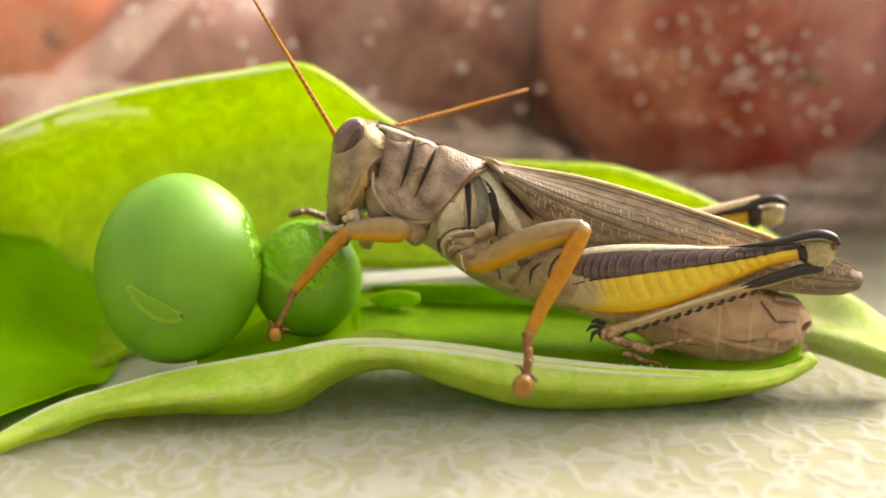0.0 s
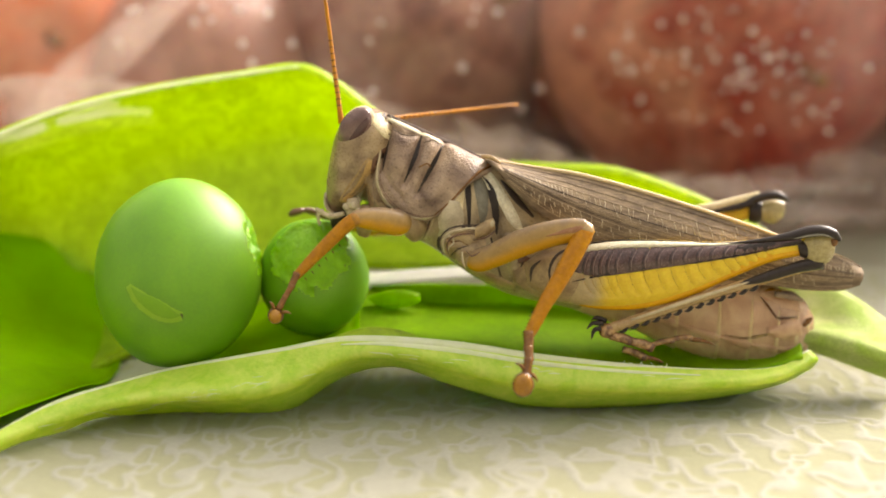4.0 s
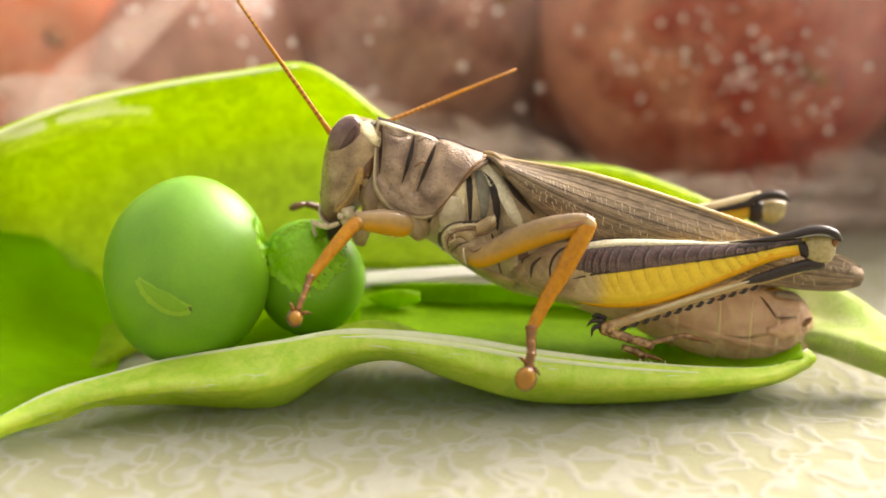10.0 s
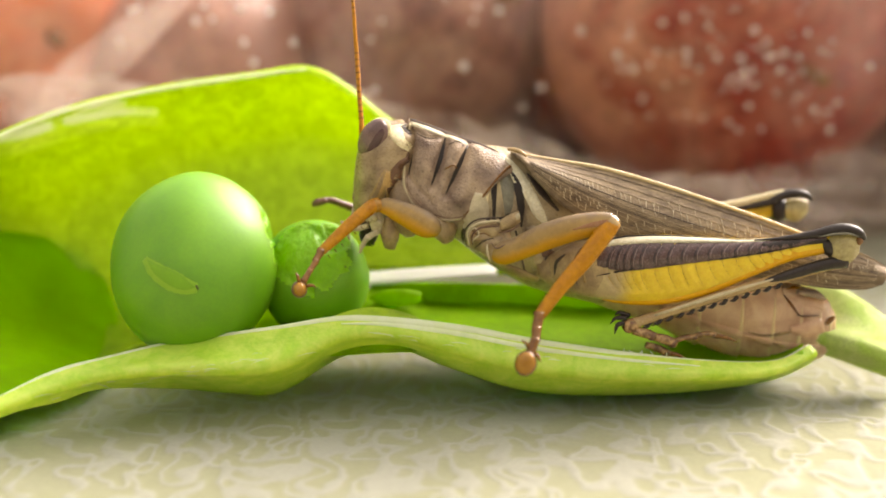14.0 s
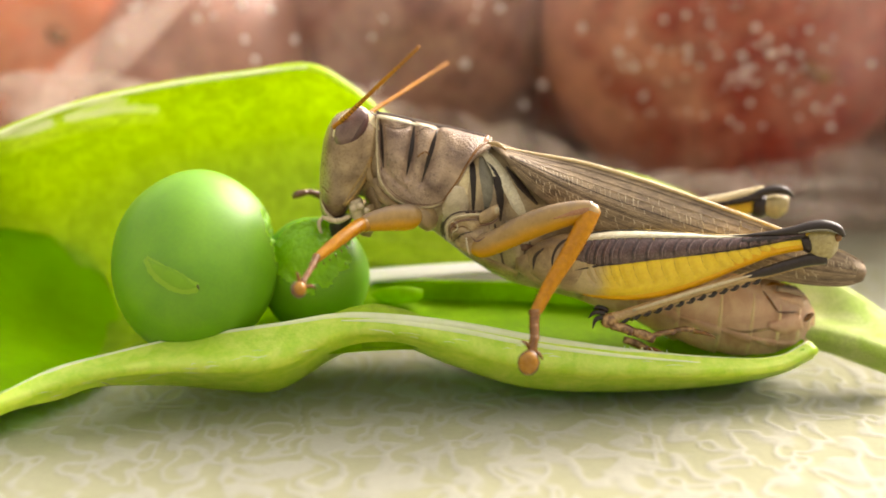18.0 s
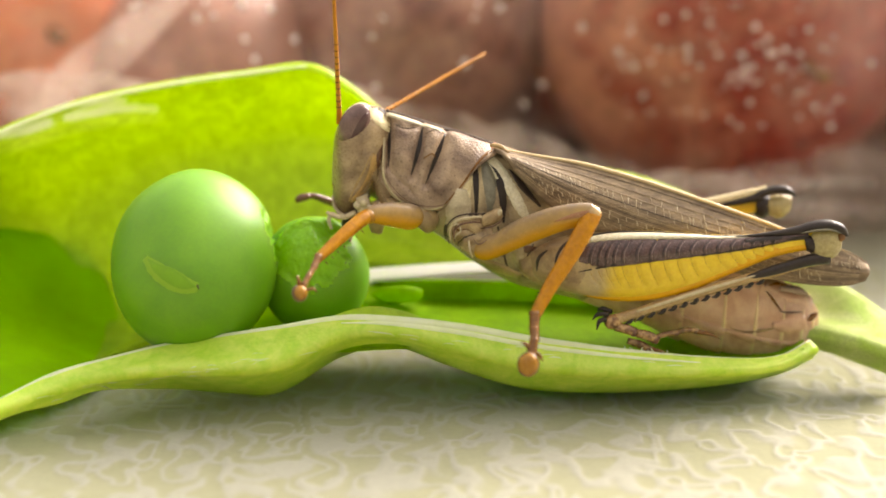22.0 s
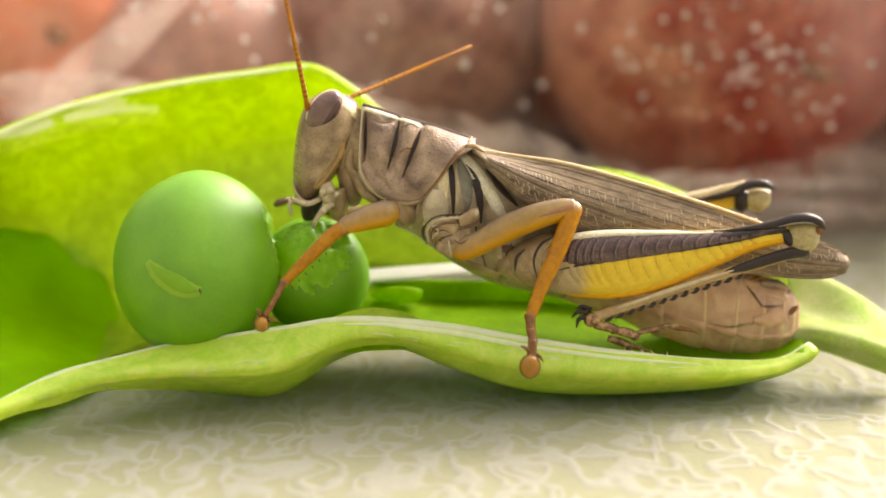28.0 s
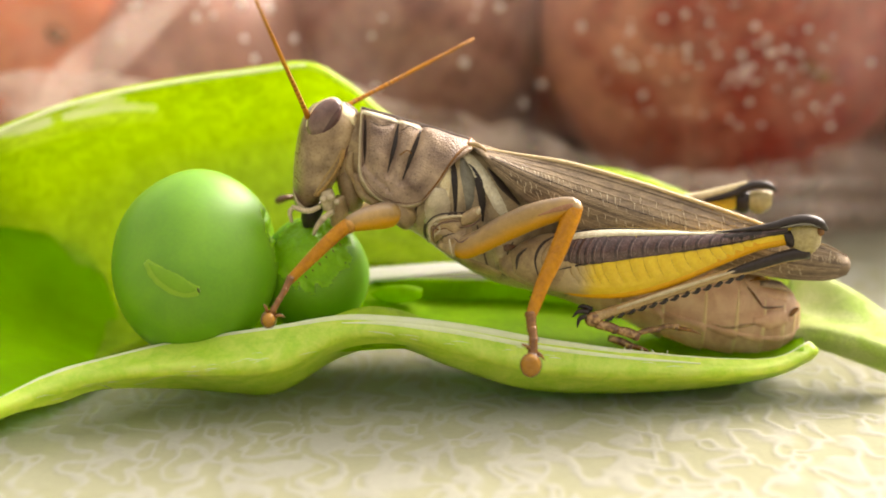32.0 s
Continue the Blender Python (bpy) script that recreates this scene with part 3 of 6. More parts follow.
BACK_MID = [(-36.68, -8, 3.11), (-34.09, 6, 2.97), (-29.59, 11, 1.79), (-22.81, 11.5, 3.53), (-15.98, 12, 6.68), (-10.98, 12, 8.09), (-6.47, 12, 9.11), (-2.42, 11.8, 9.07), (2.51, 11.5, 9.06), (7.85, 11, 8.82), (14.57, 11, 8.13), (22.1, 10.5, 7.67), (27.38, 10, 7.02)]
bm = sheet([BACK_TOP, BACK_HIGH, BACK_LOW, BACK_MID, BACK_END], 0.7, 16, 16)
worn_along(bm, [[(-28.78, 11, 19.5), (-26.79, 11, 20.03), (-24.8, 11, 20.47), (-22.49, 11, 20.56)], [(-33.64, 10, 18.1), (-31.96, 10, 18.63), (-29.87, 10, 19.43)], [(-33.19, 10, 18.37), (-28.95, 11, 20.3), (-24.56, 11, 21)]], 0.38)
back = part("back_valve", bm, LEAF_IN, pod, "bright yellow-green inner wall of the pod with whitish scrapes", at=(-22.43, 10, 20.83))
part("rim", tube([(p[0], p[1] - 0.15, p[2] - 0.02) for p in BACK_TOP[:6]], [0.16, 0.15, 0.14, 0.14, 0.15, 0.07], 6, 10), LEAF_EDGE, back, "pale rim of the pod wall")
SIDE_TOP = [(-39.93, 5, 12.64), (-37.79, 12, 10.78), (-33.12, 14.6, 9.55), (-30.16, 15.4, 8.3), (-27.77, 14.5, 6.44), (-26.03, 12.2, 3.31), (-25.18, 10, 1.27)]
SIDE_MID = [(-36.61, -7, 7.68), (-35.36, 2, 6.06), (-31.84, 8, 4.85), (-29.82, 10.5, 3.75), (-27.91, 10.8, 2.8), (-26.15, 10, 1.65), (-25.06, 8.6, 1.17)]
SIDE_LOW = [(-33.66, -16, 2.7), (-31.61, -11.5, 2.95), (-29.09, -9, 3.4), (-27.17, -5.6, 3.2), (-25.66, -2.4, 2.9), (-24.65, 1.4, 1.93), (-24.48, 5, 1.94)]
# the flank's shading is given by this sheet's deeper green
part("side_wall", sheet([SIDE_TOP, SIDE_MID, SIDE_LOW], 0.3, 6, 6), LEAF_SHADE, back, "smooth lower flank of the pod, its shade put into a deeper green")
F_RIM = [(-34.05, -15.2, 3.27), (-29.39, -11.7, 4.73), (-26.25, -8.8, 5.57), (-22.75, -6.9, 6.01), (-19.01, -5.8, 6.63), (-15.08, -5.6, 7.22), (-11.15, -5.5, 7.81), (-6.82, -5.5, 8.51), (-2.51, -5.5, 8.3), (1.81, -5.5, 7.77), (6.53, -5.5, 6.9), (12.47, -5.4, 6.04), (18.51, -4.8, 5.29), (23.51, -3.7, 4.95), (26.3, -2.1, 5.7)]
F_FACE = [(-33.9, -15.8, 2.93), (-29.23, -12.4, 4.43), (-26.06, -9.8, 4.91), (-22.41, -8.8, 5.53), (-18.63, -8.4, 5.79), (-14.79, -8.3, 5.84), (-10.98, -7.8, 6.11), (-6.79, -6.3, 7.61), (-2.5, -6.1, 7.59), (1.8, -6.4, 6.5), (6.5, -6.5, 5.46), (12.39, -6.4, 4.93), (18.39, -5.7, 4.68), (23.38, -4.4, 4.55), (26.75, -2.3, 5.25)]
F_LOW = [(-34.17, -15.2, 1.83), (-29.43, -11.8, 3.77), (-26.31, -9, 3.81), (-23.99, -7.1, 4.02), (-19.14, -5.8, 3.55), (-15.25, -5.4, 3.11), (-11.7, -5.2, 3.08), (-7.28, -5.2, 5.76), (-3.32, -5.2, 6.51), (0.63, -5.2, 5.09), (5.82, -4.8, 3.36), (11.88, -4.2, 2.84), (18.85, -3.2, 2.95), (23.87, -2.2, 3.46), (26.5, -1.7, 4.5)]
# the belly of the pod rolls under behind its lip
F_LOW = [(x, y + 2.2 * k, z - 0.55 * k) for (x, y, z), k in zip(F_LOW, (0, 0, 0.2, 0.6, 1, 1, 1, 0.9, 0.7, 0.5, 0.3, 0.2, 0, 0, 0))]
F_UP = [tuple(Vector(a).lerp(Vector(b), 0.5)) for a, b in zip(F_RIM, F_FACE)]
F_TURN = [tuple(Vector(a).lerp(Vector(b), 0.3)) for a, b in zip(F_FACE, F_LOW)]
front = part("front_valve", sheet([F_RIM, F_UP, F_FACE, F_TURN, F_LOW], 0.55, 8, 5), LEAF_OUT, pod, "light green outer wall of the pod, rolled outward at its rim", at=(4.59, -5.2, 5.43))
part("rim", tube(F_RIM[1:], [0.26, 0.31, 0.32, 0.32, 0.32, 0.32, 0.34, 0.38, 0.36, 0.34, 0.3, 0.25, 0.2, 0.16], 6, 10), LEAF_EDGE, front, "whitish fibrous rim")
L_TOP = [(-9.45, -4.8, 7.29), (-7.69, -4.2, 8.18), (-5.32, -3.8, 8.76), (-2.94, -3.8, 8.47), (-0.55, -4.6, 7.72)]
L_MID = [(-9.41, -5.4, 7.16), (-7.44, -5.2, 7.83), (-5.08, -5.1, 8.3), (-2.72, -5.1, 8.09), (-0.35, -5.2, 7.42)]
part("inner_lip", sheet([L_TOP, L_MID], 0.4, 6, 3), LEAF_IN, front, "bulging green inner lip")
bm = sheet([F_RIM, F_UP, F_FACE, F_TURN, F_LOW], 0.55, 8, 5)
front_tree = tree_of(bm)
bm.free()
# pale band: torn skin and the white highlight along it, as colour
part("torn_skin_highlight", band(front_tree, [(-7.0, -5.8, 8.35), (-4.5, -6.0, 8.4), (-2.2, -6.0, 8.2), (1.8, -6.0, 7.6), (6.5, -6.0, 6.7), (12.4, -5.8, 5.88), (18.0, -5.2, 5.22)], (0.05, 0.15, 0.2, 0.22, 0.2, 0.15, 0.05), 0.05, 8, 6), LEAF_EDGE, front, "whitish torn skin below the rim with its highlight painted in")
flake = random.Random(9)
for k in range(16):
    q = flake.uniform(0, 1)
    a = Vector((-5.62, -6.2, 8.03)).lerp(Vector((15.53, -6.2, 5.56)), q) + Vector((0, 0, -0.25 * math.sin(q * math.pi) + flake.uniform(-0.35, 0.25)))
    b = a + Vector((flake.uniform(0.5, 1.6), 0, flake.uniform(-0.25, 0.02)))
    part("pale_fleck", band(front_tree, [tuple(a), tuple((a + b) / 2 + Vector((0, 0, 0.05))), tuple(b)], (0.02, flake.uniform(0.05, 0.12), 0.02), 0.03, 3, 2), LEAF_EDGE, front, "whitish scuff" if k == 0 else "")
for k in range(26):
    q = flake.uniform(0, 1)
    a = Vector((-27.67, -9.6, 4.35)).lerp(Vector((-8.72, -6.6, 7.3)), q) + Vector((0, 0, flake.uniform(-0.8, 0.1)))
    b = a + Vector((flake.uniform(0.3, 1.2), 0, flake.uniform(0.0, 0.3)))
    part("pale_fleck", band(front_tree, [tuple(a), tuple((a + b) / 2 + Vector((0, 0, 0.04))), tuple(b)], (0.02, flake.uniform(0.03, 0.08), 0.02), 0.025, 3, 2), LEAF_EDGE, front)
hair = random.Random(4)
bm = bmesh.new()
for i in range(110):
    s = hair.uniform(0, 1)
    a = Vector((-3.29, -5.5, 8.38)).lerp(Vector((15.65, -5.3, 5.75)), s)
    a.z -= 0.25 * math.sin(s * math.pi)
    tip = a + Vector((hair.uniform(-0.35, 0.3), hair.uniform(-0.2, 0.2), hair.uniform(0.1, 0.42)))
    tube([a, (a + tip) / 2 + Vector((0.05, 0, 0.02)), tip], [0.035, 0.03, 0.012], 2, 4, 1.0, bm)
tagged(part("fibres", bm, LEAF_EDGE, front, "torn white fibres along the rim"), kind="stuff")
part("fibre", tube([(1.77, -5.5, 7.77), (1.65, -5.5, 8.01), (1.49, -5.5, 8.26)], [0.06, 0.05, 0.02], 3, 6), LEAF_EDGE, front)

FLOOR_BACK = [(-9.48, 6.4, 6.93), (-4.5, 6.6, 7.32), (-1.04, 7, 6.21), (5.05, 7, 6.03), (11.57, 6.8, 5.68), (17.96, 6, 6.38), (24.25, 5, 6.45), (26.89, 3.6, 6.17)]
FLOOR_HIGH = [(-9.33, 4.2, 6.25), (-4.43, 4.4, 6.64), (-1.03, 4.6, 6.04), (4.97, 4.8, 5.8), (11.41, 4.8, 5.35), (17.74, 4.2, 5.81), (23.91, 3, 5.74), (26.67, 2, 5.62)]
FLOOR_MID = [(-9.04, 0, 5.48), (-4.29, 0, 5.82), (-0.99, 0, 5.82), (4.79, 0, 5.39), (11, 0, 4.52), (17.23, 0, 4.08), (23.33, -0.5, 4.25), (26.13, -1, 5.46)]
FLOOR_FRONT = [(-8.7, -4.6, 6.14), (-4.13, -4.6, 6.48), (-0.95, -4.6, 6.39), (4.62, -4.6, 5.14), (10.61, -4.6, 4.13), (16.65, -4.2, 4.07), (22.7, -3.8, 4.52), (25.79, -3, 5.44)]
floor_part = part("pod_trough", sheet([FLOOR_BACK, FLOOR_HIGH, FLOOR_MID, FLOOR_FRONT], 0.5, 6, 6), LEAF_MID, pod, "bright green hollow of the pod")
part("rim", tube(FLOOR_BACK, [0.3] * 8, 5, 8), LEAF_SHADE, floor_part)
BELLY_BACK = [(p[0], p[1], p[2] - 0.4) for p in FLOOR_BACK]
BELLY_SINK = (0, 0, 0.1, 0.6, 1, 1, 0.8, 0.4)
BELLY_LOW = [(p[0], 4.0, (p[2] - 0.6) * (1 - k) + (TABLE_Z + 0.05) * k) for p, k in zip(FLOOR_MID, BELLY_SINK)]
BELLY_FORE = [(p[0], 1.0, (p[2] - 0.6) * (1 - k) + (TABLE_Z + 0.1) * k) for p, k in zip(FLOOR_FRONT, BELLY_SINK)]
BELLY_EDGE = [(p[0], p[1] + 0.3, p[2] - 0.35) for p in FLOOR_FRONT]
part("belly", sheet([BELLY_BACK, BELLY_LOW, BELLY_FORE, BELLY_EDGE], 0.3, 5, 6), LEAF_SHADE, pod, "rounded underside of the pod")
# green sheet set in the gap as the shade beneath the peas
part("trough_end", sheet([[(-18.68, 3.6, 4.66), (-15.72, 5.8, 5.49), (-10.61, 7.2, 7.38), (-6.25, 7, 7.75)], [(-17.79, -1, 5.03), (-15.05, 0, 4.87), (-10.07, 0, 5.56), (-5.94, 0, 5.82)], [(-17.04, -4.8, 5.29), (-14.46, -4.8, 5.29), (-9.69, -4.7, 5.76), (-5.71, -4.6, 6.39)]], 0.4, 6, 5), LEAF_SHADE, pod, "hollow under the peas, its shade put into a deep green")
part("inner_fold", sheet([[(-5.36, 6.5, 7.8), (-1.03, 6.2, 8.07), (5, 6.2, 7.94), (11.47, 6.2, 7.76), (18.34, 5.8, 7.2)], [(-5.37, 6.7, 7.48), (-1.04, 6.6, 6.96), (5.03, 6.6, 6.83), (11.53, 6.5, 6.54), (18.38, 6, 6.78)], [(-5.39, 7, 7.12), (-1.05, 7.6, 5.66), (5.08, 7.6, 5.48), (11.64, 7.4, 5.08), (18.5, 6.6, 5.88)]], 0.3, 6, 5), LEAF_MID, pod, "dark green fold overhanging the hollow")
# added sheet: its white stands for bright table behind a gap
part("gap_strip", sheet([[(-6.27, 7.6, 8.48), (-1.92, 7.8, 8.79), (4.19, 8, 9.09)], [(-6.26, 6.3, 7.88), (-1.91, 6.5, 8.14), (4.18, 6.7, 8.62)]], 0.15, 6, 3), GAP_STRIP, pod, "white strip added for the sunlit table seen through a gap")
part("seed_stalk", loft([(-5.49, 7.5, -5.5, 7.41, 4.5, 0.2), (-4.42, 8.09, -4.43, 6.85, 4.3, 0.4), (-2.72, 8.21, -2.64, 6.88, 4.2, 0.45), (-1.53, 7.88, -1.53, 7.17, 4.4, 0.3)], 4, 16), LEAF_MID, pod, "small green seed stalk stub")
TIP_TOP = [(26.88, 8, 8.73), (29.08, 6, 8.31), (31.23, 4, 7.42), (34.23, 2, 5.4)]
TIP_MID = [(26.18, 5, 6.45), (28.11, 3, 6.18), (30.47, 0.5, 6.1), (33.46, -1, 4.85)]
TIP_LOW = [(25.42, 0, 5.74), (27.24, -1, 6.15), (29.88, -2, 5.7), (32.93, -3, 4.84)]
TIP_UNDER = [(25.75, 1.4, 4.76), (27.82, 1.2, 4.38), (30.6, 0.4, 3.6), (33.73, -0.6, 2.63)]
part("pod_tip", sheet([TIP_TOP, TIP_MID, TIP_LOW, TIP_UNDER], 0.5, 6, 6), TIP, pod, "pale yellow-green flap at the pod's end")


# ---- peas ----
def build_pea(name, at, radii, turn, label, bites, seed):
    """A pea with a skin and, where it has been gnawed, dents of moist flesh."""
    thing = anchor(name, at, label, "pea", "peas in the pod")
    bm = ball(at, radii, turn, 168)
    for v in bm.verts:
        d = (v.co - Vector(at)).normalized()
        v.co += d * 0.10 * noise.noise(d * 1.7 + Vector((seed, 0, 0)))
    bm.verts.index_update()
    gone = set()
    for centre, r, most in bites:
        c = Vector(centre)
        for v in bm.verts:
            away = v.co - c
            rough = r * (1 + 0.12 * noise.noise(v.co * 1.3) + 0.05 * noise.noise(v.co * 3.5))
            if away.length < rough:
                deep = rough - away.length
                d = (v.co - Vector(at)).normalized()
                along_d = away.dot(d)
                sink = along_d + math.sqrt(max(0, along_d ** 2 - away.length_squared + rough ** 2))
                v.co -= d * max(0.02, min(sink, most + 0.05 * noise.noise(v.co * 1.1) + 0.06 * noise.noise(v.co * 3.2)) + 0.07 * noise.noise(v.co * 6.5)) * min(1.0, deep / 0.4)
                gone.add(v.index)
    bm.verts.index_update()
    bm.verts.ensure_lookup_table()
    flesh = bm.copy()
    flesh.verts.ensure_lookup_table()
    for mesh, wanted in ((bm, False), (flesh, True)):
        dead = [f for f in mesh.faces if any(v.index in gone for v in f.verts) != wanted]
        bmesh.ops.delete(mesh, geom=dead, context="FACES")
    part("skin", bm, PEA, thing)
    part("flesh", flesh, PEA_FLESH, thing, "gnawed moist flesh")
    return thing


PEA_A, PEA_B = (-17.85, -1, 11.45), (-9.4, 1.5, 9.86)
PEA_SIZE, PEA_LEAN = (5.95, 5.53, 6.85), (-40, 6, 0)
pea_near = build_pea("pea", PEA_A, PEA_SIZE, PEA_LEAN, "plump glossy green pea with a nibbled edge", [((-8.45, 0.2, 14.3), 4.55, 1.2)], 1)
bm = ball(PEA_A, PEA_SIZE, PEA_LEAN, 64)
for v in bm.verts:
    d = (v.co - Vector(PEA_A)).normalized()
    v.co += d * 0.10 * noise.noise(d * 1.7 + Vector((1, 0, 0)))
tree = tree_of(bm)
bm.free()
part("seed_scar", band(tree, [(-20.52, -6, 12.87), (-19.71, -6, 12.03), (-18.69, -6, 11.38), (-17.7, -6, 10.9), (-16.78, -6, 10.74)], (0.35, 0.86, 1.05, 0.95, 0.45), 0.03, 8, 12), SCAR_RIM, pea_near, "pale oval scar where the pea was attached")
part("scar_hollow", band(tree, [(-20.3, -6, 12.75), (-19.59, -6, 12.07), (-18.65, -6, 11.47), (-17.7, -6, 10.98), (-16.93, -6, 10.82)], (0.08, 0.55, 0.78, 0.66, 0.08), 0.045, 8, 10), PEA_SCAR, pea_near, "olive hollow of the scar")
tip_at = tree.ray_cast(Vector((-16.81, -6, 10.82)) - SLANT * 40, SLANT)[0]
part("seed_scar_tip", ball(tip_at, (0.09, 0.1, 0.2), (0, -20, 0)), SCAR_TIP, pea_near, "dark tip of the scar")
pea_far = build_pea("pea", PEA_B, (4.02, 3.94, 4.35), (10, 0, 0), "half-eaten green pea with gnawed wet flesh", [((-9.79, -3.6, 14.33), 4.52, 0.3), ((-7.38, -1, 14.82), 2.5, 0.5)], 5)


# ---- grasshopper ----
THORAX_AT = (3.51, 1, 15.08)
hopper = anchor("grasshopper", THORAX_AT, "brown and yellow striped grasshopper gnawing a pea, standing on the pod", "grasshopper")
Y0 = 1.0

thorax_st = [(-3.21, 17, -3.43, 13.86, 1, 1.9), (-0.97, 19.57, -1.72, 12.98, 1, 2.8), (1.45, 19.73, 0.58, 11.28, 1, 3.3), (4.28, 18.99, 3.46, 9.65, 1, 3.3), (7.14, 17, 6.44, 8.88, 1, 3.1), (10.01, 15.75, 9.14, 8.23, 1, 2.8)]
bm = loft(thorax_st, 14, 72, 2.4)
groove(bm, [[(0.51, -2, 19.29), (0.75, -2, 16.46), (0.76, -2, 14.91)], [(1.73, -2, 18.97), (2.62, -2, 16.25), (2.71, -2, 14.66)], [(-1.75, -1.5, 16.63), (-2.08, -1.5, 15.32), (-2.48, -1.5, 14.2)], [(2.31, -2, 14.41), (2.72, -2, 12.76), (3.31, -1.5, 10.54)], [(-1.32, -2, 13.18), (-1.35, -2, 14.41), (-0.32, -2, 15.07), (1.63, -2, 15.31)]], 0.3, 0.25)
groove(bm, [[(-0.63, -2, 18.08), (-0.79, -2, 15.64)], [(3.21, -2, 17.27), (4.01, -2, 15.85)], [(4.43, -2, 13.18), (4.65, -2, 11.93)]], -0.35, 0.8)
thorax_tree = tree_of(bm)
thorax = part("thorax", bm, CUTICLE, hopper, "grey-tan plated thorax")
for pts, w, mat, nm, lb in (
        ([(0.1, -2, 18.9), (0.06, -2, 17.6), (0.1, -2, 15.4)], (0.2, 0.5, 0.1), CREAM, "pale_patch", "pale granular patch"),
        ([(1.22, -2, 19.29), (1.5, -2, 18.08), (1.74, -2, 16.66), (1.67, -2, 15.48)], (0.2, 0.6, 0.5, 0.2), SLATE, "dark_plate", "slate-dark side plate"),
        ([(0.51, -2, 19.29), (0.67, -2, 18.08), (0.75, -2, 16.46), (0.76, -2, 14.91)], (0.12, 0.28, 0.2, 0.06), BLACK, "dark_stripe", "black seam"),
        ([(1.73, -2, 18.97), (2.41, -2, 17.59), (2.62, -2, 16.25), (2.71, -2, 14.66)], (0.2, 0.36, 0.34, 0.06), BLACK, "dark_stripe", "black seam"),
        ([(1.0, -2, 20.01), (2.05, -2, 18.89), (2.98, -2, 17.35), (3.95, -2, 15.64), (4.5, -2, 14.9)], (0.3, 0.5, 0.6, 0.5, 0.1), WHITISH, "pale_stripe", "broad cream stripe across the thorax"),
        ([(3.0, -2, 18.6), (4.0, -2, 17.3), (5.3, -2, 15.9)], (0.08, 0.32, 0.1), DARK, "dark_stripe", "dark bar on the thorax"),
        ([(-1.74, -2, 16.74), (-2.07, -2, 15.44), (-2.55, -2, 14.41)], 0.07, DARK, "seam", ""),
        ([(2.31, -2, 14.41), (2.72, -2, 12.76), (3.29, -2, 10.68)], 0.07, DARK, "seam", ""),
        ([(-1.55, -2, 16.74), (-1.83, -2, 15.56), (-2.31, -2, 14.33)], 0.09, PALE, "seam", ""),
        ([(4.83, -2, 13.18), (4.44, -2, 12.14), (4.86, -2, 10.68)], 0.07, DARK, "seam", ""),
        ([(6.83, -2, 13.18), (6.25, -2, 11.93), (6.35, -2, 10.27)], 0.07, DARK, "seam", "")):
    part(nm, band(thorax_tree, pts, w, 0.07), mat, thorax, lb)
part("wing_hinge", tube([(1.66, -1.2, 20.09), (2.29, -1.5, 20.07), (2.92, -1.9, 19.75)], [0.12, 0.17, 0.08], 4, 12), CHEEK, thorax, "tan wing hinge")
for pts, w, mat in (([(-0.32, -2, 17.07), (-0.48, -2, 15.97), (-0.64, -2, 14.41)], (0.5, 1.0, 0.8), FLANK),                     ([(3.34, -2.2, 14.79), (3.67, -2.2, 13.44), (4, -2.2, 11.57)], (0.3, 0.5, 0.4), CUTICLE), ([(0.64, -1.5, 12.01), (2.46, -1.5, 11.21), (4.07, -1.5, 10.63)], (0.2, 0.4, 0.25), BELLY)):
    part("side_plate", band(thorax_tree, pts, w, 0.2, 5, 8), mat, thorax, "swollen side plate of the thorax")
part("hip_plate", loft([(3.84, 12.35, 3.93, 11.1, -2, 0.5), (5.03, 12.91, 5.14, 10.3, -2.1, 0.9), (6.41, 13.17, 6.66, 9.85, -2.3, 0.9), (7.61, 12.66, 7.65, 10.17, -2.4, 0.4)], 4, 18), BELLY, thorax, "tan hind hip plate")

# abdomen: overlapping rings
ab_st = spline([(8.18, 15.67, 8.31, 8.32, 1, 2.8), (12.09, 14.29, 12.07, 7.15, 1, 2.7), (15.81, 13.02, 15.85, 5.5, 1, 2.6), (19.54, 11.75, 19.43, 4.45, 1, 2.5), (22.91, 10.04, 22.58, 4.1, 1, 2.3), (25.02, 9.18, 24.86, 4.36, 1, 1.9), (26, 7.89, 25.96, 5.59, 1, 0.9)], 6)
cuts = [0, 6, 11, 16, 20, 24, 28, 32, 36]
for i, (a, b) in enumerate(zip(cuts, cuts[1:])):
    rows = [np.array(r) for r in ab_st[a:min(b + 2, len(ab_st))]]
    n = len(rows)
    grown = []
    for k, r in enumerate(rows):
        f = 0.985 + 0.07 * k / max(1, n - 1)
        mid = (r[:2] + r[2:4]) / 2
        grown.append((*(mid + (r[:2] - mid) * f), *(mid + (r[2:4] - mid) * f), r[4], r[5] * f))
    seg_bm = loft(grown, 2, 28, 2.2)
    seg_tree = tree_of(seg_bm)
    seg = part("abdomen_ring", seg_bm, ABDOMEN, hopper, "tan telescoping abdomen ring" if i == 0 else "")
    low = grown[-1]
    part("ring_fold", band(seg_tree, [(low[0] * (1 - q) + low[2] * q - 0.12, low[4] - low[5] * 0.9, low[1] * (1 - q) + low[3] * q) for q in (0.2, 0.45, 0.7, 0.95)], (0.06, 0.16, 0.2, 0.1), 0.06, 5, 6), AB_EDGE, seg, "pale hind margin of the ring" if i == 0 else "")
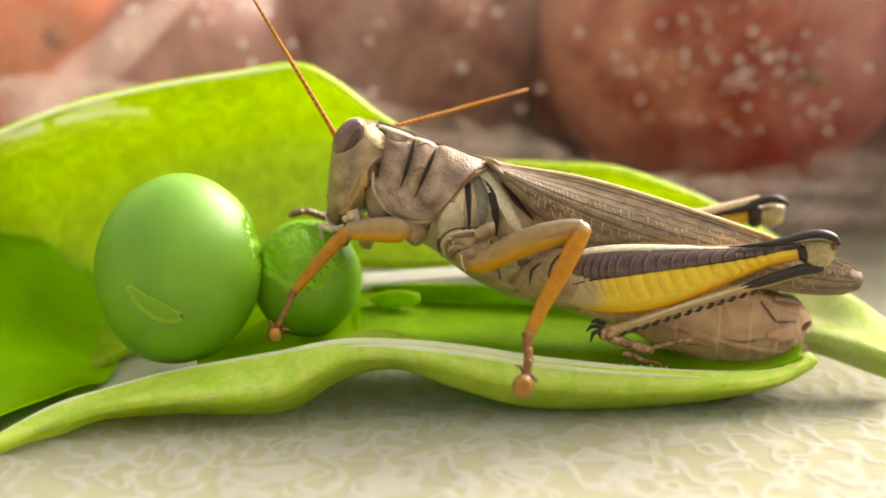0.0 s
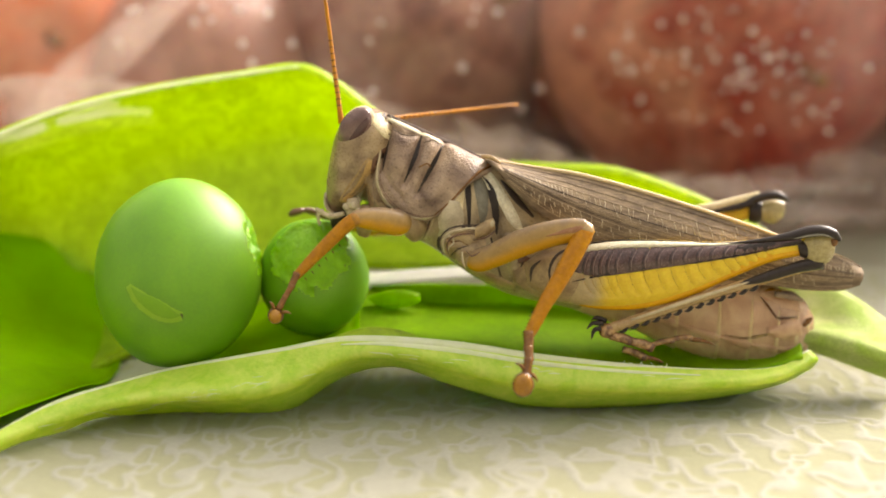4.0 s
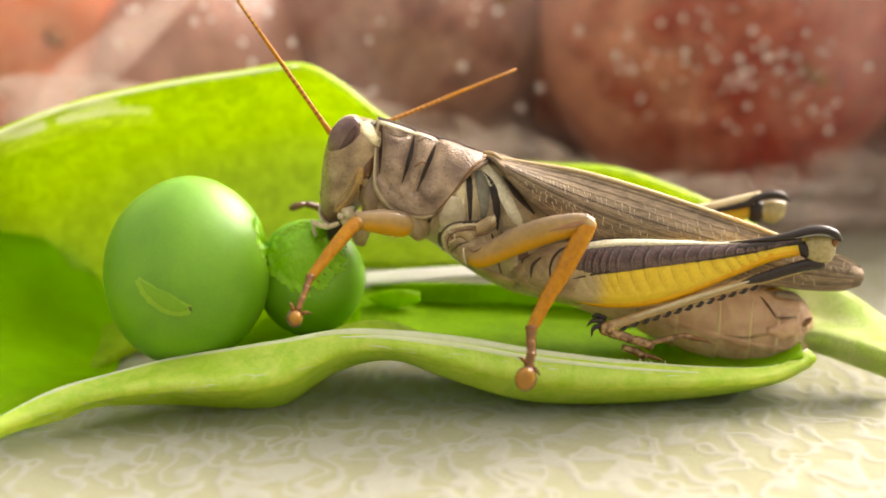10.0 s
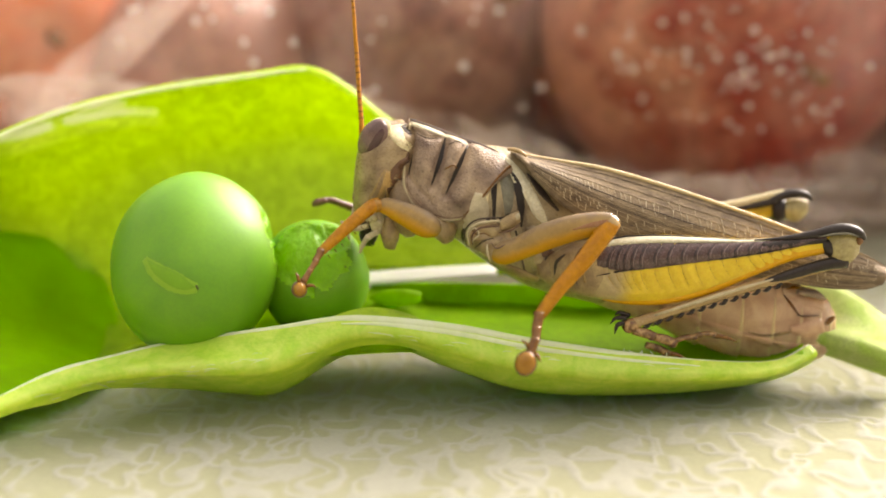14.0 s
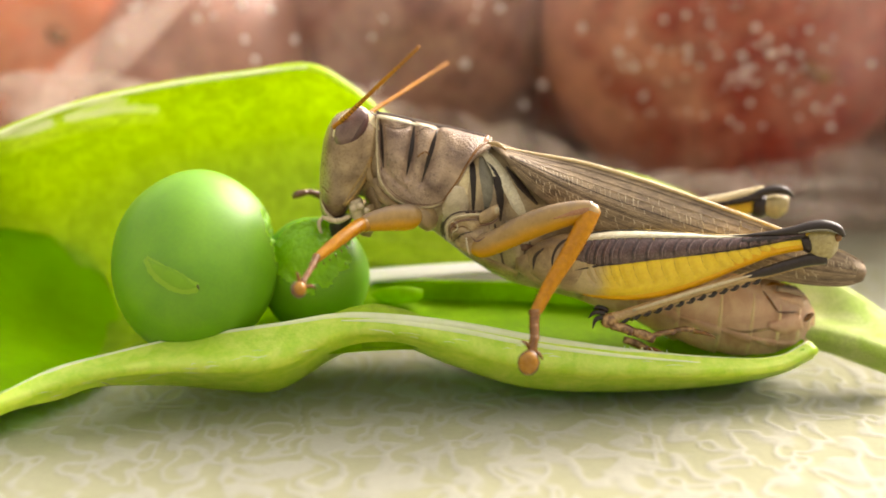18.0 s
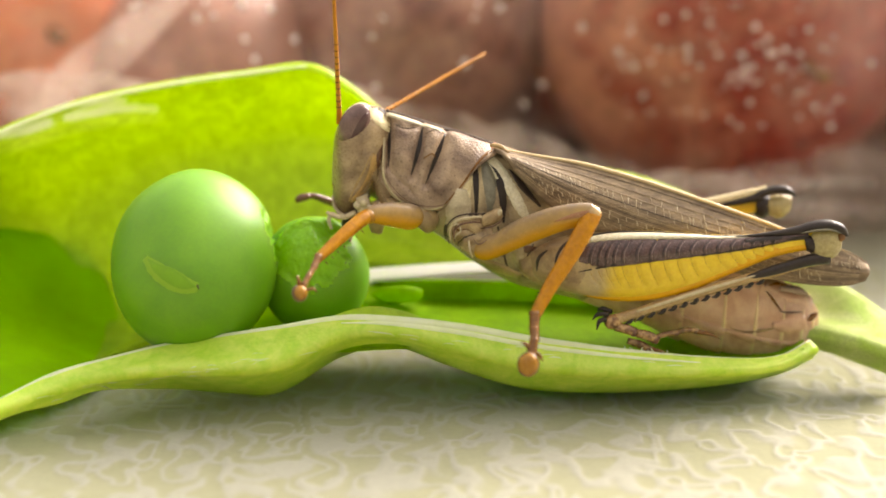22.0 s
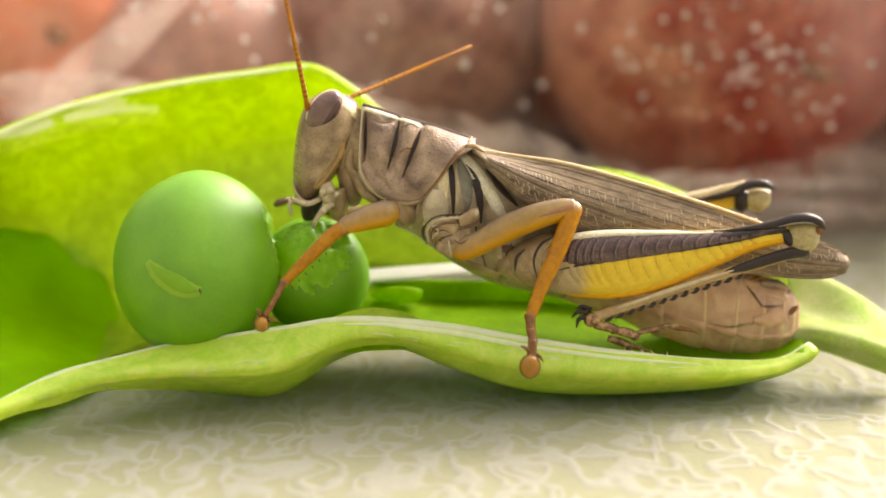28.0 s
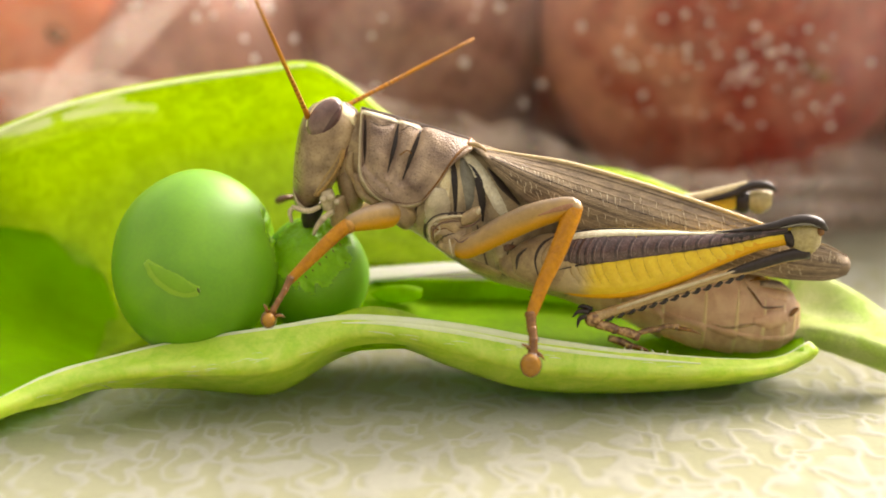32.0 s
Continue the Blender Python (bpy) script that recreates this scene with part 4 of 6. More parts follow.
    part("belly_plate", band(seg_tree, [(g[0] * 0.3 + g[2] * 0.7, g[4] - g[5] * 0.9, g[1] * 0.3 + g[3] * 0.7) for g in (grown[0], grown[n // 2], grown[-1])], (0.1, 0.3, 0.4), 0.16, 5, 6), ABDOMEN, seg, "pale lower plate" if i == 0 else "")
ab_tree = tree_of(loft([tuple(r) for r in ab_st], 2, 28, 2.2))
for nm, pts, w, m, lb, up in (
        ("tail_plate", [(21.8, -1, 10.31), (23.04, -1, 9.89), (24.2, -1, 9.47), (24.89, -1, 8.71)], (0.3, 0.75, 0.8, 0.3), ABDOMEN, "pinkish upper tail plate", 0.3),
        ("tail_plate", [(22.28, -1, 7.17), (23.5, -1, 7.17), (24.79, -1, 7.52)], (0.3, 0.8, 0.7), ABDOMEN, "pinkish lower tail plate", 0.3),
        ("tail_notch", [(22.8, -1, 8.24), (23.45, -1, 8.15), (24.43, -1, 8.24)], (0.03, 0.09, 0.03), UMBER, "dark notch between the tail plates", 0.34),
        ("tail_seam", [(21.83, -1, 9.72), (22.35, -1, 9.05), (22.88, -1, 8.28)], (0.04, 0.11, 0.05), RUST, "rust-brown seam", 0.34),
        ("tail_seam", [(21.97, -1, 10.15), (22.78, -1, 10.31), (23.59, -1, 10.23)], (0.06, 0.2, 0.1), ORANGE, "rust-brown seam", 0.36),
        ("side_fold", [(19.27, -1, 6.92), (20.47, -1, 6.66), (21.81, -1, 6.83), (22.94, -1, 7.09)], (0.04, 0.12, 0.14, 0.05), BELLY, "fold along the flank", 0.2)):
    part(nm, band(ab_tree, pts, w, up, 6, 6), m, hopper, lb)
part("ovipositor", tube([(24.6, -0.6, 7.31), (25.39, -0.6, 7.82), (25.66, -0.6, 8.07)], [0.28, 0.22, 0.06], 4, 10), RUST, hopper, "brown horny tail valve")
part("ovipositor", tube([(22.75, -1, 9.98), (23.97, -1, 9.85), (24.81, -1, 9.47)], [0.2, 0.3, 0.1], 4, 10), CUTICLE_PINK, hopper, "brown horny tail valve")

# wings
W_TOP = [(1.9, -0.8, 19.75), (5.41, -0.8, 19.2), (8.6, -0.9, 18.7), (12.61, -0.9, 17.63), (16.66, -0.8, 16.34), (20.77, -0.6, 14.93), (24.51, -0.4, 13.55), (27.44, -0.2, 12.62), (29.08, 0, 11.72)]
W_MID = [(2.43, -2.5, 19.71), (5.53, -2.9, 18.2), (8.49, -3, 16.89), (12.46, -2.9, 15.45), (16.49, -2.6, 14.28), (20.6, -2.1, 13.12), (24.35, -1.6, 12.03), (27.3, -1.1, 11.52), (29.18, -0.6, 11.21)]
W_LOW = [(3.29, -2.9, 18.68), (5.73, -3.2, 16.34), (8.51, -3.2, 14.72), (12.52, -3, 13.03), (16.55, -2.8, 11.95), (20.65, -2.3, 11.19), (24.39, -1.8, 10.54), (27.33, -1.3, 10.32), (28.88, -0.8, 10.59)]
bm = sheet([W_TOP, W_MID, W_LOW], 0.12, 6, 6)
wing_tree = tree_of(bm)
wing = part("forewing", bm, WING, hopper, "grey-brown netted forewing folded along the back")
part("costal_stripe", tube([(p[0], p[1] - 0.05, p[2] + 0.02) for p in W_TOP[:8]], [0.1, 0.15, 0.17, 0.16, 0.15, 0.14, 0.12, 0.06], 5, 10), GILT, wing, "cream line along the wing's upper edge")


def on_wing(s, v):
    """A place on the wing: s along it, v from the upper to the lower edge."""
    i = min(int(s * 8), 7)
    f = s * 8 - i
    top = Vector(W_TOP[i]).lerp(Vector(W_TOP[i + 1]), f)
    mid = Vector(W_MID[i]).lerp(Vector(W_MID[i + 1]), f)
    low = Vector(W_LOW[i]).lerp(Vector(W_LOW[i + 1]), f)
    p = top.lerp(mid, v * 2) if v < 0.5 else mid.lerp(low, v * 2 - 1)
    return tuple(p)


VEINS = (0.09, 0.2, 0.3, 0.42, 0.49, 0.53, 0.57, 0.62, 0.69, 0.77, 0.85, 0.92)
for k, v in enumerate(VEINS):
    pts = [on_wing(0.03 + 0.92 * q / 9, min(0.98, v * (0.88 + 0.2 * q / 9))) for q in range(10)]
    part("vein", band(wing_tree, pts, 0.05 if v in (0.3, 0.42, 0.62) else 0.032, 0.05, 4, 2), VEIN if k % 3 else DARK_VEIN, wing)
cross = random.Random(12)
bm = bmesh.new()
for lo, hi, start, end, step in ((0.3, 0.42, 0.05, 0.95, 0.013), (0.2, 0.3, 0.35, 0.95, 0.03), (0.09, 0.2, 0.5, 0.95, 0.045), (0.62, 0.69, 0.06, 0.8, 0.02), (0.69, 0.77, 0.08, 0.8, 0.024), (0.77, 0.85, 0.1, 0.8, 0.026), (0.85, 0.92, 0.12, 0.7, 0.03), (0.42, 0.49, 0.2, 0.9, 0.03)):
    s = start
    while s < end:
        bend = 0.88 + 0.2 * s
        if cross.random() < 0.85:
            a, b = on_wing(s, min(0.97, lo * bend)), on_wing(min(0.99, s + cross.uniform(-0.002, 0.006)), min(0.98, hi * bend))
            band(wing_tree, [a, b], cross.uniform(0.025, 0.05), 0.05, 2, 2, bm)
        s += step * cross.uniform(0.6, 1.4)
tagged(part("cross_vein_net", bm, PALE_VEIN, wing, "fine pale cross veins"), kind="stuff")
FAR_TOP = [(p[0], 2 * Y0 - p[1], p[2] - 0.95) for p in W_TOP]
FAR_LOW = [(p[0], 2 * Y0 - p[1], p[2] - 1.2) for p in W_MID]
part("forewing", sheet([FAR_TOP, FAR_LOW], 0.12, 5, 5), WING, hopper, "grey-brown netted forewing folded along the back")
part("wing_ridge", sheet([[(p[0], p[1] - 0.1, p[2] + 0.05) for p in W_TOP], [(p[0], Y0 - 0.4, p[2] - 0.25) for p in W_TOP], FAR_TOP], 0.1, 5, 4), WING, hopper, "folded wing edges along the back")

# pronotum and neck
PRON_AT = (1.45, 1, 19.07)
NECK_ST = [(-7.2, 22.3, -7.48, 16.59, 1, 1.7), (-5.81, 22.2, -5.66, 15.67, 1, 2), (-3.81, 18.25, -4.24, 14.83, 1, 2.2), (-1.99, 17, -2.82, 13.65, 1, 2.3)]
SADDLE_SECTION = [(0, 0), (0.3, 0.0), (0.5, 0.02), (0.6, 0.09), (0.8, 0.32), (0.95, 0.58), (1, 0.78), (0.97, 0.93), (0.8, 1.0), (0.4, 1.0), (0, 1.0)]
bm = loft([(-5.73, 22.75, -6.04, 17.58, 1, 2.4), (-4.77, 22.47, -4.96, 16.55, 1, 2.8), (-3.37, 22.06, -3.42, 15.88, 1, 3.1), (-1.85, 21.57, -1.71, 15.96, 1, 3.3), (-0.48, 21.16, -0.37, 17.34, 1, 3.4), (0.72, 20.75, 0.65, 18.87, 1, 3.3), (2.34, 20.22, 2.1, 19.73, 1, 2)], 14, 36, 2.7, section=SADDLE_SECTION, fine=8)
groove(bm, [[(-5.45, -1, 22.22), (-5.48, -1.5, 20.59), (-5.54, -1.5, 19.06)], [(-3.09, -0.6, 21.83), (-3.36, -1.5, 20.19), (-3.89, -1.5, 18.29)], [(-1.43, -0.6, 21.34), (-2.02, -1.5, 19.91), (-2.86, -1.5, 17.73)]], 0.45, 0.26)
groove(bm, [[(-2.26, -1, 20.9), (-2.61, -1.5, 19.91)], [(-4.43, -1, 21.3), (-4.59, -1.5, 19.59)], [(-0.6, -1, 20.6), (-1.2, -1.5, 19.0), (-1.9, -1.5, 17.5)]], -0.36, 0.62)
groove(bm, [[(-5.31, -1.5, 18.7), (-4.6, -1.5, 17.89), (-3.66, -1.5, 17.07)], [(-5.11, -0.6, 22.03), (-4.31, -1, 21.66), (-3.44, -0.8, 21.74)], [(-3.33, -1.5, 18.38), (-3.74, -1.5, 16.95)]], 0.14, 0.15)
for v in bm.verts:
    # the far shoulder hangs a little lower
    if v.co.y > 0.3 and v.co.z > 17.5:
        v.co.z -= 0.22 * (v.co.y - 0.3)
pron_tree = tree_of(bm)
pronotum = part("pronotum", bm, CUTICLE_PINK, hopper, "saddle-shaped mauve-tan collar shield with dark slashes", at=PRON_AT)
part("neck", loft(NECK_ST, 5, 20), BELLY, pronotum, "tan neck membrane")
for pts, w, mat, nm, lb in (
        ([(-1.5, -1.5, 16.3), (-0.45, -1.5, 17.5), (0.5, -1.5, 18.9), (1.3, -1, 19.75), (2.1, -0.5, 20.15)], (0.05, 0.08, 0.1, 0.14, 0.12), RUST, "hind_rim", "reddish rear rim"),
        ([(-5.59, -0.3, 22.54), (-4.52, -0.4, 22.27), (-3.33, -0.5, 21.89), (-2.46, -0.5, 21.65), (-1.51, -0.5, 21.28)], (0.2, 0.22, 0.16, 0.15, 0.06), WHITISH, "shoulder_stripe", "whitish shoulder stripe"),
        ([(-5.41, -1, 22.1), (-5.44, -1.5, 20.59), (-5.5, -1.5, 19.06)], (0.08, 0.15, 0.04), BLACK, "slash", "black slash"),
        ([(-3.08, -1, 21.82), (-3.4, -1.5, 20.19), (-3.89, -1.5, 18.38)], (0.06, 0.2, 0.03), BLACK, "slash", "black slash"),
        ([(-1.5, -1, 21.34), (-2.05, -1.5, 19.91), (-2.86, -1.5, 17.77)], (0.06, 0.2, 0.03), BLACK, "slash", "black slash"),
        ([(-3.01, -1.5, 19.59), (-2.45, -1.5, 19.91), (-2.13, -1.5, 19.67)], 0.06, RUST, "slash", ""),
        ([(-5.09, -1, 21.98), (-4.31, -1, 21.66), (-3.52, -1, 21.74)], 0.03, DARK, "slash", ""),
        ([(-2.85, -1, 21.3), (-2.21, -1, 21.58), (-1.74, -1, 21.26)], 0.03, DARK, "slash", ""),
        ([(-4.28, -1.5, 18.38), (-3.97, -1.5, 17.64), (-3.74, -1.5, 16.99)], 0.025, DUSK, "slash", "")):
    part(nm, band(pron_tree, pts, w, 0.06), mat, pronotum, lb)
bm = bmesh.new()
loops = []
for x in np.linspace((-5.66, 1, 22.47)[0], (1.93, 1, 20.3)[0], 24):
    loop = []
    for y in np.linspace(-0.15, 2.1, 9):
        hit = pron_tree.ray_cast(Vector((x, y, 60)), Vector((0, 0, -1)))
        loop.append(hit[0] + Vector((0, 0, 0.04 + 0.06 * max(0, 1 - abs(y - 1) / 0.5))))
    loops.append(loop + [p - Vector((0, 0, 0.15)) for p in reversed(loop)])
rings(bm, loops)
RIM = [(-5.62, -0.6, 22.6), (-5.78, -1.2, 21.2), (-5.84, -1.5, 19.6), (-5.78, -1.6, 18.2), (-5.05, -2, 17.0), (-3.95, -2.2, 16.3), (-2.6, -2.3, 16.12), (-1.65, -2.3, 16.3)]
part("collar_rim", band(pron_tree, RIM, (0.08, 0.12, 0.12, 0.12, 0.12, 0.11, 0.1, 0.05), 0.16, 6, 6), PALE, pronotum, "pale raised rim")
part("rim_groove", band(pron_tree, [(x + 0.24, y, z + (0.22 if z < 17.5 else 0.04)) for x, y, z in RIM], 0.05, 0.03, 6, 2), UMBER, pronotum, "dark groove inside the rim")
part("hind_lip", tube([(0.9, -1.35, 19.35), (1.5, -0.95, 19.95), (1.95, -0.3, 20.25), (2.02, 0.6, 20.25), (2.0, 1.6, 19.95)], [0.06, 0.13, 0.16, 0.15, 0.08], 5, 10), STAIN, pronotum, "rust-brown lip of the shield")
part("back_stripe", bm, MATT_DARK, pronotum, "dark stripe along the back with a low keel")

# head
HEAD_AT = (-7.01, 1, 20.71)
bm = loft([(-8.49, 23.44, -6.65, 23.15, 1, 0.7), (-9.46, 22.91, -6.02, 22.51, 1, 1.9), (-10.12, 21.82, -5.95, 21.45, 1, 2.45), (-10.52, 20.1, -6.21, 19.98, 1, 2.6), (-10.72, 18.45, -7.21, 18.25, 1, 2.45), (-10.76, 17.09, -8.29, 16.75, 1, 2.1), (-10.66, 15.92, -9.03, 15.92, 1, 1.5), (-10.35, 15.42, -9.45, 15.46, 1, 0.9)], 12, 72, 2.2)
groove(bm, [[(-5.94, -0.8, 21.62), (-6.41, -1.2, 20.73), (-7.01, -1.3, 19.87), (-7.07, -1.2, 18.64), (-8.06, -1, 17.25)]], 0.2, 0.2)
groove(bm, [[(-7.42, -1.5, 20.19), (-7.77, -1.5, 18.58), (-8.85, -1.2, 17.17)]], -0.18, 0.35)
head_tree = tree_of(bm)
head = part("head", bm, FACE, hopper, "grey-tan slanted head", at=HEAD_AT)
part("eye_ring", ball((-8.32, -0.5, 22.37), (1.1, 0.62, 1.74), (0, 36, 0), 32), CREAM, head, "pale ring round the eye")
part("eye", ball((-8.3, -0.85, 22.43), (1.0, 0.78, 1.62), (0, 36, 0), 32), EYE_SKIN, head, "large glossy purple-brown eye")
eye_tree = tree_of(ball((-8.3, -0.85, 22.43), (1.0, 0.78, 1.62), (0, 36, 0), 32))
shade = []
for along_eye in (-1.15, -0.7, -0.1, 0.5, 1.0, 1.3):
    out = 0.66 * math.sqrt(max(0, 1 - (along_eye / 1.62) ** 2))
    shade.append((-8.3 + 0.59 * along_eye + 0.81 * out, -1.2, 22.43 + 0.81 * along_eye - 0.59 * out))
part("eye_shade", band(eye_tree, shade, (0.06, 0.26, 0.38, 0.38, 0.26, 0.06), 0.025, 6, 8), EYE_DARK, head, "dark maroon shade along the eye's hind edge")
part("eye", ball(((-8.3, -0.85, 22.43)[0], 2 * Y0 + 0.55, (-8.3, -0.85, 22.43)[2] - 0.7), (0.8, 0.6, 1.4), (0, 36, 0), 32), EYE_SKIN, head, "large glossy purple-brown eye")
for pts, w, mat, nm, lb in (
        ([(-7.26, -0.6, 23.59), (-6.78, -1, 23.1), (-6.16, -1, 22.3), (-5.81, -1, 21.74)], (0.34, 0.44, 0.36, 0.13), CREAM, "cheek_stripe", "cream stripe behind the eye"),
        ([(-7.0, -1.5, 20.5), (-7.4, -1.5, 19.0), (-8.2, -1.5, 17.8), (-9.1, -1.2, 16.95)], (0.1, 0.75, 0.75, 0.2), CHEEK, "cheek_slope", "tan cheek"),
        ([(-6.95, -1.5, 20.39), (-7.26, -1.5, 18.98), (-8.0, -1.5, 17.8), (-8.93, -1.2, 17.0)], (0.1, 0.4, 0.45, 0.14), RIDGE, "cheek_ridge", "orange-tan cheek ridge"),
        ([(-5.8, -1, 21.6), (-6.25, -1, 20.7), (-6.65, -1.2, 19.7), (-6.98, -1.2, 18.6), (-7.65, -1.1, 17.5)], (0.15, 0.4, 0.42, 0.42, 0.2), UMBER, "cheek_seam", "dark red-brown band behind the cheek"),
        ([(-10.59, -0.6, 18.34), (-10.4, -0.9, 18.2), (-10.11, -1.2, 17.94)], 0.04, RUST, "face_seam", "")):
    part(nm, band(head_tree, pts, w, {"cheek_ridge": 0.06, "cheek_slope": 0.03}.get(nm, 0.1)), mat, head, lb)
part("crown", band(head_tree, [(-7.33, -2, 24.06), (-6.63, -2, 23.83), (-6.01, -2, 23.35), (-5.55, -2, 22.8)], (0.12, 0.2, 0.2, 0.1), 0.05), DARK, head, "dark crown stripe")
part("lip", loft([(-10.72, 17.27, -10.26, 16.36, 0.2, 0.9), (-10.64, 16.61, -9.65, 15.9, 0, 1.1), (-10.37, 15.9, -9.04, 15.74, 0, 0.9)], 4, 16), PALE, head, "pale tan upper lip")
part("mandible", loft([(-9.83, 16.03, -8.42, 15.95, -0.2, 0.9), (-10.18, 15.26, -8.81, 15.1, -0.1, 0.8), (-10.04, 14.41, -9.23, 14.41, 0, 0.4)], 4, 16), BLACK, head, "black gnawing jaw")
part("palp", tube([(-8.71, -1.2, 16.19), (-9.52, -1.6, 15.95), (-10.33, -1.8, 16.21), (-10.65, -1.8, 16.41)], [0.18, 0.2, 0.16, 0.12], 4, 10), PALE, head, "cream feeler beside the mouth")
part("palp", tube([(-7.75, -1.3, 15.88), (-8.45, -1.6, 15.46), (-8.94, -1.7, 14.83), (-9.19, -1.7, 14.25)], [0.2, 0.22, 0.17, 0.11], 4, 10), PALE, head, "cream feeler beside the mouth")
part("throat", loft([(-7.5, 19.3, -6.2, 19.6, 0.7, 1.0), (-7.7, 18.3, -5.7, 18.3, 0.6, 1.4), (-7.5, 17.0, -5.6, 16.8, 0.6, 1.5), (-7.2, 15.9, -5.9, 15.6, 0.7, 1.1), (-6.9, 15.3, -6.3, 15.2, 0.8, 0.5)], 5, 20), DUSK, head, "folded brown throat")
for x, z, r in ((-8.42, 16.78, 0.3), (-7.95, 16.95, 0.32), (-7.5, 16.6, 0.24)):
    part("palp_knob", ball((x, -1.55, z), (r, r * 0.8, r * 0.9), (0, 25, 0), 18), PALE, head, "cream knob of a mouth feeler")
for x, z, r in ((-9.52, 16.0, 0.24), (-10.25, 16.2, 0.21), (-8.45, 15.45, 0.26), (-8.95, 14.8, 0.2)):
    part("palp_joint", ball((x, -1.68, z), (r, r, r * 0.9), (0, 20, 0), 14), PALE, head)
part("palp", tube([(-10.6, -0.6, 16.05), (-10.91, -0.8, 15.68), (-10.77, -0.8, 14.94)], [0.14, 0.15, 0.12], 4, 8), PALE, head, "cream feeler beside the mouth")
part("maxilla", loft([(-8.63, 17.22, -7.83, 17.43, -0.9, 0.4), (-8.71, 16.63, -7.59, 16.63, -1, 0.5), (-8.57, 15.98, -7.69, 15.73, -1, 0.4)], 4, 14), PALE, head, "pale mouthpart")
part("maxilla", loft([(-7.79, 16.7, -6.9, 16.91, -0.4, 0.5), (-8.13, 15.67, -6.77, 15.46, -0.4, 0.7), (-8.04, 14.58, -7.24, 14.37, -0.2, 0.4)], 4, 14), BELLY, head, "tan mouthpart")
ANT_N, ANT_F = (-9.47, -0.5, 22.49), (-7.48, 2.6, 22.47)


def build_antenna(base, label):
    """A beaded feeler that points straight up from its base, 12.5 mm long."""
    base = Vector(base)
    pts = [base + Vector((0, 0, q)) for q in (0, 0.6, 1.2, 4, 8, 12.5)]
    whole = part("antenna", tube(pts, [0.24, 0.2, 0.17, 0.16, 0.14, 0.09], 3, 10), ANTENNA, head, label, at=base)
    bm = bmesh.new()
    for k in range(24):
        z = 1.2 + 0.46 * k
        tube([base + Vector((0, 0, z)), base + Vector((0, 0, z + 0.09))], [0.185 - 0.0032 * k] * 2, 1, 10, 1.0, bm)
    tagged(part("antenna_bands", bm, RUST, whole, "darker bands"), kind="stuff")
    return whole


ant_near = build_antenna(ANT_N, "orange-brown beaded antenna")
ant_far = build_antenna(ANT_F, "orange-brown beaded antenna")

# legs
F_HIP, F_KNEE, F_ANKLE, F_PAD = (-3.71, -2.6, 15.71), (-6.88, -4.2, 14.89), (-11.12, -5, 11.05), (-12.54, -5.6, 8.37)
part("front_hip", loft([(-4.47, 16.27, -4.32, 15.53, -1.2, 0.5), (-3.54, 16.42, -3.36, 14.62, -1.5, 0.9), (-2.47, 16.07, -2.72, 14.18, -1.4, 0.8), (-1.84, 15.37, -2.17, 14.38, -1.2, 0.4)], 4, 18), BELLY, pronotum, "tan front hip")
part("neck_fold", tube([(-6.22, -0.9, 18.25), (-5.75, -1.1, 16.86), (-4.63, -1.3, 16.05)], [0.2, 0.36, 0.24], 4, 12), BELLY, pronotum, "tan neck fold")
part("neck_fold", tube([(-6.44, -0.8, 19.77), (-6.62, -0.8, 18.63), (-6.15, -0.8, 17.49)], [0.2, 0.36, 0.2], 4, 12), BELLY, pronotum, "pale neck fold")
fore_femur = part("fore_femur", tube([(-3.33, -2.2, 15.61), (-3.86, -2.9, 15.62), (-5.26, -3.5, 15.4), (-6.49, -4, 15.08), (-7.07, -4.2, 14.81)], [0.5, 0.92, 0.88, 0.68, 0.5], 5, 16, 0.85), TAN, hopper, "tan front thigh, orange beneath", at=F_HIP)
fore_tibia = part("fore_tibia", tube([(-7.07, -4.2, 14.81), (-7.77, -4.4, 14.29), (-9.14, -4.7, 13), (-10.52, -4.9, 11.6), (-11.12, -5, 10.97)], [0.5, 0.5, 0.45, 0.36, 0.3], 5, 14, 0.9), ORANGE, hopper, "orange front shin", at=F_KNEE)
part("knee", ball((-7.03, -4.2, 14.77), (0.58, 0.5, 0.54)), PAD, fore_tibia, "rounded red-amber knee")
for a, b, ra, rb in (((-10.99, -5, 11.22), (-11.43, -5.2, 10.38), 0.32, 0.24), ((-11.35, -5.2, 10.46), (-11.82, -5.4, 9.7), 0.26, 0.2), ((-11.78, -5.4, 9.79), (-12.3, -5.5, 8.83), 0.22, 0.26)):
    part("foot_joint", tube([a, tuple((Vector(a) + Vector(b)) / 2), b], [ra, (ra + rb) / 2 * 0.9, rb], 3, 12), RUST, fore_tibia, "brown foot joint")
part("foot_pad", ball((-12.53, -5.7, 8.36), (0.44, 0.42, 0.48)), PAD, fore_tibia, "amber foot pad")
part("pad_rim", ball((-12.51, -5.45, 8.37), (0.56, 0.4, 0.6)), UMBER, fore_tibia, "brown rim round the pad")
for k, (a, b) in enumerate((((-12.6, -5.6, 8.87), (-12.92, -5.8, 9.42)), ((-12.06, -5.6, 8.62), (-11.42, -5.8, 8.52)))):
    part("claw", tube([a, tuple((Vector(a) + Vector(b)) / 2 + Vector((0, -0.1, 0.1))), b], [0.14, 0.11, 0.03], 3, 8), RUST, fore_tibia)
bm = bmesh.new()
for k in range(7):
    a = Vector((-7.97, -4.5, 13.84)).lerp(Vector((-10.8, -5, 11.14)), k / 6) + Vector((0.3, 0, -0.25))
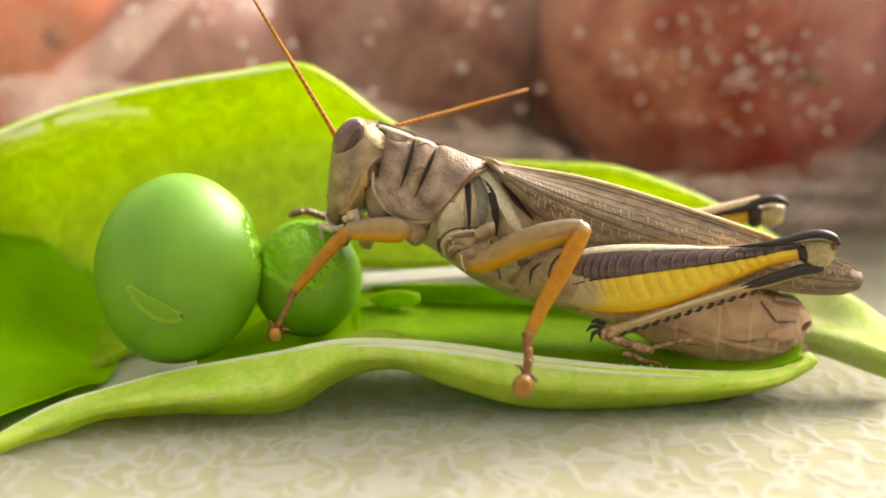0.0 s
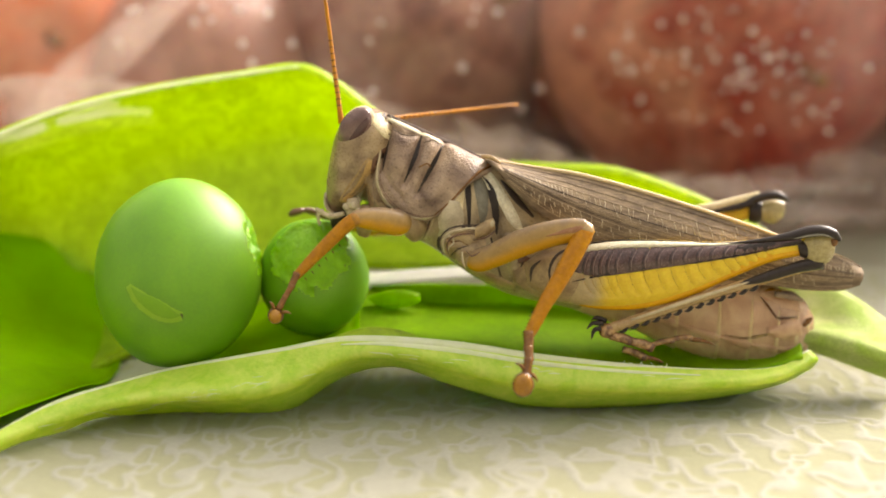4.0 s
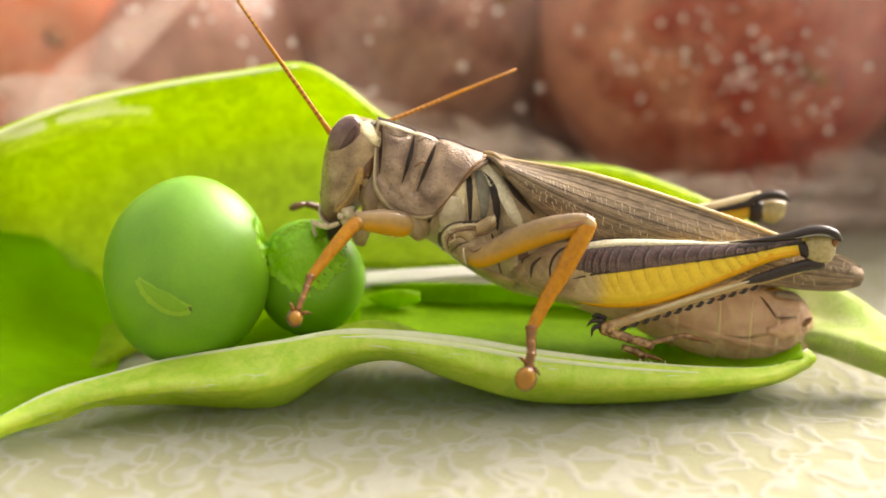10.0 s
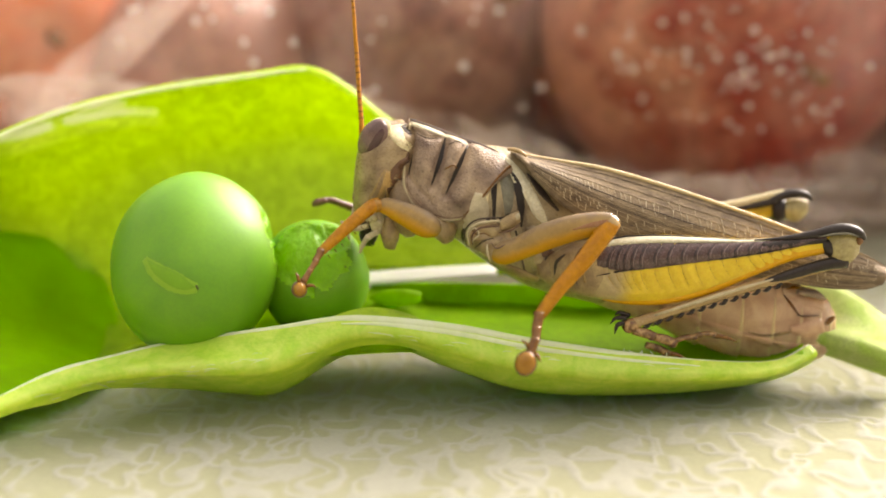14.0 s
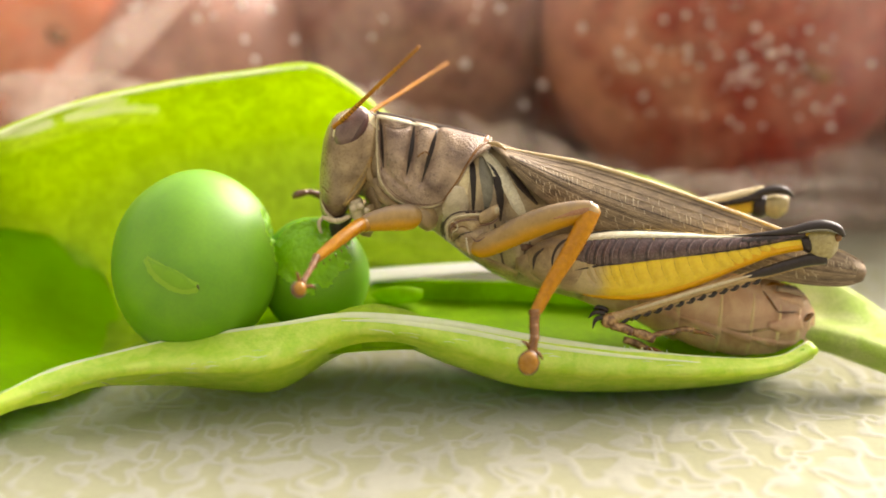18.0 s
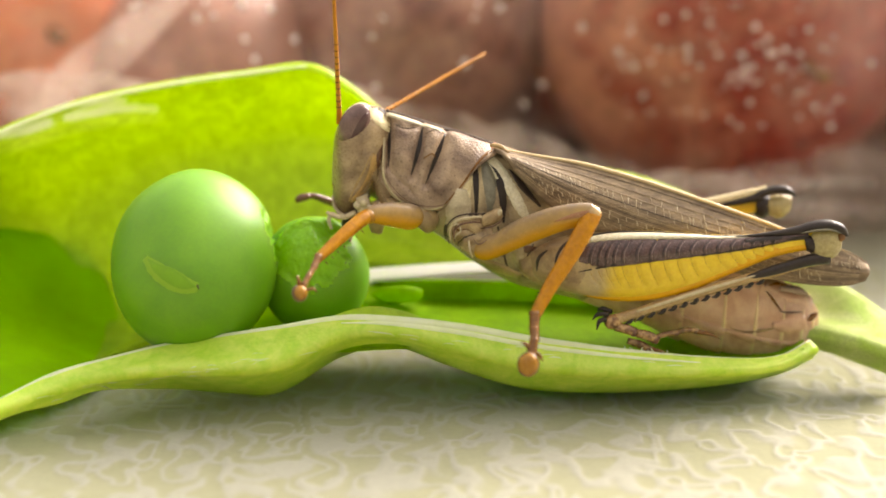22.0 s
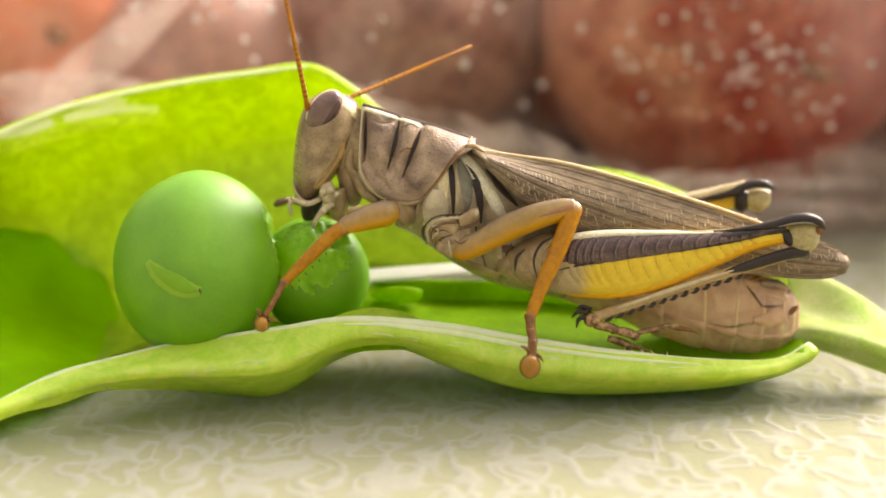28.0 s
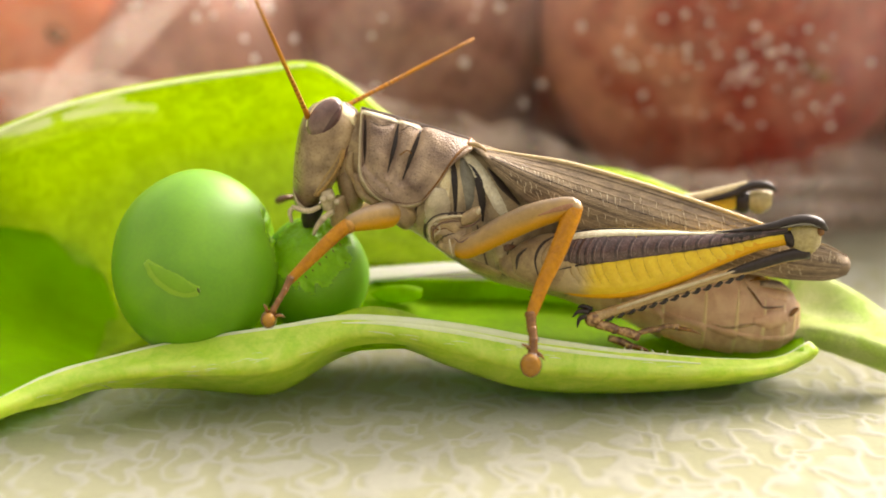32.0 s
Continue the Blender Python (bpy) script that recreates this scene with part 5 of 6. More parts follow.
    tube([a, a + Vector((0.12, -0.05, -0.2))], [0.05, 0.015], 2, 5, 1.0, bm)
tagged(part("bristles", bm, RUST, fore_tibia), kind="stuff")
far_fore = part("fore_femur", tube([(-3.95, 4.4, 14.01), (-6.08, 5, 13.51), (-8.62, 5.2, 13.81)], [0.7, 0.8, 0.5], 4, 12), TAN, hopper, "tan front thigh of the far side", at=(-3.95, 4.4, 14.01))
FAR_TIBIA_AT = (-9.42, 4.6, 13.96)
far_fore_tibia = part("fore_tibia", tube([(-8.19, 5, 13.77), (-9.61, 4.4, 14.35), (-10.93, 3.8, 14.97), (-11.41, 3.6, 15.06)], [0.36, 0.3, 0.26, 0.22], 4, 12), UMBER, hopper, "dark brown far front shin", at=FAR_TIBIA_AT)
part("foot_joint", tube([(-11.32, 3.6, 15.06), (-12.01, 3.4, 14.93), (-12.39, 3.4, 14.72)], [0.22, 0.3, 0.16], 3, 12), UMBER, far_fore_tibia)

M_HIP, M_KNEE, M_PAD = (1.02, -3.6, 13.4), (9.07, -3.7, 16.21), (5.88, -9.2, 6.47)
hip_bm = loft([(-1.07, 14.46, -0.87, 13.31, -2.5, 0.4), (-0.36, 15.02, 0.24, 12.73, -2.8, 0.95), (0.83, 15.24, 1.11, 12.54, -3, 1), (1.9, 14.64, 2.06, 13, -2.9, 0.5)], 12, 40)
groove(hip_bm, [[(-0.87, -3, 14.75), (-0.47, -3, 14.34), (0.08, -3, 14.42), (0.63, -3, 14.09), (1.26, -3, 14.34)], [(-0.55, -3, 13.36), (0, -3, 13.85), (0.71, -3, 14.09)]], 0.3, 0.14)
groove(hip_bm, [[(-0.71, -3, 14.01), (-0.24, -3, 14.18)], [(0.24, -3, 14.83), (1.11, -3, 14.83)]], -0.15, 0.2)
hip_tree = tree_of(hip_bm)
mid_hip = part("mid_hip", hip_bm, BELLY, hopper, "tan folded middle hip")
part("hip_fold", band(hip_tree, [(-0.55, -3, 13.36), (0, -3, 13.85), (0.71, -3, 14.09)], (0.03, 0.09, 0.03), 0.03), DARK, mid_hip)
part("hip_fold", band(hip_tree, [(-0.83, -3, 14.71), (-0.47, -3, 14.34), (0.08, -3, 14.42), (0.63, -3, 14.14)], (0.02, 0.06, 0.05, 0.02), 0.03), RUST, mid_hip)
part("hip_seam", band(thorax_tree, [(-1.32, -2, 13.18), (-1.35, -2, 14.41), (-0.32, -2, 15.07), (1.63, -2, 15.31)], 0.12, 0.07), DARK, thorax)
part("hip_ridge", tube([(-0.95, -3, 13.52), (-1.06, -3.2, 14.51), (-0.47, -3.5, 15.2), (0.63, -3.6, 15.46), (1.49, -3.5, 15.44)], [0.06, 0.11, 0.11, 0.1, 0.05], 4, 10), PALE, hopper)
# thin dark tubes draw the shade in the creases round the hip
for pts, r, mat in (([(-1.12, -2.95, 13.35), (-1.3, -3.1, 14.55), (-0.62, -3.4, 15.42), (0.6, -3.5, 15.68), (1.5, -3.4, 15.64)], 0.055, DARK),
                    ([(-0.7, -3.55, 13.6), (-0.78, -3.65, 14.4), (-0.3, -3.75, 14.95), (0.6, -3.8, 15.15), (1.1, -3.75, 15.1)], 0.06, UMBER),
                    ([(1.05, -3.7, 14.65), (1.9, -3.92, 14.92), (2.6, -3.8, 15.35)], 0.06, UMBER)):
    part("hip_crease_shade", tube(pts, [r * 0.4] + [r] * (len(pts) - 2) + [r * 0.3], 5, 8), mat, hopper, "dark line painting the crease shade round the hip")
part("hip_curl", tube([(-0.95, -3.55, 14.7), (-0.55, -3.65, 14.95), (-0.32, -3.7, 14.5), (-0.6, -3.7, 14.2), (-0.75, -3.6, 13.9)], [0.03, 0.055, 0.06, 0.05, 0.03], 4, 10), PALE, hopper, "pale curled ridge in the hip")
part("hip_knob", loft([(1.1, 15.5, 1.22, 14.69, -3.4, 0.3), (1.88, 16, 2.04, 14.99, -3.5, 0.45), (2.43, 16.18, 2.59, 15.42, -3.4, 0.3)], 4, 14), BELLY, hopper, "small tan hip knob")
part("hip_stud", ball((2.35, -3.75, 15.85), (0.18, 0.16, 0.26), (0, 15, 0), 16), PALE, hopper, "pale stud on the hip knob")
femur_bm = tube([(0.63, -3.4, 13.3), (1.34, -3.7, 13.22), (2.59, -3.9, 13.76), (4.54, -4, 14.84), (6.48, -4.1, 15.67), (8.24, -3.9, 16.1), (9.15, -3.7, 16.21)], [0.5, 0.82, 0.85, 0.95, 0.92, 0.8, 0.62], 5, 18, 0.85)
mid_tree = tree_of(femur_bm)
mid_femur = part("mid_femur", femur_bm, TAN, hopper, "tan middle thigh, orange beneath", at=(1.02, -3.6, 13.4))
part("knee_stain", band(mid_tree, [(6.6, -4.6, 15.75), (7.6, -4.6, 16.1), (8.5, -4.4, 16.3), (9.1, -4.2, 16.4)], (0.05, 0.22, 0.3, 0.2), 0.02, 6, 6), STAIN, mid_femur, "red-brown stain before the knee")
part("trochanter", tube([(-0.36, -3.2, 13.41), (0.43, -3.5, 13.25), (1.1, -3.6, 13.19)], [0.4, 0.6, 0.7], 4, 12, 0.85), BELLY, mid_femur, "tan thigh joint")
# dark tube in place of the shade in the joint's crease
part("joint_crease_shade", tube([(0.75, -4.25, 14.1), (1.2, -4.5, 13.85), (1.8, -4.5, 14.2)], [0.02, 0.06, 0.02], 4, 8), UMBER, mid_femur, "dark line painting the crease shade at the thigh joint")
part("joint_line", tube([(0.4, -4.1, 13.95), (0.5, -4.4, 13.45), (0.62, -4.25, 12.75)], [0.05, 0.08, 0.05], 4, 8), PALE, mid_femur, "pale line at the thigh joint")
KNEE_BALL = 0.64
mid_tibia = part("mid_tibia", tube([(9.15, -3.7, 16.21), (8.73, -4.3, 15.32), (7.8, -5.43, 13.28), (6.79, -6.54, 11.38), (6.11, -7.42, 9.84), (5.91, -7.66, 9.43)], [0.58, 0.66, 0.6, 0.5, 0.42, 0.36], 5, 14, 0.9), ORANGE, hopper, "orange middle shin", at=M_KNEE)
part("knee", ball((9, -3.75, 16.07), (KNEE_BALL * 1.05, KNEE_BALL, KNEE_BALL)), CHEEK, mid_tibia, "rounded tan knee")
for a, b, ra, rb in (((5.92, -7.54, 9.63), (5.98, -8.05, 8.67), 0.42, 0.34), ((5.98, -8.04, 8.74), (6.12, -8.54, 7.94), 0.36, 0.32), ((6.08, -8.51, 8.17), (6, -8.94, 7.03), 0.32, 0.36)):
    part("foot_joint", tube([a, tuple((Vector(a) + Vector(b)) / 2), b], [ra, (ra + rb) / 2 * 0.92, rb], 3, 12), RUST, mid_tibia, "brown foot joint")
part("foot_pad", ball((5.86, -9.5, 6.54), (0.66, 0.42, 0.78)), PAD, mid_tibia, "amber foot pad")
part("pad_rim", ball((5.88, -9.2, 6.47), (0.74, 0.4, 0.86)), UMBER, mid_tibia, "dark rim round the pad")
for a, b in (((5.88, -8.9, 7.42), (5.22, -9.06, 7.87)), ((6.34, -8.92, 7.18), (6.78, -9.27, 6.82))):
    part("claw", tube([a, tuple((Vector(a) + Vector(b)) / 2 + Vector((0, -0.1, 0.12))), b], [0.16, 0.12, 0.03], 3, 8), RUST, mid_tibia)
for k in range(7):
    a = Vector((6.16, -6.9, 10.88)).lerp(Vector((5.77, -7.56, 9.48)), k / 6)
    part("spine", tube([a, a + Vector((-0.3, -0.05, -0.05))], [0.06, 0.015], 2, 6), BLACK, mid_tibia)

# hind legs
FEMUR = [(5.47, 13.03, 5.72, 11.55, -3, 0.6), (6.75, 13.86, 6.92, 10.37, -3.2, 1.05), (9.09, 14.44, 9.31, 9.76, -3.4, 1.3), (12.42, 14.67, 12.56, 9.79, -3.5, 1.3), (15.57, 14.55, 15.71, 10.58, -3.5, 1.15), (18.74, 14.44, 18.85, 11.91, -3.4, 0.95), (21.5, 14.7, 21.58, 12.99, -3.3, 0.75), (23.64, 15.11, 23.73, 13.44, -3.3, 0.68), (24.23, 15.23, 24.32, 13.52, -3.3, 0.6)]
UP = [(8.66, -4.6, 14.1), (10.76, -4.6, 14.27), (14.67, -4.5, 14.32), (18.6, -4.3, 14.39), (21.77, -4, 14.64)]
MIDDLE = [(8.69, -4.6, 12.24), (10.8, -4.6, 12.53), (14.71, -4.5, 13.11), (18.63, -4.3, 13.62), (21.79, -4, 14.11)]
DOWN = [(8.9, -4.4, 10.63), (10.87, -4.4, 10.47), (14.79, -4.4, 10.96), (18.7, -4.2, 12.46), (21.83, -4, 13.3)]


def along(line, q):
    i = min(int(q * 4), 3)
    return Vector(line[i]).lerp(Vector(line[i + 1]), q * 4 - i)


RIB_AT = [0.005 + 0.97 * (k / 16) ** 0.96 for k in range(17)]
rib_lines = []
for q in RIB_AT:
    hi, lo = along(UP, q), along(MIDDLE, q)
    rib_lines.append([tuple(lo + Vector((-0.1, 0, 0.02))), tuple(lo.lerp(hi, 0.35) + Vector((-0.14, 0, 0))), tuple(lo.lerp(hi, 0.7) + Vector((0.04, 0, 0))), tuple(hi + Vector((0.34, 0, -0.03)))])
yellow_lines = []
for q in RIB_AT:
    hi, lo = along(MIDDLE, q), along(DOWN, q)
    yellow_lines.append([tuple(hi + Vector((-0.1, 0, -0.1))), tuple(hi.lerp(lo, 0.45) + Vector((0.1, 0, 0))), tuple(hi.lerp(lo, 0.8) + Vector((0.5, 0, 0)))])
bm = loft(FEMUR, 18, 72, 2.3)
smooth_tree = tree_of(bm)
groove(bm, rib_lines, 0.10, 0.11)
groove(bm, yellow_lines, 0.16, 0.12)
groove(bm, [MIDDLE], 0.12, 0.12)
femur_tree = tree_of(bm)
tan_start = bm.verts.layers.float.new("under")
for v in bm.verts:
    v[tan_start] = max(0.0, min(1.0, 1 - (v.co.x - 8.2) / 3.6))
femur = part("hind_femur", bm, YELLOW, hopper, "big hind thigh, brown above and golden yellow below", at=(6.19, -3, 12.21))
bm = band(smooth_tree, [(7.87, -4.4, 13.16), (10.01, -4.5, 13.35), (13.13, -4.5, 13.59), (16.26, -4.4, 13.85), (19.41, -4.2, 14.2), (22.16, -4, 14.56), (23.79, -4, 14.84)], (0.7, 1.05, 0.85, 0.66, 0.48, 0.4, 0.42), 0.15, 20, 20)
groove(bm, rib_lines, 0.13, 0.1)
field_tree = tree_of(bm)
part("brown_field", bm, SADDLE, femur, "dark purplish-brown upper field")
part("cream_edge", band(femur_tree, [(8.47, -4, 14.11), (10.81, -4, 14.43), (14.33, -4, 14.51), (18.25, -4, 14.51), (21.37, -4, 14.76), (23.53, -3.9, 15.05)], (0.3, 0.35, 0.29, 0.21, 0.15, 0.08), 0.16, 5), WHITISH, femur, "cream line along the thigh")
part("dark_top", band(femur_tree, [(7.88, -4, 14.19), (10.43, -3.8, 14.67), (14.35, -3.8, 14.71), (18.67, -3.8, 14.5), (22.18, -3.8, 14.91), (23.93, -3.8, 15.23)], (0.05, 0.1, 0.1, 0.16, 0.32, 0.36), 0.14, 6, 6), BLACK, femur, "black upper edge")
part("lower_edge", band(femur_tree, [(7.89, -4.4, 11.86), (10.03, -4.5, 12.38), (12.37, -4.5, 12.78), (16.28, -4.4, 13.24), (20.21, -4.2, 13.84), (22.57, -4, 14.31)], (0.04, 0.1, 0.09, 0.09, 0.08, 0.05), 0.09, 5), BLACK, femur, "dark border line")
for line in rib_lines:
    part("rib", band(field_tree, line, (0.05, 0.08, 0.07, 0.03), 0.03, 3, 2), RIB, femur)
    # thin pale strip: the rib's glossy highlight, painted on
    sheen_line = [(x + 0.17, y, z) for x, y, z in line]
    part("rib_sheen", band(field_tree, sheen_line, (0.02, 0.045, 0.04, 0.012), 0.05, 3, 2), RIB_SHEEN, femur)
part("dark_end", band(smooth_tree, [(19.4, -4.2, 14.2), (20.8, -4.1, 14.38), (22.4, -4, 14.58), (23.8, -4, 14.8)], (0.2, 0.36, 0.38, 0.42), 0.15, 8, 8), BLACK, femur, "blackened end of the upper field")
KEEL = [(row[2], row[4] - 0.3, row[3] + 0.5) for row in FEMUR[1:]]
part("gold_keel", tube(KEEL, [0.3, 0.52, 0.6, 0.6, 0.54, 0.48, 0.42, 0.3], 6, 14, 0.9), GOLD, femur, "deep golden lower keel")
for line in yellow_lines:
    part("yellow_rib", band(femur_tree, line, (0.05, 0.03, 0.01), 0.03, 3, 2), YELLOW_RIB, femur)
base_bm = loft([(4.61, 12.74, 4.95, 11.05, -2.7, 0.5), (5.59, 13.5, 5.82, 10.53, -2.9, 0.9), (6.76, 14.04, 6.93, 10.09, -3.1, 1.22), (7.92, 14.2, 8, 9.98, -3.3, 1.3), (8.9, 13.9, 8.8, 10.3, -3.4, 1.1), (10.0, 13.2, 9.9, 11.0, -3.4, 0.6)], 6, 28, 2.0)
base_tree = tree_of(base_bm)
# umber patch laid on the thorax as the shadow before the thigh
part("hip_shadow", band(thorax_tree, [(3.6, -3, 12.9), (4.6, -3, 13.05), (5.6, -3, 12.85)], (0.1, 0.34, 0.12), 0.08, 6, 6), UMBER, thorax, "dark brown painted shadow before the thigh")
base = part("thigh_base", base_bm, BELLY, femur, "tan base of the thigh")
part("base_seam", band(base_tree, [(7.85, -4.4, 14.38), (6.82, -4.2, 13.68), (6.33, -4.1, 12.51), (6.63, -4.1, 11.08)], (0.06, 0.13, 0.1, 0.03), 0.07), DARK, base)
part("base_seam", band(base_tree, [(5.74, -3.9, 13.27), (5.17, -3.6, 12.58), (5.07, -3.5, 11.61)], (0.06, 0.15, 0.04), 0.07), DARK, base)
part("base_ridge", band(base_tree, [(8.43, -4.5, 14.24), (7.35, -4.4, 13.65), (6.83, -4.3, 12.65), (7.16, -4.3, 11.34)], 0.12, 0.12), CHEEK, base)
part("knee_top", tube([(18.8, -3.75, 14.42), (21.0, -3.72, 14.66), (22.4, -3.8, 14.88), (23.4, -3.9, 15.12), (24.3, -4.0, 15.38), (25.2, -4.0, 15.44), (26.0, -3.95, 15.2), (26.5, -3.85, 14.72)], [0.05, 0.15, 0.26, 0.34, 0.4, 0.4, 0.34, 0.16], 6, 14, 1.3), BLACK, femur, "black knee strap arched over the joint")
# grey tube that paints the sheen on the black strap
part("knee_sheen", tube([(23.2, -4.4, 14.95), (24.2, -4.52, 15.2), (25.2, -4.52, 15.24), (25.95, -4.4, 14.98)], [0.04, 0.08, 0.08, 0.03], 5, 8), SLATE, femur, "painted grey sheen line along the knee")
part("knee_band", loft([(23.43, 14.71, 23.81, 13.49, -3.5, 0.72), (23.82, 14.79, 24.21, 13.33, -3.5, 0.82), (24.18, 14.71, 24.37, 13.33, -3.5, 0.7)], 4, 18), BLACK, femur, "black band before the knee")
part("knee_lobe", loft([(23.95, 14.9, 24.18, 13.25, -3.5, 0.6), (24.67, 15.25, 24.77, 12.86, -3.6, 0.85), (25.45, 15.25, 25.6, 12.95, -3.6, 0.85), (26.2, 14.85, 26.15, 13.4, -3.5, 0.45)], 5, 18), GLASSY, femur, "translucent yellowish knee lobe")
part("knee_spur", ball((26.08, -4, 14.6), (0.28, 0.22, 0.3)), RUST, femur)
hind_tibia = part("hind_tibia", tube([(25.23, -3.6, 13.03), (23.85, -3.9, 12.78), (21.1, -4.1, 11.94), (17.99, -4.1, 10.96), (14.48, -4.1, 9.72), (11.73, -4.1, 8.73), (10.48, -4.1, 8.31)], [0.5, 0.42, 0.38, 0.36, 0.36, 0.38, 0.42], 5, 14, 0.9), CHEEK, hopper, "grey-tan hind shin edged with black spines", at=(25.23, -3.6, 13.03))
part("dark_shin", tube([(25.35, -3.8, 13.08), (23.61, -4.1, 12.84), (21.06, -4.25, 12.06), (19.13, -4.25, 11.45)], [0.48, 0.42, 0.34, 0.1], 5, 12, 0.9), BLACK, hind_tibia, "blackened upper shin")
part("pale_groove", tube([(20.26, -4.42, 11.87), (16.38, -4.42, 10.6), (12.09, -4.4, 9.07)], [0.06, 0.16, 0.1], 5, 8), PALE, hind_tibia, "pale line along the shin")
for k in range(13):
    q = k / 12
    a = Vector((20.71, -4.2, 11.4)).lerp(Vector((11.73, -4.2, 8.35)), q)
    part("spine", tube([a + Vector((0.12, 0, 0.15)), a + Vector((-0.1, -0.1, -0.12)), a + Vector((-0.42, -0.16, -0.18))], [0.17, 0.14, 0.03], 3, 8), BLACK, hind_tibia, "black spine" if k == 0 else "")
for a, b in (((10.14, -4.2, 8.76), (9.01, -4.5, 8.44)), ((9.97, -4.4, 8.49), (9.33, -4.7, 7.76)), ((10.4, -3.9, 8.83), (9.36, -4, 8.95))):
    a, b = Vector(a), Vector(b)
    part("spur", tube([a, (a + b) / 2 + Vector((-0.15, 0, 0.22)), b], [0.2, 0.16, 0.03], 4, 8), BLACK, hind_tibia, "black claw-like spur")
part("ankle", ball((10.47, -4.2, 8.22), (0.6, 0.45, 0.55)), FOOT, hind_tibia)
for a, b, r in (((10.64, -4.2, 7.85), (12.24, -4.2, 7.43), 0.36), ((12.17, -4.1, 7.4), (13.78, -4, 6.86), 0.36), ((11.65, -3.9, 6.75), (13.35, -3.8, 6.04), 0.3), ((13.67, -3.6, 6.99), (15.35, -3.5, 7.29), 0.22), ((15.2, -3.4, 7.34), (16.65, -3.3, 7.39), 0.22)):
    a, b = Vector(a), Vector(b)
    part("foot_joint", tube([a, (a + b) / 2 + Vector((0, 0, 0.08)), b], [r * 0.8, r, r * 0.85], 3, 10), FOOT, hind_tibia, "mottled brown hind foot joint")
    part("foot_band", tube([a.lerp(b, 0.78), a.lerp(b, 0.95)], [r * 0.98, r * 0.92], 2, 10), UMBER, hind_tibia, "dark band on the foot joint")
part("claw", tube([(16.57, -3.3, 7.31), (17.54, -3.3, 7.14), (18.28, -3.3, 6.81)], [0.2, 0.12, 0.03], 4, 8), RUST, hind_tibia)
part("claw", tube([(13.23, -3.8, 6.13), (14.04, -3.8, 5.96), (14.56, -3.8, 5.71)], [0.2, 0.14, 0.05], 4, 8), RUST, hind_tibia)

far_st = [(13.43, 14.14, 13.52, 11.07, 6, 0.9), (16.82, 14.36, 16.91, 11.95, 6, 0.9), (19.78, 14.75, 19.84, 13.27, 6, 0.8), (21.88, 15.19, 21.94, 13.79, 6, 0.7), (22.63, 15.45, 22.71, 13.88, 6, 0.6)]
far_femur = part("hind_femur", loft(far_st, 5, 20), YELLOW, hopper, "big hind thigh of the far side, yellow and black", at=(13.47, 6, 12.83))
part("cream_edge", tube([(16.71, 5.2, 14.51), (19.22, 5.2, 14.98), (21.31, 5.2, 15.54), (22.55, 5.2, 15.98)], [0.3, 0.34, 0.3, 0.15], 4, 10), CREAM, far_femur)
part("dark_top", tube([(18.37, 5, 14.47), (20.46, 5, 14.9), (22.12, 5, 15.33)], [0.1, 0.26, 0.3], 4, 10), BLACK, far_femur)
part("knee_top", tube([(19.6, 5.1, 14.75), (21.2, 5.1, 15.1), (22.2, 5.1, 15.55), (23.2, 5.1, 15.85), (24.1, 5.1, 15.8), (24.75, 5.2, 15.4)], [0.12, 0.24, 0.32, 0.34, 0.3, 0.12], 5, 12, 1.3), BLACK, far_femur, "black knee strap")
part("knee_band", loft([(21.81, 15.28, 21.88, 13.71, 5.6, 0.7), (22.31, 15.37, 22.4, 13.54, 5.6, 0.8), (22.82, 15.28, 22.81, 13.71, 5.6, 0.6)], 4, 16), BLACK, far_femur, "black band before the knee")
part("knee_lobe", loft([(22.58, 15.11, 22.72, 13.89, 5.6, 0.6), (23.56, 15.39, 23.65, 13.56, 5.5, 0.8), (24.51, 15.28, 24.41, 13.98, 5.6, 0.5)], 4, 16), GLASSY, far_femur, "translucent yellowish knee lobe")


# ---- movement ----
def at_time(rows, t):
    """The values of rows of (seconds, values...) at t."""
    keys = [r[0] for r in rows]
    return [float(np.interp(t, keys, [r[k] for r in rows])) for k in range(1, len(rows[0]))]


def shifted(rows, pivot, t):
    """The move, in metres, of a thing that shifts sideways and up by so many millimetres and pitches about a pivot."""
    dx, dz, *deg = at_time(rows, t)
    p = Vector(pivot) * MM
    return Matrix.Translation(p + Vector((dx, 0, dz)) * MM) @ pose(0, 0, 0, 0, deg[0] if deg else 0, 0) @ Matrix.Translation(-p)


def swung(a0, b0, a1, b1):
    """The move that carries the joint a0 to a1 and turns the limb a0-b0 towards b1."""
    a0, b0, a1, b1 = (Vector(v) for v in (a0, b0, a1, b1))
    turn = (b0 - a0).rotation_difference(b1 - a1).to_matrix().to_4x4()
    return Matrix.Translation(a1 * MM) @ turn @ Matrix.Translation(-a0 * MM)


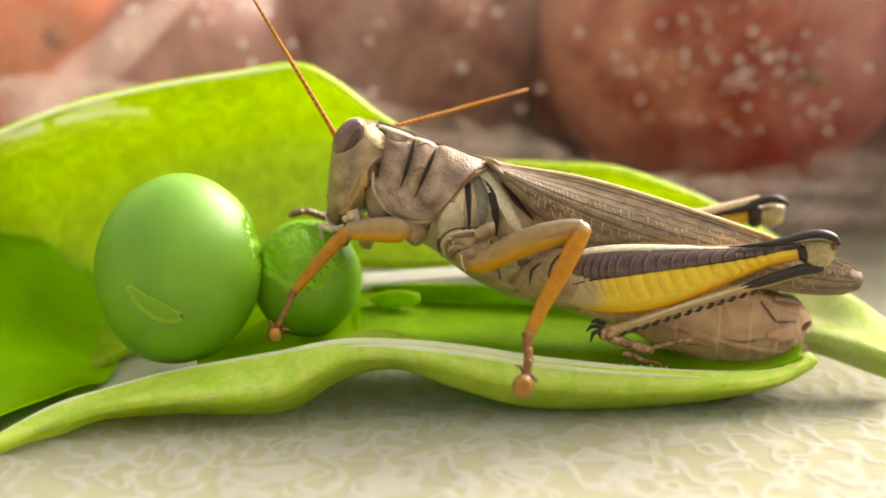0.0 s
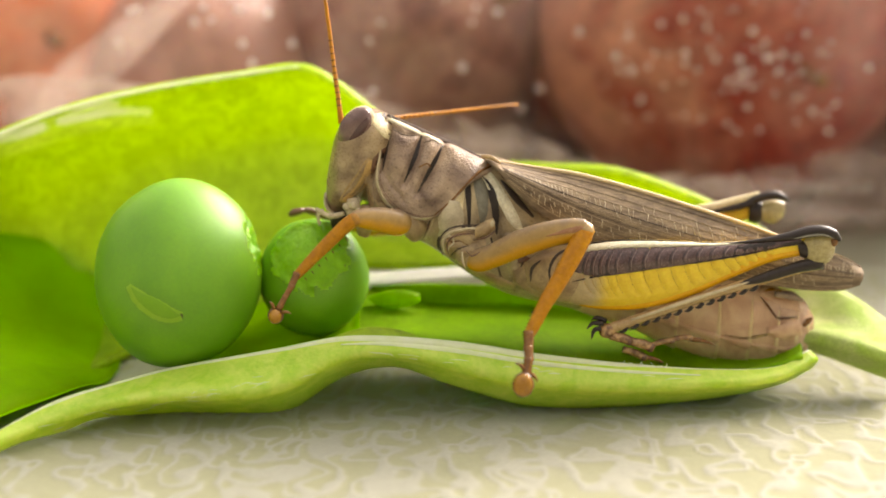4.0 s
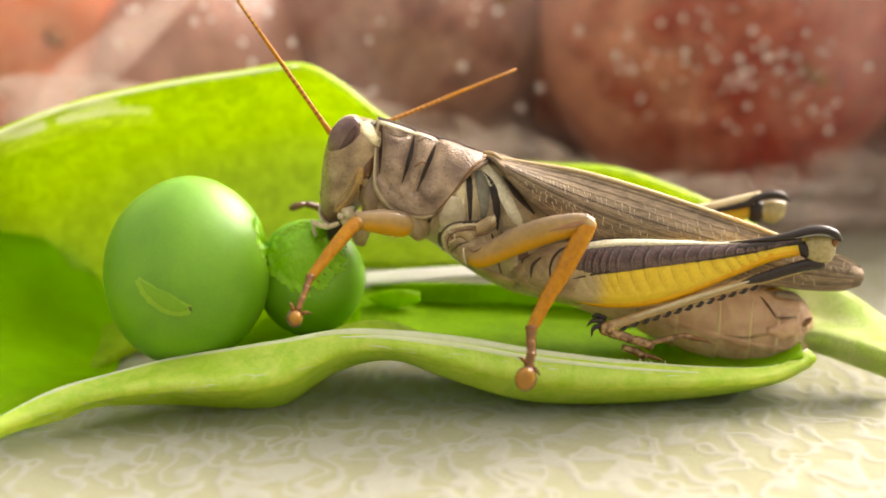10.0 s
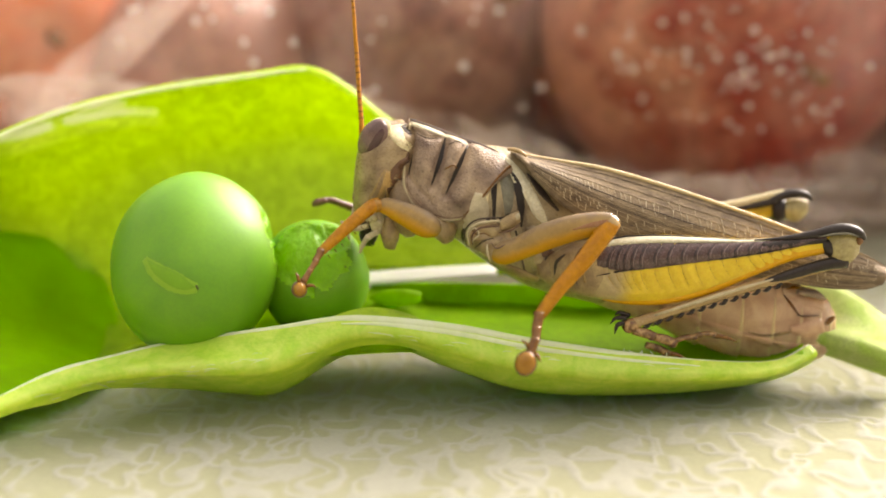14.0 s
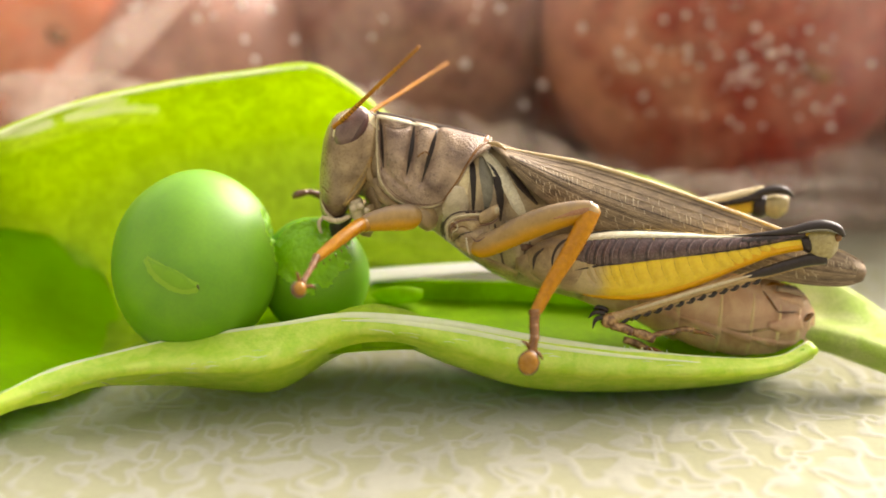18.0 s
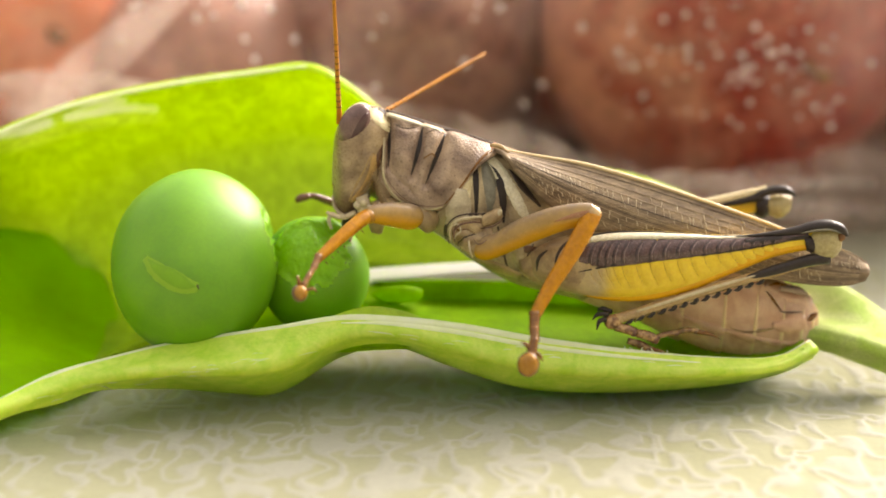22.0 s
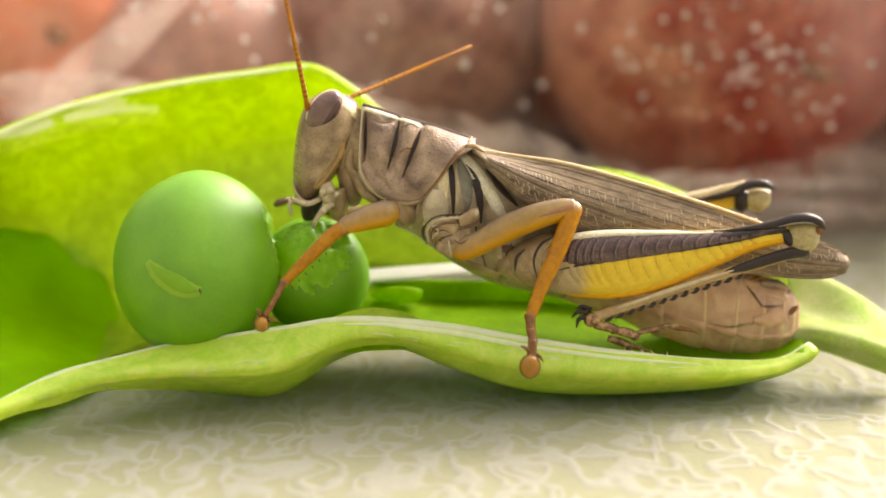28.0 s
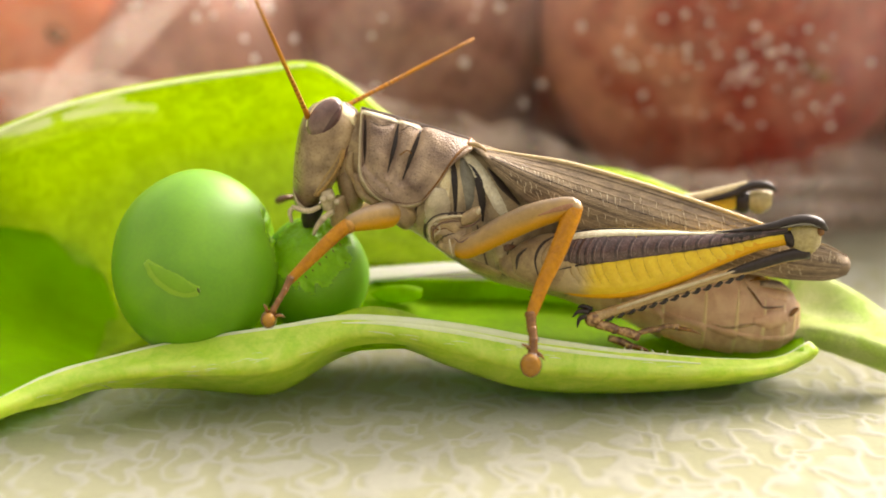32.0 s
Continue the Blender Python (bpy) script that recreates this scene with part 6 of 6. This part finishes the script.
def motions():
    """Keys the insect, its limbs, the peas and the walls of the pod."""
    BODY = [(0, 1.23, -0.72, 0.34), (0.5, 1.27, -0.48, 0.81), (1.5, 1.42, -0.59, 0.42), (2, 1.57, -0.4, 1.07), (3, 1.26, -0.58, 0.07), (3.5, 1.16, -0.56, -0.05), (5.5, 1.64, -0.43, 1.11), (6, 1.59, -0.28, 1.53), (7, 1.44, -0.52, 0.32), (8, 1.49, -0.61, -0.06), (8.5, 1, -0.53, -0.07), (10, 1.3, -0.35, 0.71), (10.5, 1.68, -0.35, 0.75), (11, 1.75, -0.28, 0.85), (11.5, 1.97, -0.06, 1.61), (12.5, 2.16, -0.15, 1.21), (13, 2.53, -0.23, 1.06), (13.5, 2.88, -0.03, 1.36), (14.5, 2.88, -0.24, 0.68), (16.5, 1.66, 0.08, 1.47), (17, 1.27, 0.2, 1.64), (17.5, 1.52, 0.04, 1.66), (18, 1.33, 0.12, 1.56), (18.5, 1.4, 0.02, 1.48), (19, 1.69, 0.16, 2.05), (20, 1.61, 0, 1.25), (22, 1.56, -0.07, 1.09), (22.5, 1.55, -0.39, 0.97), (23, 1.49, -0.4, 0.87), (23.5, 1.02, -0.23, 1.08), (24, 0.64, 0.29, 2.96), (25, -0.02, -0.26, 0.56), (25.5, -0.42, -0.05, -0.61), (27.5, -0.03, -0.04, -0.17), (29.5, -0.03, 0, -0.24), (30, 0.08, 0.01, 0.31), (31, 0.01, -0.02, -0.15), (32, 0.12, -0.01, 0.35)]
    SHIELD = [(0, 1.14, -0.97, 2.57), (0.5, 1.51, -0.27, 4.9), (1.5, 1.46, -0.8, 2.94), (2, 1.9, -0.32, 5.38), (2.5, 1.83, -0.26, 7.34), (3.5, 1.48, -0.39, 7.3), (5.5, 1.98, -0.39, 8.38), (6.5, 1.52, -0.67, 3.48), (7, 1.4, -1.02, 1.96), (7.5, 1.39, -1.04, 3), (8, 1.48, -0.92, 1.51), (8.5, 1.02, -0.76, 2.14), (9, 0.97, -0.83, 0.14), (9.5, 1.11, -0.58, 0.63), (10, 1.2, -0.74, 0.97), (10.5, 1.77, -0.59, 4.9), (11.5, 1.92, -0.61, 2.95), (12, 2.19, -0.45, 4.43), (12.5, 2.25, -0.84, 3.35), (13, 2.62, -1.09, 3.31), (13.5, 3.22, -0.56, 4.44), (14, 3.22, -0.86, 3.38), (14.5, 3.05, -0.98, 2.82), (16.5, 1.9, -0.13, 1.54), (17, 1.19, -0.26, -2.17), (17.5, 1.46, -0.31, -4.16), (18, 1.19, -0.52, -4.82), (18.5, 1.1, -0.65, -5.8), (19, 1.54, -0.29, -3.54), (19.5, 1.65, -0.38, 0.17), (20.5, 1.79, -0.21, 2.57), (21, 1.78, -0.2, 2.14), (22, 1.65, -0.44, 0.17), (22.5, 1.68, -0.52, 2.5), (23, 1.53, -0.71, 0.54), (23.5, 1.38, -0.08, 3.05), (24, 1.04, 0.82, 2.75), (24.5, 0.27, 0.1, -1.33), (25, -0.19, -0.51, -3.8), (25.5, -1.08, -0.78, -7.31), (28, 0, 0, 0), (28.5, -0.16, -0.15, -0.98), (29.5, -0.16, -0.24, -0.98), (30, 0.06, 0.02, -0.06), (31, -0.1, -0.26, -0.96), (32, -0.01, -0.3, -0.92)]
    FRONT = [(0, 0.12, -0.99, -1.63), (2.5, 0.12, -0.76, -1.43), (6, 0.17, -0.95, -1.73), (7.5, 0.17, -0.84, -1.64), (8, 0.11, -0.82, -1.24), (11, 0, -0.39, -0.49), (11.5, 0.01, -0.18, -0.22), (12, 0.01, -0.27, -0.3), (13, 0.03, -0.2, -0.13), (13.5, 0.02, -0.06, 0.09), (14, 0.01, 0.21, 0.36), (16.5, 0.02, 0.09, 0.07), (17, -0.05, 0.27, 0.17), (17.5, -0.05, 0.18, 0.17), (18, -0.05, 0.25, 0.27), (22, -0.02, 0.12, -0.1), (22.5, 0.08, -0.48, -0.98), (23, 0.05, -0.39, -0.79), (25, 0, -0.38, -0.58), (25.5, -0.02, -0.05, -0.1), (29, 0, 0.07, 0.07), (32, 0.02, 0.05, 0.07)]
    PEA_ROLL = [(0, -0.92, -0.1, 14.25), (1, -0.87, -0.4, 11.6), (2.5, -0.79, -0.33, 7.76), (5.5, -1.0, -0.52, 12.38), (7, -0.53, -0.46, 10.9), (9, -0.48, -0.4, 9.53), (10.5, -0.18, -0.25, 6), (11, -0.05, -0.11, 2.65), (11.5, 0.23, -0.09, 2.05), (12, -0.06, -0.1, 2.27), (13, 0.01, -0.07, 1.59), (14, 0.15, 0.15, -3.49), (16.5, 0.16, 0.05, -1.13), (17, 0.54, 0.2, -4.78), (17.5, 0.12, 0.1, -2.33), (22, 0.11, 0.1, -2.35), (22.5, -0.18, -0.18, 4.34), (25, -0.07, -0.12, 2.88), (25.5, 0.6, 0.05, -1.13), (28.5, 0.21, 0.01, -0.3), (32, 0.18, 0.01, -0.16)]
    BACK = [(0, -0.43, 0.14, -0.4), (1, -0.43, 0.07, -0.4), (2, -0.22, 0.07, -0.3), (9, -0.4, 0.19, -0.3), (11.5, -0.09, 0, 0.1), (13.5, -0.11, 0.03, 0.3), (14, 0.13, -0.02, 0.5), (22, 0.07, -0.02, 0.6), (22.5, -0.25, 0.14, 0.5), (23, -0.27, 0.14, 0.5), (28.5, 0.14, -0.02, 0.6), (29, 0, -0.02, 0.6), (32, 0.02, 0.02, 0.6)]
    PEA_SHIFT = [(0, -0.39, 0.07), (1, -0.02, 0.13), (1.5, -0.09, 0.13), (2, 0.1, 0.13), (5.5, 0.17, 0.13), (6, -0.09, 0.15), (7, -0.29, 0.11), (14.5, 0.08, -0.05), (16.5, 0.02, -0), (17, 0.23, -0), (17.5, -0.02, -0.02), (22, 0, -0.02), (22.5, -0.23, 0.06), (25, -0.15, 0.04), (25.5, 0.23, 0.06), (27.5, 0, -0.02), (32, 0.02, -0.04)]
    HEAD = [(0, 1.85, -1.67, -2, 25), (0.5, 2.08, -0.81, -1.5, 23.5), (1, 2.35, -1.35, -1, 22), (1.5, 2.1, -1.6, -0.2, 21.6), (2, 2.48, -0.9, 0.6, 21.2), (2.5, 2.64, -0.83, 1.4, 20.8), (3.5, 2.29, -0.83, 3, 20), (5.5, 2.72, -0.83, 3, 21.6), (6, 2.17, -1.26, 3, 22), (6.5, 1.98, -1.18, 2.17, 20.83), (7, 2.08, -1.76, 1.33, 19.67), (8, 1.98, -1.57, -0.33, 17.33), (8.5, 1.54, -1.31, -1.17, 16.17), (9, 1.25, -1.37, -2, 15), (9.5, 1.33, -1.16, -1.5, 17.5), (10, 1.54, -1.54, -1, 20), (10.5, 2.25, -1.59, -0.5, 22.5), (11, 2.35, -1.56, 0, 25), (11.5, 2.23, -1.86, -0.25, 27.25), (12, 2.46, -1.35, -0.5, 29.5), (12.5, 2.64, -1.93, -0.75, 31.75), (13, 3.02, -2.18, -1, 34), (13.5, 3.39, -1.39, -1.33, 33.33), (14, 3.49, -1.75, -1.67, 32.67), (14.5, 3.39, -1.72, -2, 32), (16.5, 2.39, -0.45, 0, 2), (17, 1.67, -0.83, 1, -4), (17.5, 1.85, -1.05, -0.25, -4.5), (18, 1.87, -1.22, -1.5, -5), (18.5, 1.56, -1.48, -2.75, -5.5), (19, 1.69, -0.96, -4, -6), (19.5, 1.93, -0.98, -4.5, 3), (20, 2.06, -0.73, -5, 12), (21, 2.19, -0.62, -5, 13), (22, 2.06, -0.98, -5, 14), (22.5, 2.33, -1.09, -4, 9), (23, 2.19, -1.41, -3, 4), (23.5, 1.87, -0.29, 0.5, 2), (24, 1.37, 0.82, 4, 0), (24.5, 0.63, -0.06, 1.5, -1), (25, -0.14, -0.73, -1, -2), (25.5, -1.32, -1.22, -4, 0), (27.5, -0.12, -0.15, 0, 0), (28, 0.01, 0, 0, 0), (28.5, -0.06, -0.34, 0, 0), (29.5, -0.06, -0.43, 0, 0), (30, 0.2, -0.1, 0, 0), (31, 0.01, -0.51, 0, 0), (31.5, 0.09, -0.68, 0, 0), (32, 0.03, -0.62, 0, 0)]
    KNEE = [(0, -6.43, -2.86, 14.49), (0.5, -6.33, -2.92, 14.9), (1, -5.89, -3.91, 15.5), (1.5, -5.97, -3.47, 15.32), (2, -5.94, -2.73, 15.51), (2.5, -5.85, -3.73, 15.76), (3, -5.7, -4.42, 15.81), (3.5, -5.73, -4.61, 15.85), (5.5, -5.93, -3.07, 15.66), (6, -5.91, -3.47, 15.47), (6.5, -5.76, -4.04, 15.38), (7.5, -5.56, -4.5, 15.29), (8, -5.64, -4.06, 15.2), (8.5, -5.79, -4.72, 15.24), (9, -5.58, -4.87, 15.16), (9.5, -5.7, -4.57, 15.29), (10, -5.62, -4.5, 15.58), (10.5, -5.56, -3.92, 15.95), (11, -5.34, -3.84, 16.25), (12, -5.48, -2.58, 15.97), (12.5, -5.12, -2.39, 16.3), (13, -5, -2.4, 16.05), (13.5, -4.82, -2.47, 16.28), (14, -4.48, -2.37, 16.34), (14.5, -4.58, -2.44, 15.96), (16.5, -5.17, -4.23, 15.76), (17, -5.06, -5.04, 15.71), (17.5, -5.43, -3.49, 14.93), (18, -5.37, -4.32, 15.17), (18.5, -5.37, -4.37, 15.05), (19, -5.34, -3.71, 15.01), (19.5, -5.18, -4.48, 15.49), (20, -5.11, -4.58, 15.82), (22, -4.99, -4.69, 15.85), (22.5, -4.91, -5.03, 14.85), (23, -4.87, -5.09, 14.81), (23.5, -4.81, -5.2, 14.37), (24, -5.25, -3.63, 13.04), (24.5, -5.62, -3.63, 12.5), (25, -6.31, -3.4, 12.92), (25.3, -6.43, -4.92, 13.82), (25.5, -6.55, -5.28, 14.24), (27.5, -6.86, -4.49, 14.94), (28, -6.88, -4.2, 14.89), (28.5, -6.79, -4.59, 15.03), (29.5, -6.66, -4.83, 15.19), (30, -6.67, -4.52, 15.11), (30.5, -6.6, -4.75, 15.23), (31.5, -6.51, -4.9, 15.27), (32, -6.33, -5.07, 15.25)]
    FOOT = [(0, -11.84, -5.73, 7.46), (0.5, -11.77, -5.74, 7.93), (1, -11.71, -6.69, 8.71), (1.5, -11.61, -6.22, 8.55), (2, -11.75, -5.45, 8.8), (3, -11.52, -7.04, 9.38), (3.5, -11.48, -7.24, 9.4), (5.5, -11.87, -5.89, 8.74), (6, -11.29, -6.23, 8.52), (6.5, -11.09, -6.75, 8.58), (7, -10.87, -6.8, 8.72), (7.5, -10.76, -7.65, 9.01), (8, -10.83, -7, 8.8), (8.5, -10.82, -8.96, 9.48), (9, -9.92, -10.76, 10.36), (9.5, -9.68, -10.71, 10.5), (10, -9.65, -10.33, 10.46), (10.5, -9.58, -9.4, 10.45), (11, -9.4, -9.42, 10.89), (11.5, -9.28, -8.71, 10.58), (12, -9.6, -8.23, 10.72), (12.5, -9.76, -7.26, 10.71), (13, -9.74, -7.44, 10.71), (13.5, -9.78, -7.38, 11.01), (14, -9.65, -7.64, 11.65), (14.5, -9.55, -8.32, 11.82), (16.5, -9.43, -10.99, 12.2), (17, -8.81, -12.47, 13.04), (17.5, -9.45, -10.79, 12.27), (18, -9.38, -11.68, 12.67), (18.5, -9.36, -11.76, 12.6), (19, -9.42, -10.94, 12.26), (19.5, -9.34, -11.55, 12.46), (20, -9.33, -11.47, 12.47), (22, -9.34, -11.39, 12.3), (22.5, -7.39, -12.47, 10.99), (23, -7, -12.94, 11.59), (23.5, -6.61, -13.33, 11.72), (24, -5.94, -12.24, 11.71), (24.5, -6.46, -12.26, 11.37), (25, -9.66, -11.01, 10.2), (25.3, -10.77, -11.61, 10.22), (25.5, -11.62, -10.91, 9.88), (27.5, -12.28, -8.16, 9.14), (28, -12.33, -7.78, 9.06), (28.5, -12.23, -8.3, 9.27), (30, -12.28, -7.11, 8.91), (31, -12.16, -7.51, 9.08), (31.5, -11.87, -8.76, 9.53), (32, -11.68, -9.2, 9.71)]
    MID_FOOT = [(0, 5.42, -12.37, 6.43), (0.5, 5.38, -11.6, 6.23), (1, 5.37, -12.03, 6.43), (1.5, 5.37, -11.96, 6.47), (2, 5.4, -11.5, 6.42), (3.5, 5.38, -11.81, 6.41), (5.5, 5.55, -10.95, 5.93), (6, 5.68, -9.62, 5.41), (6.5, 5.64, -10.28, 5.72), (7, 5.56, -11.28, 6.2), (7.5, 5.57, -11.52, 6.27), (8, 5.63, -10.46, 5.91), (8.5, 5.68, -10.59, 6.02), (9, 5.66, -10.28, 5.97), (9.5, 5.72, -9.45, 5.82), (10, 5.64, -11.21, 6.5), (10.5, 5.59, -10.39, 6.35), (11, 5.57, -11.5, 6.83), (11.5, 5.5, -11.67, 7.09), (12, 5.55, -11.44, 6.95), (12.5, 5.55, -11.49, 7.15), (13, 5.54, -11.68, 7.21), (13.5, 5.53, -10.57, 7.03), (14, 5.5, -11.88, 7.8), (14.5, 5.5, -11.03, 7.49), (16.5, 5.66, -10.2, 6.94), (17, 5.66, -10.6, 7.2), (17.5, 5.7, -9.92, 6.88), (18, 5.65, -11.21, 7.41), (18.5, 5.66, -11.08, 7.3), (19, 5.65, -11.13, 7.32), (20, 5.61, -11.88, 7.62), (21, 5.63, -11.53, 7.42), (21.5, 5.61, -12.06, 7.56), (22, 5.6, -12.07, 7.57), (22.5, 5.7, -10.77, 6.47), (23, 5.7, -10.38, 6.45), (23.5, 5.75, -10.48, 6.45), (24.5, 5.67, -12.02, 7.03), (25, 5.86, -8.21, 5.68), (25.3, 5.89, -8.26, 5.93), (25.5, 5.89, -8.62, 6.21), (27.5, 5.82, -10.27, 6.82), (28, 5.88, -9.11, 6.44), (28.5, 5.86, -10.56, 6.98), (29, 5.88, -10.2, 6.86), (29.5, 5.87, -10.4, 6.91), (30, 5.9, -9.92, 6.74), (30.5, 5.84, -10.9, 7.08), (31, 5.87, -10.4, 6.95), (32, 5.88, -10.49, 6.94)]
    FEEL_NEAR = [(0, 31, 1), (1, 17.5, 1), (2, 12.5, 1), (3, 7, 1), (3.5, 6, 1), (5.5, 24, 1), (6, 29, 1), (7, 18, 1), (8, 15, 1), (9, 30, 1), (10, 35, 1), (11, 38, 1), (12, 31, 1), (13, 18, 1), (14, 4, 1), (14.5, 2, 0.95), (16.5, -23, 0.75), (17, -24, 0.5), (18, -54, 0.6), (19, -10.5, 0.45), (20, 0, 0.9), (21, 0, 0.9), (22, 1, 0.9), (23, -5, 0.55), (23.5, -10, 0.56), (24, 2, 0.36), (24.5, -4, 0.55), (25, -2, 0.26), (25.3, 75, 0.48), (25.5, 47, 0.4), (27.5, 12, 0.65), (28, 8, 0.72), (29, 12, 0.7), (30, 10, 0.7), (31, 13, 0.72), (32, 21, 0.6)]
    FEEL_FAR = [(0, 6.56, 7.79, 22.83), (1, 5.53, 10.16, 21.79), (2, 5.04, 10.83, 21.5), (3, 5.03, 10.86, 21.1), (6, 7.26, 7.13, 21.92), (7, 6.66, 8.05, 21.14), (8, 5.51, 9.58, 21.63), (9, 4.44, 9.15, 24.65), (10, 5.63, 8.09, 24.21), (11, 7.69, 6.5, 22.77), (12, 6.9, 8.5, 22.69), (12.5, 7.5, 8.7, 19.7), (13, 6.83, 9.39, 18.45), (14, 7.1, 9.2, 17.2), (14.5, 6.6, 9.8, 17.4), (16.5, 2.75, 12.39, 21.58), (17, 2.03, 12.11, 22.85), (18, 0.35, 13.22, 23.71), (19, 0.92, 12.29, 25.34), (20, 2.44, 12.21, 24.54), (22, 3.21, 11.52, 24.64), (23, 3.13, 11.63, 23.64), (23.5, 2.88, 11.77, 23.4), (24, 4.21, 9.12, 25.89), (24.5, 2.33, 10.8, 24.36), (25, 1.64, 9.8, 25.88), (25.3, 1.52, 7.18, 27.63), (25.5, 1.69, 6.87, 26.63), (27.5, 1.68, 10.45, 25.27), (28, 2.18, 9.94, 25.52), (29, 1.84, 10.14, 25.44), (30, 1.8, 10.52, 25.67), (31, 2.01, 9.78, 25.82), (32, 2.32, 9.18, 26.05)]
    MID_KNEE = [(0, 9.57, -6.74, 15.73), (0.5, 9.83, -6.46, 15.67), (1.5, 9.9, -6.55, 15.72), (2, 10.21, -6.32, 15.66), (3.5, 9.74, -6.32, 15.7), (5.5, 10.41, -6.2, 15.37), (6, 10.32, -6.25, 15.56), (7.5, 10.08, -6.29, 15.63), (8, 10.23, -5.9, 15.58), (8.5, 9.92, -5.41, 15.53), (9.5, 10.21, -5.03, 15.6), (10, 10.03, -5.89, 15.87), (10.5, 10.53, -5.62, 15.75), (11, 10.45, -6.05, 15.88), (11.5, 10.58, -6.31, 16.08), (12, 10.77, -6.16, 15.9), (12.5, 10.88, -6.05, 15.94), (13, 11.17, -6.31, 15.86), (13.5, 11.66, -6.09, 15.84), (14, 11.52, -6.25, 16), (14.5, 11.66, -5.84, 15.88), (17, 10.21, -5.04, 16.35), (17.5, 10.49, -4.87, 16.21), (18, 10.14, -5.42, 16.45), (19, 10.47, -5.64, 16.38), (20, 10.26, -5.87, 16.43), (21, 10.31, -5.7, 16.33), (22, 10.17, -6.01, 16.39), (22.5, 10.25, -5.8, 15.95), (23, 10.31, -5.42, 15.92), (23.5, 9.91, -5.26, 15.98), (24, 9.3, -6.08, 16.46), (24.5, 8.75, -6.25, 16.65), (25, 9.02, -3.93, 16.02), (25.3, 8.79, -3.54, 16.16), (25.5, 8.62, -3.51, 16.3), (27.5, 8.91, -4.46, 16.42), (28, 9.05, -3.58, 16.17), (28.5, 8.88, -4.56, 16.48), (29.5, 8.88, -4.55, 16.5), (30, 9.07, -4.23, 16.38), (30.5, 8.9, -4.84, 16.53), (31, 8.93, -4.48, 16.48), (32, 9.04, -4.57, 16.45)]

    times = [0.5 * k for k in range(8)] + [5.5 + 0.5 * k for k in range(19)] + [16.5 + 0.5 * k for k in range(18)] + [25.0, 25.3, 25.5] + [27.5 + 0.5 * k for k in range(10)]
    times = sorted(set(times))
    place = lambda ob: Matrix.Translation(ORIGIN[ob.name] * MM)

    def key(ob, move, under=None):
        """Rows for ob, whose move in the world is known, in the space of the thing it belongs to."""
        rows = []
        for t in times:
            m = move(t) @ place(ob)
            if under is not None:
                holder, its_move = under
                m = (its_move(t) @ place(holder)).inverted() @ m
            rows.append((t, m))
        walk(ob, rows)

    body = lambda t: shifted(BODY, THORAX_AT, t)
    shield = lambda t: shifted(SHIELD, (-5.41, 1, 19.89), t)
    eye_at = (-8.41, -0.8, 22.66)

    def nod(t):
        dx, dz, pitch, yaw = at_time(HEAD, t)
        p = Vector(eye_at) * MM
        return Matrix.Translation(p + Vector((dx, 0, dz)) * MM) @ pose(0, 0, 0, 0, pitch, -yaw) @ Matrix.Translation(-p)

    def fore_thigh(t):
        hip = shield(t) @ (Vector(F_HIP) * MM) / MM
        return swung(F_HIP, F_KNEE, hip, at_time(KNEE, t))

    def fore_shin(t):
        return swung(F_KNEE, F_PAD, at_time(KNEE, t), at_time(FOOT, t))

    def mid_thigh(t):
        hip = body(t) @ (Vector(M_HIP) * MM) / MM
        return swung(M_HIP, M_KNEE, hip, at_time(MID_KNEE, t))

    def mid_shin(t):
        return swung(M_KNEE, M_PAD, at_time(MID_KNEE, t), at_time(MID_FOOT, t))

    def feel_near(t):
        lean, share = at_time(FEEL_NEAR, t)
        base = nod(t) @ (Vector(ANT_N) * MM) / MM
        a = radians(lean)
        up, fore = math.cos(a) * share, math.sqrt(1 - min(1, share) ** 2)
        way = Vector((-math.sin(a) * share, 0.259 * up - 0.966 * fore, 0.966 * up + 0.259 * fore))
        return swung(ANT_N, Vector(ANT_N) + Vector((0, 0, 12.5)), base, base + way)

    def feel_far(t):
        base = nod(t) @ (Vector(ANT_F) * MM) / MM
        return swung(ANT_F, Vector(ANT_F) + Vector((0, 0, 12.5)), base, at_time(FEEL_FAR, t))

    key(hopper, body)
    key(pronotum, shield, (hopper, body))
    key(head, nod, (hopper, body))
    key(ant_near, feel_near, (head, nod))
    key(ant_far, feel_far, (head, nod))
    key(fore_femur, fore_thigh, (hopper, body))
    key(fore_tibia, fore_shin, (hopper, body))
    key(mid_femur, mid_thigh, (hopper, body))
    key(mid_tibia, mid_shin, (hopper, body))
    key(front, lambda t: shifted(FRONT, (4.52, -7, 6.04), t), (pod, lambda t: Matrix()))
    key(back, lambda t: shifted(BACK, (-22.43, 10, 20.83), t), (pod, lambda t: Matrix()))
    def roll(t):
        dx, dz, turn = at_time(PEA_ROLL, t)
        p = Vector(PEA_A) * MM
        return Matrix.Translation(p + Vector((dx, 0, dz)) * MM) @ pose(0, 0, 0, turn, 0, 0) @ Matrix.Translation(-p)

    key(pea_near, roll)
    key(pea_far, lambda t: shifted(PEA_SHIFT, PEA_B, t))


motions()
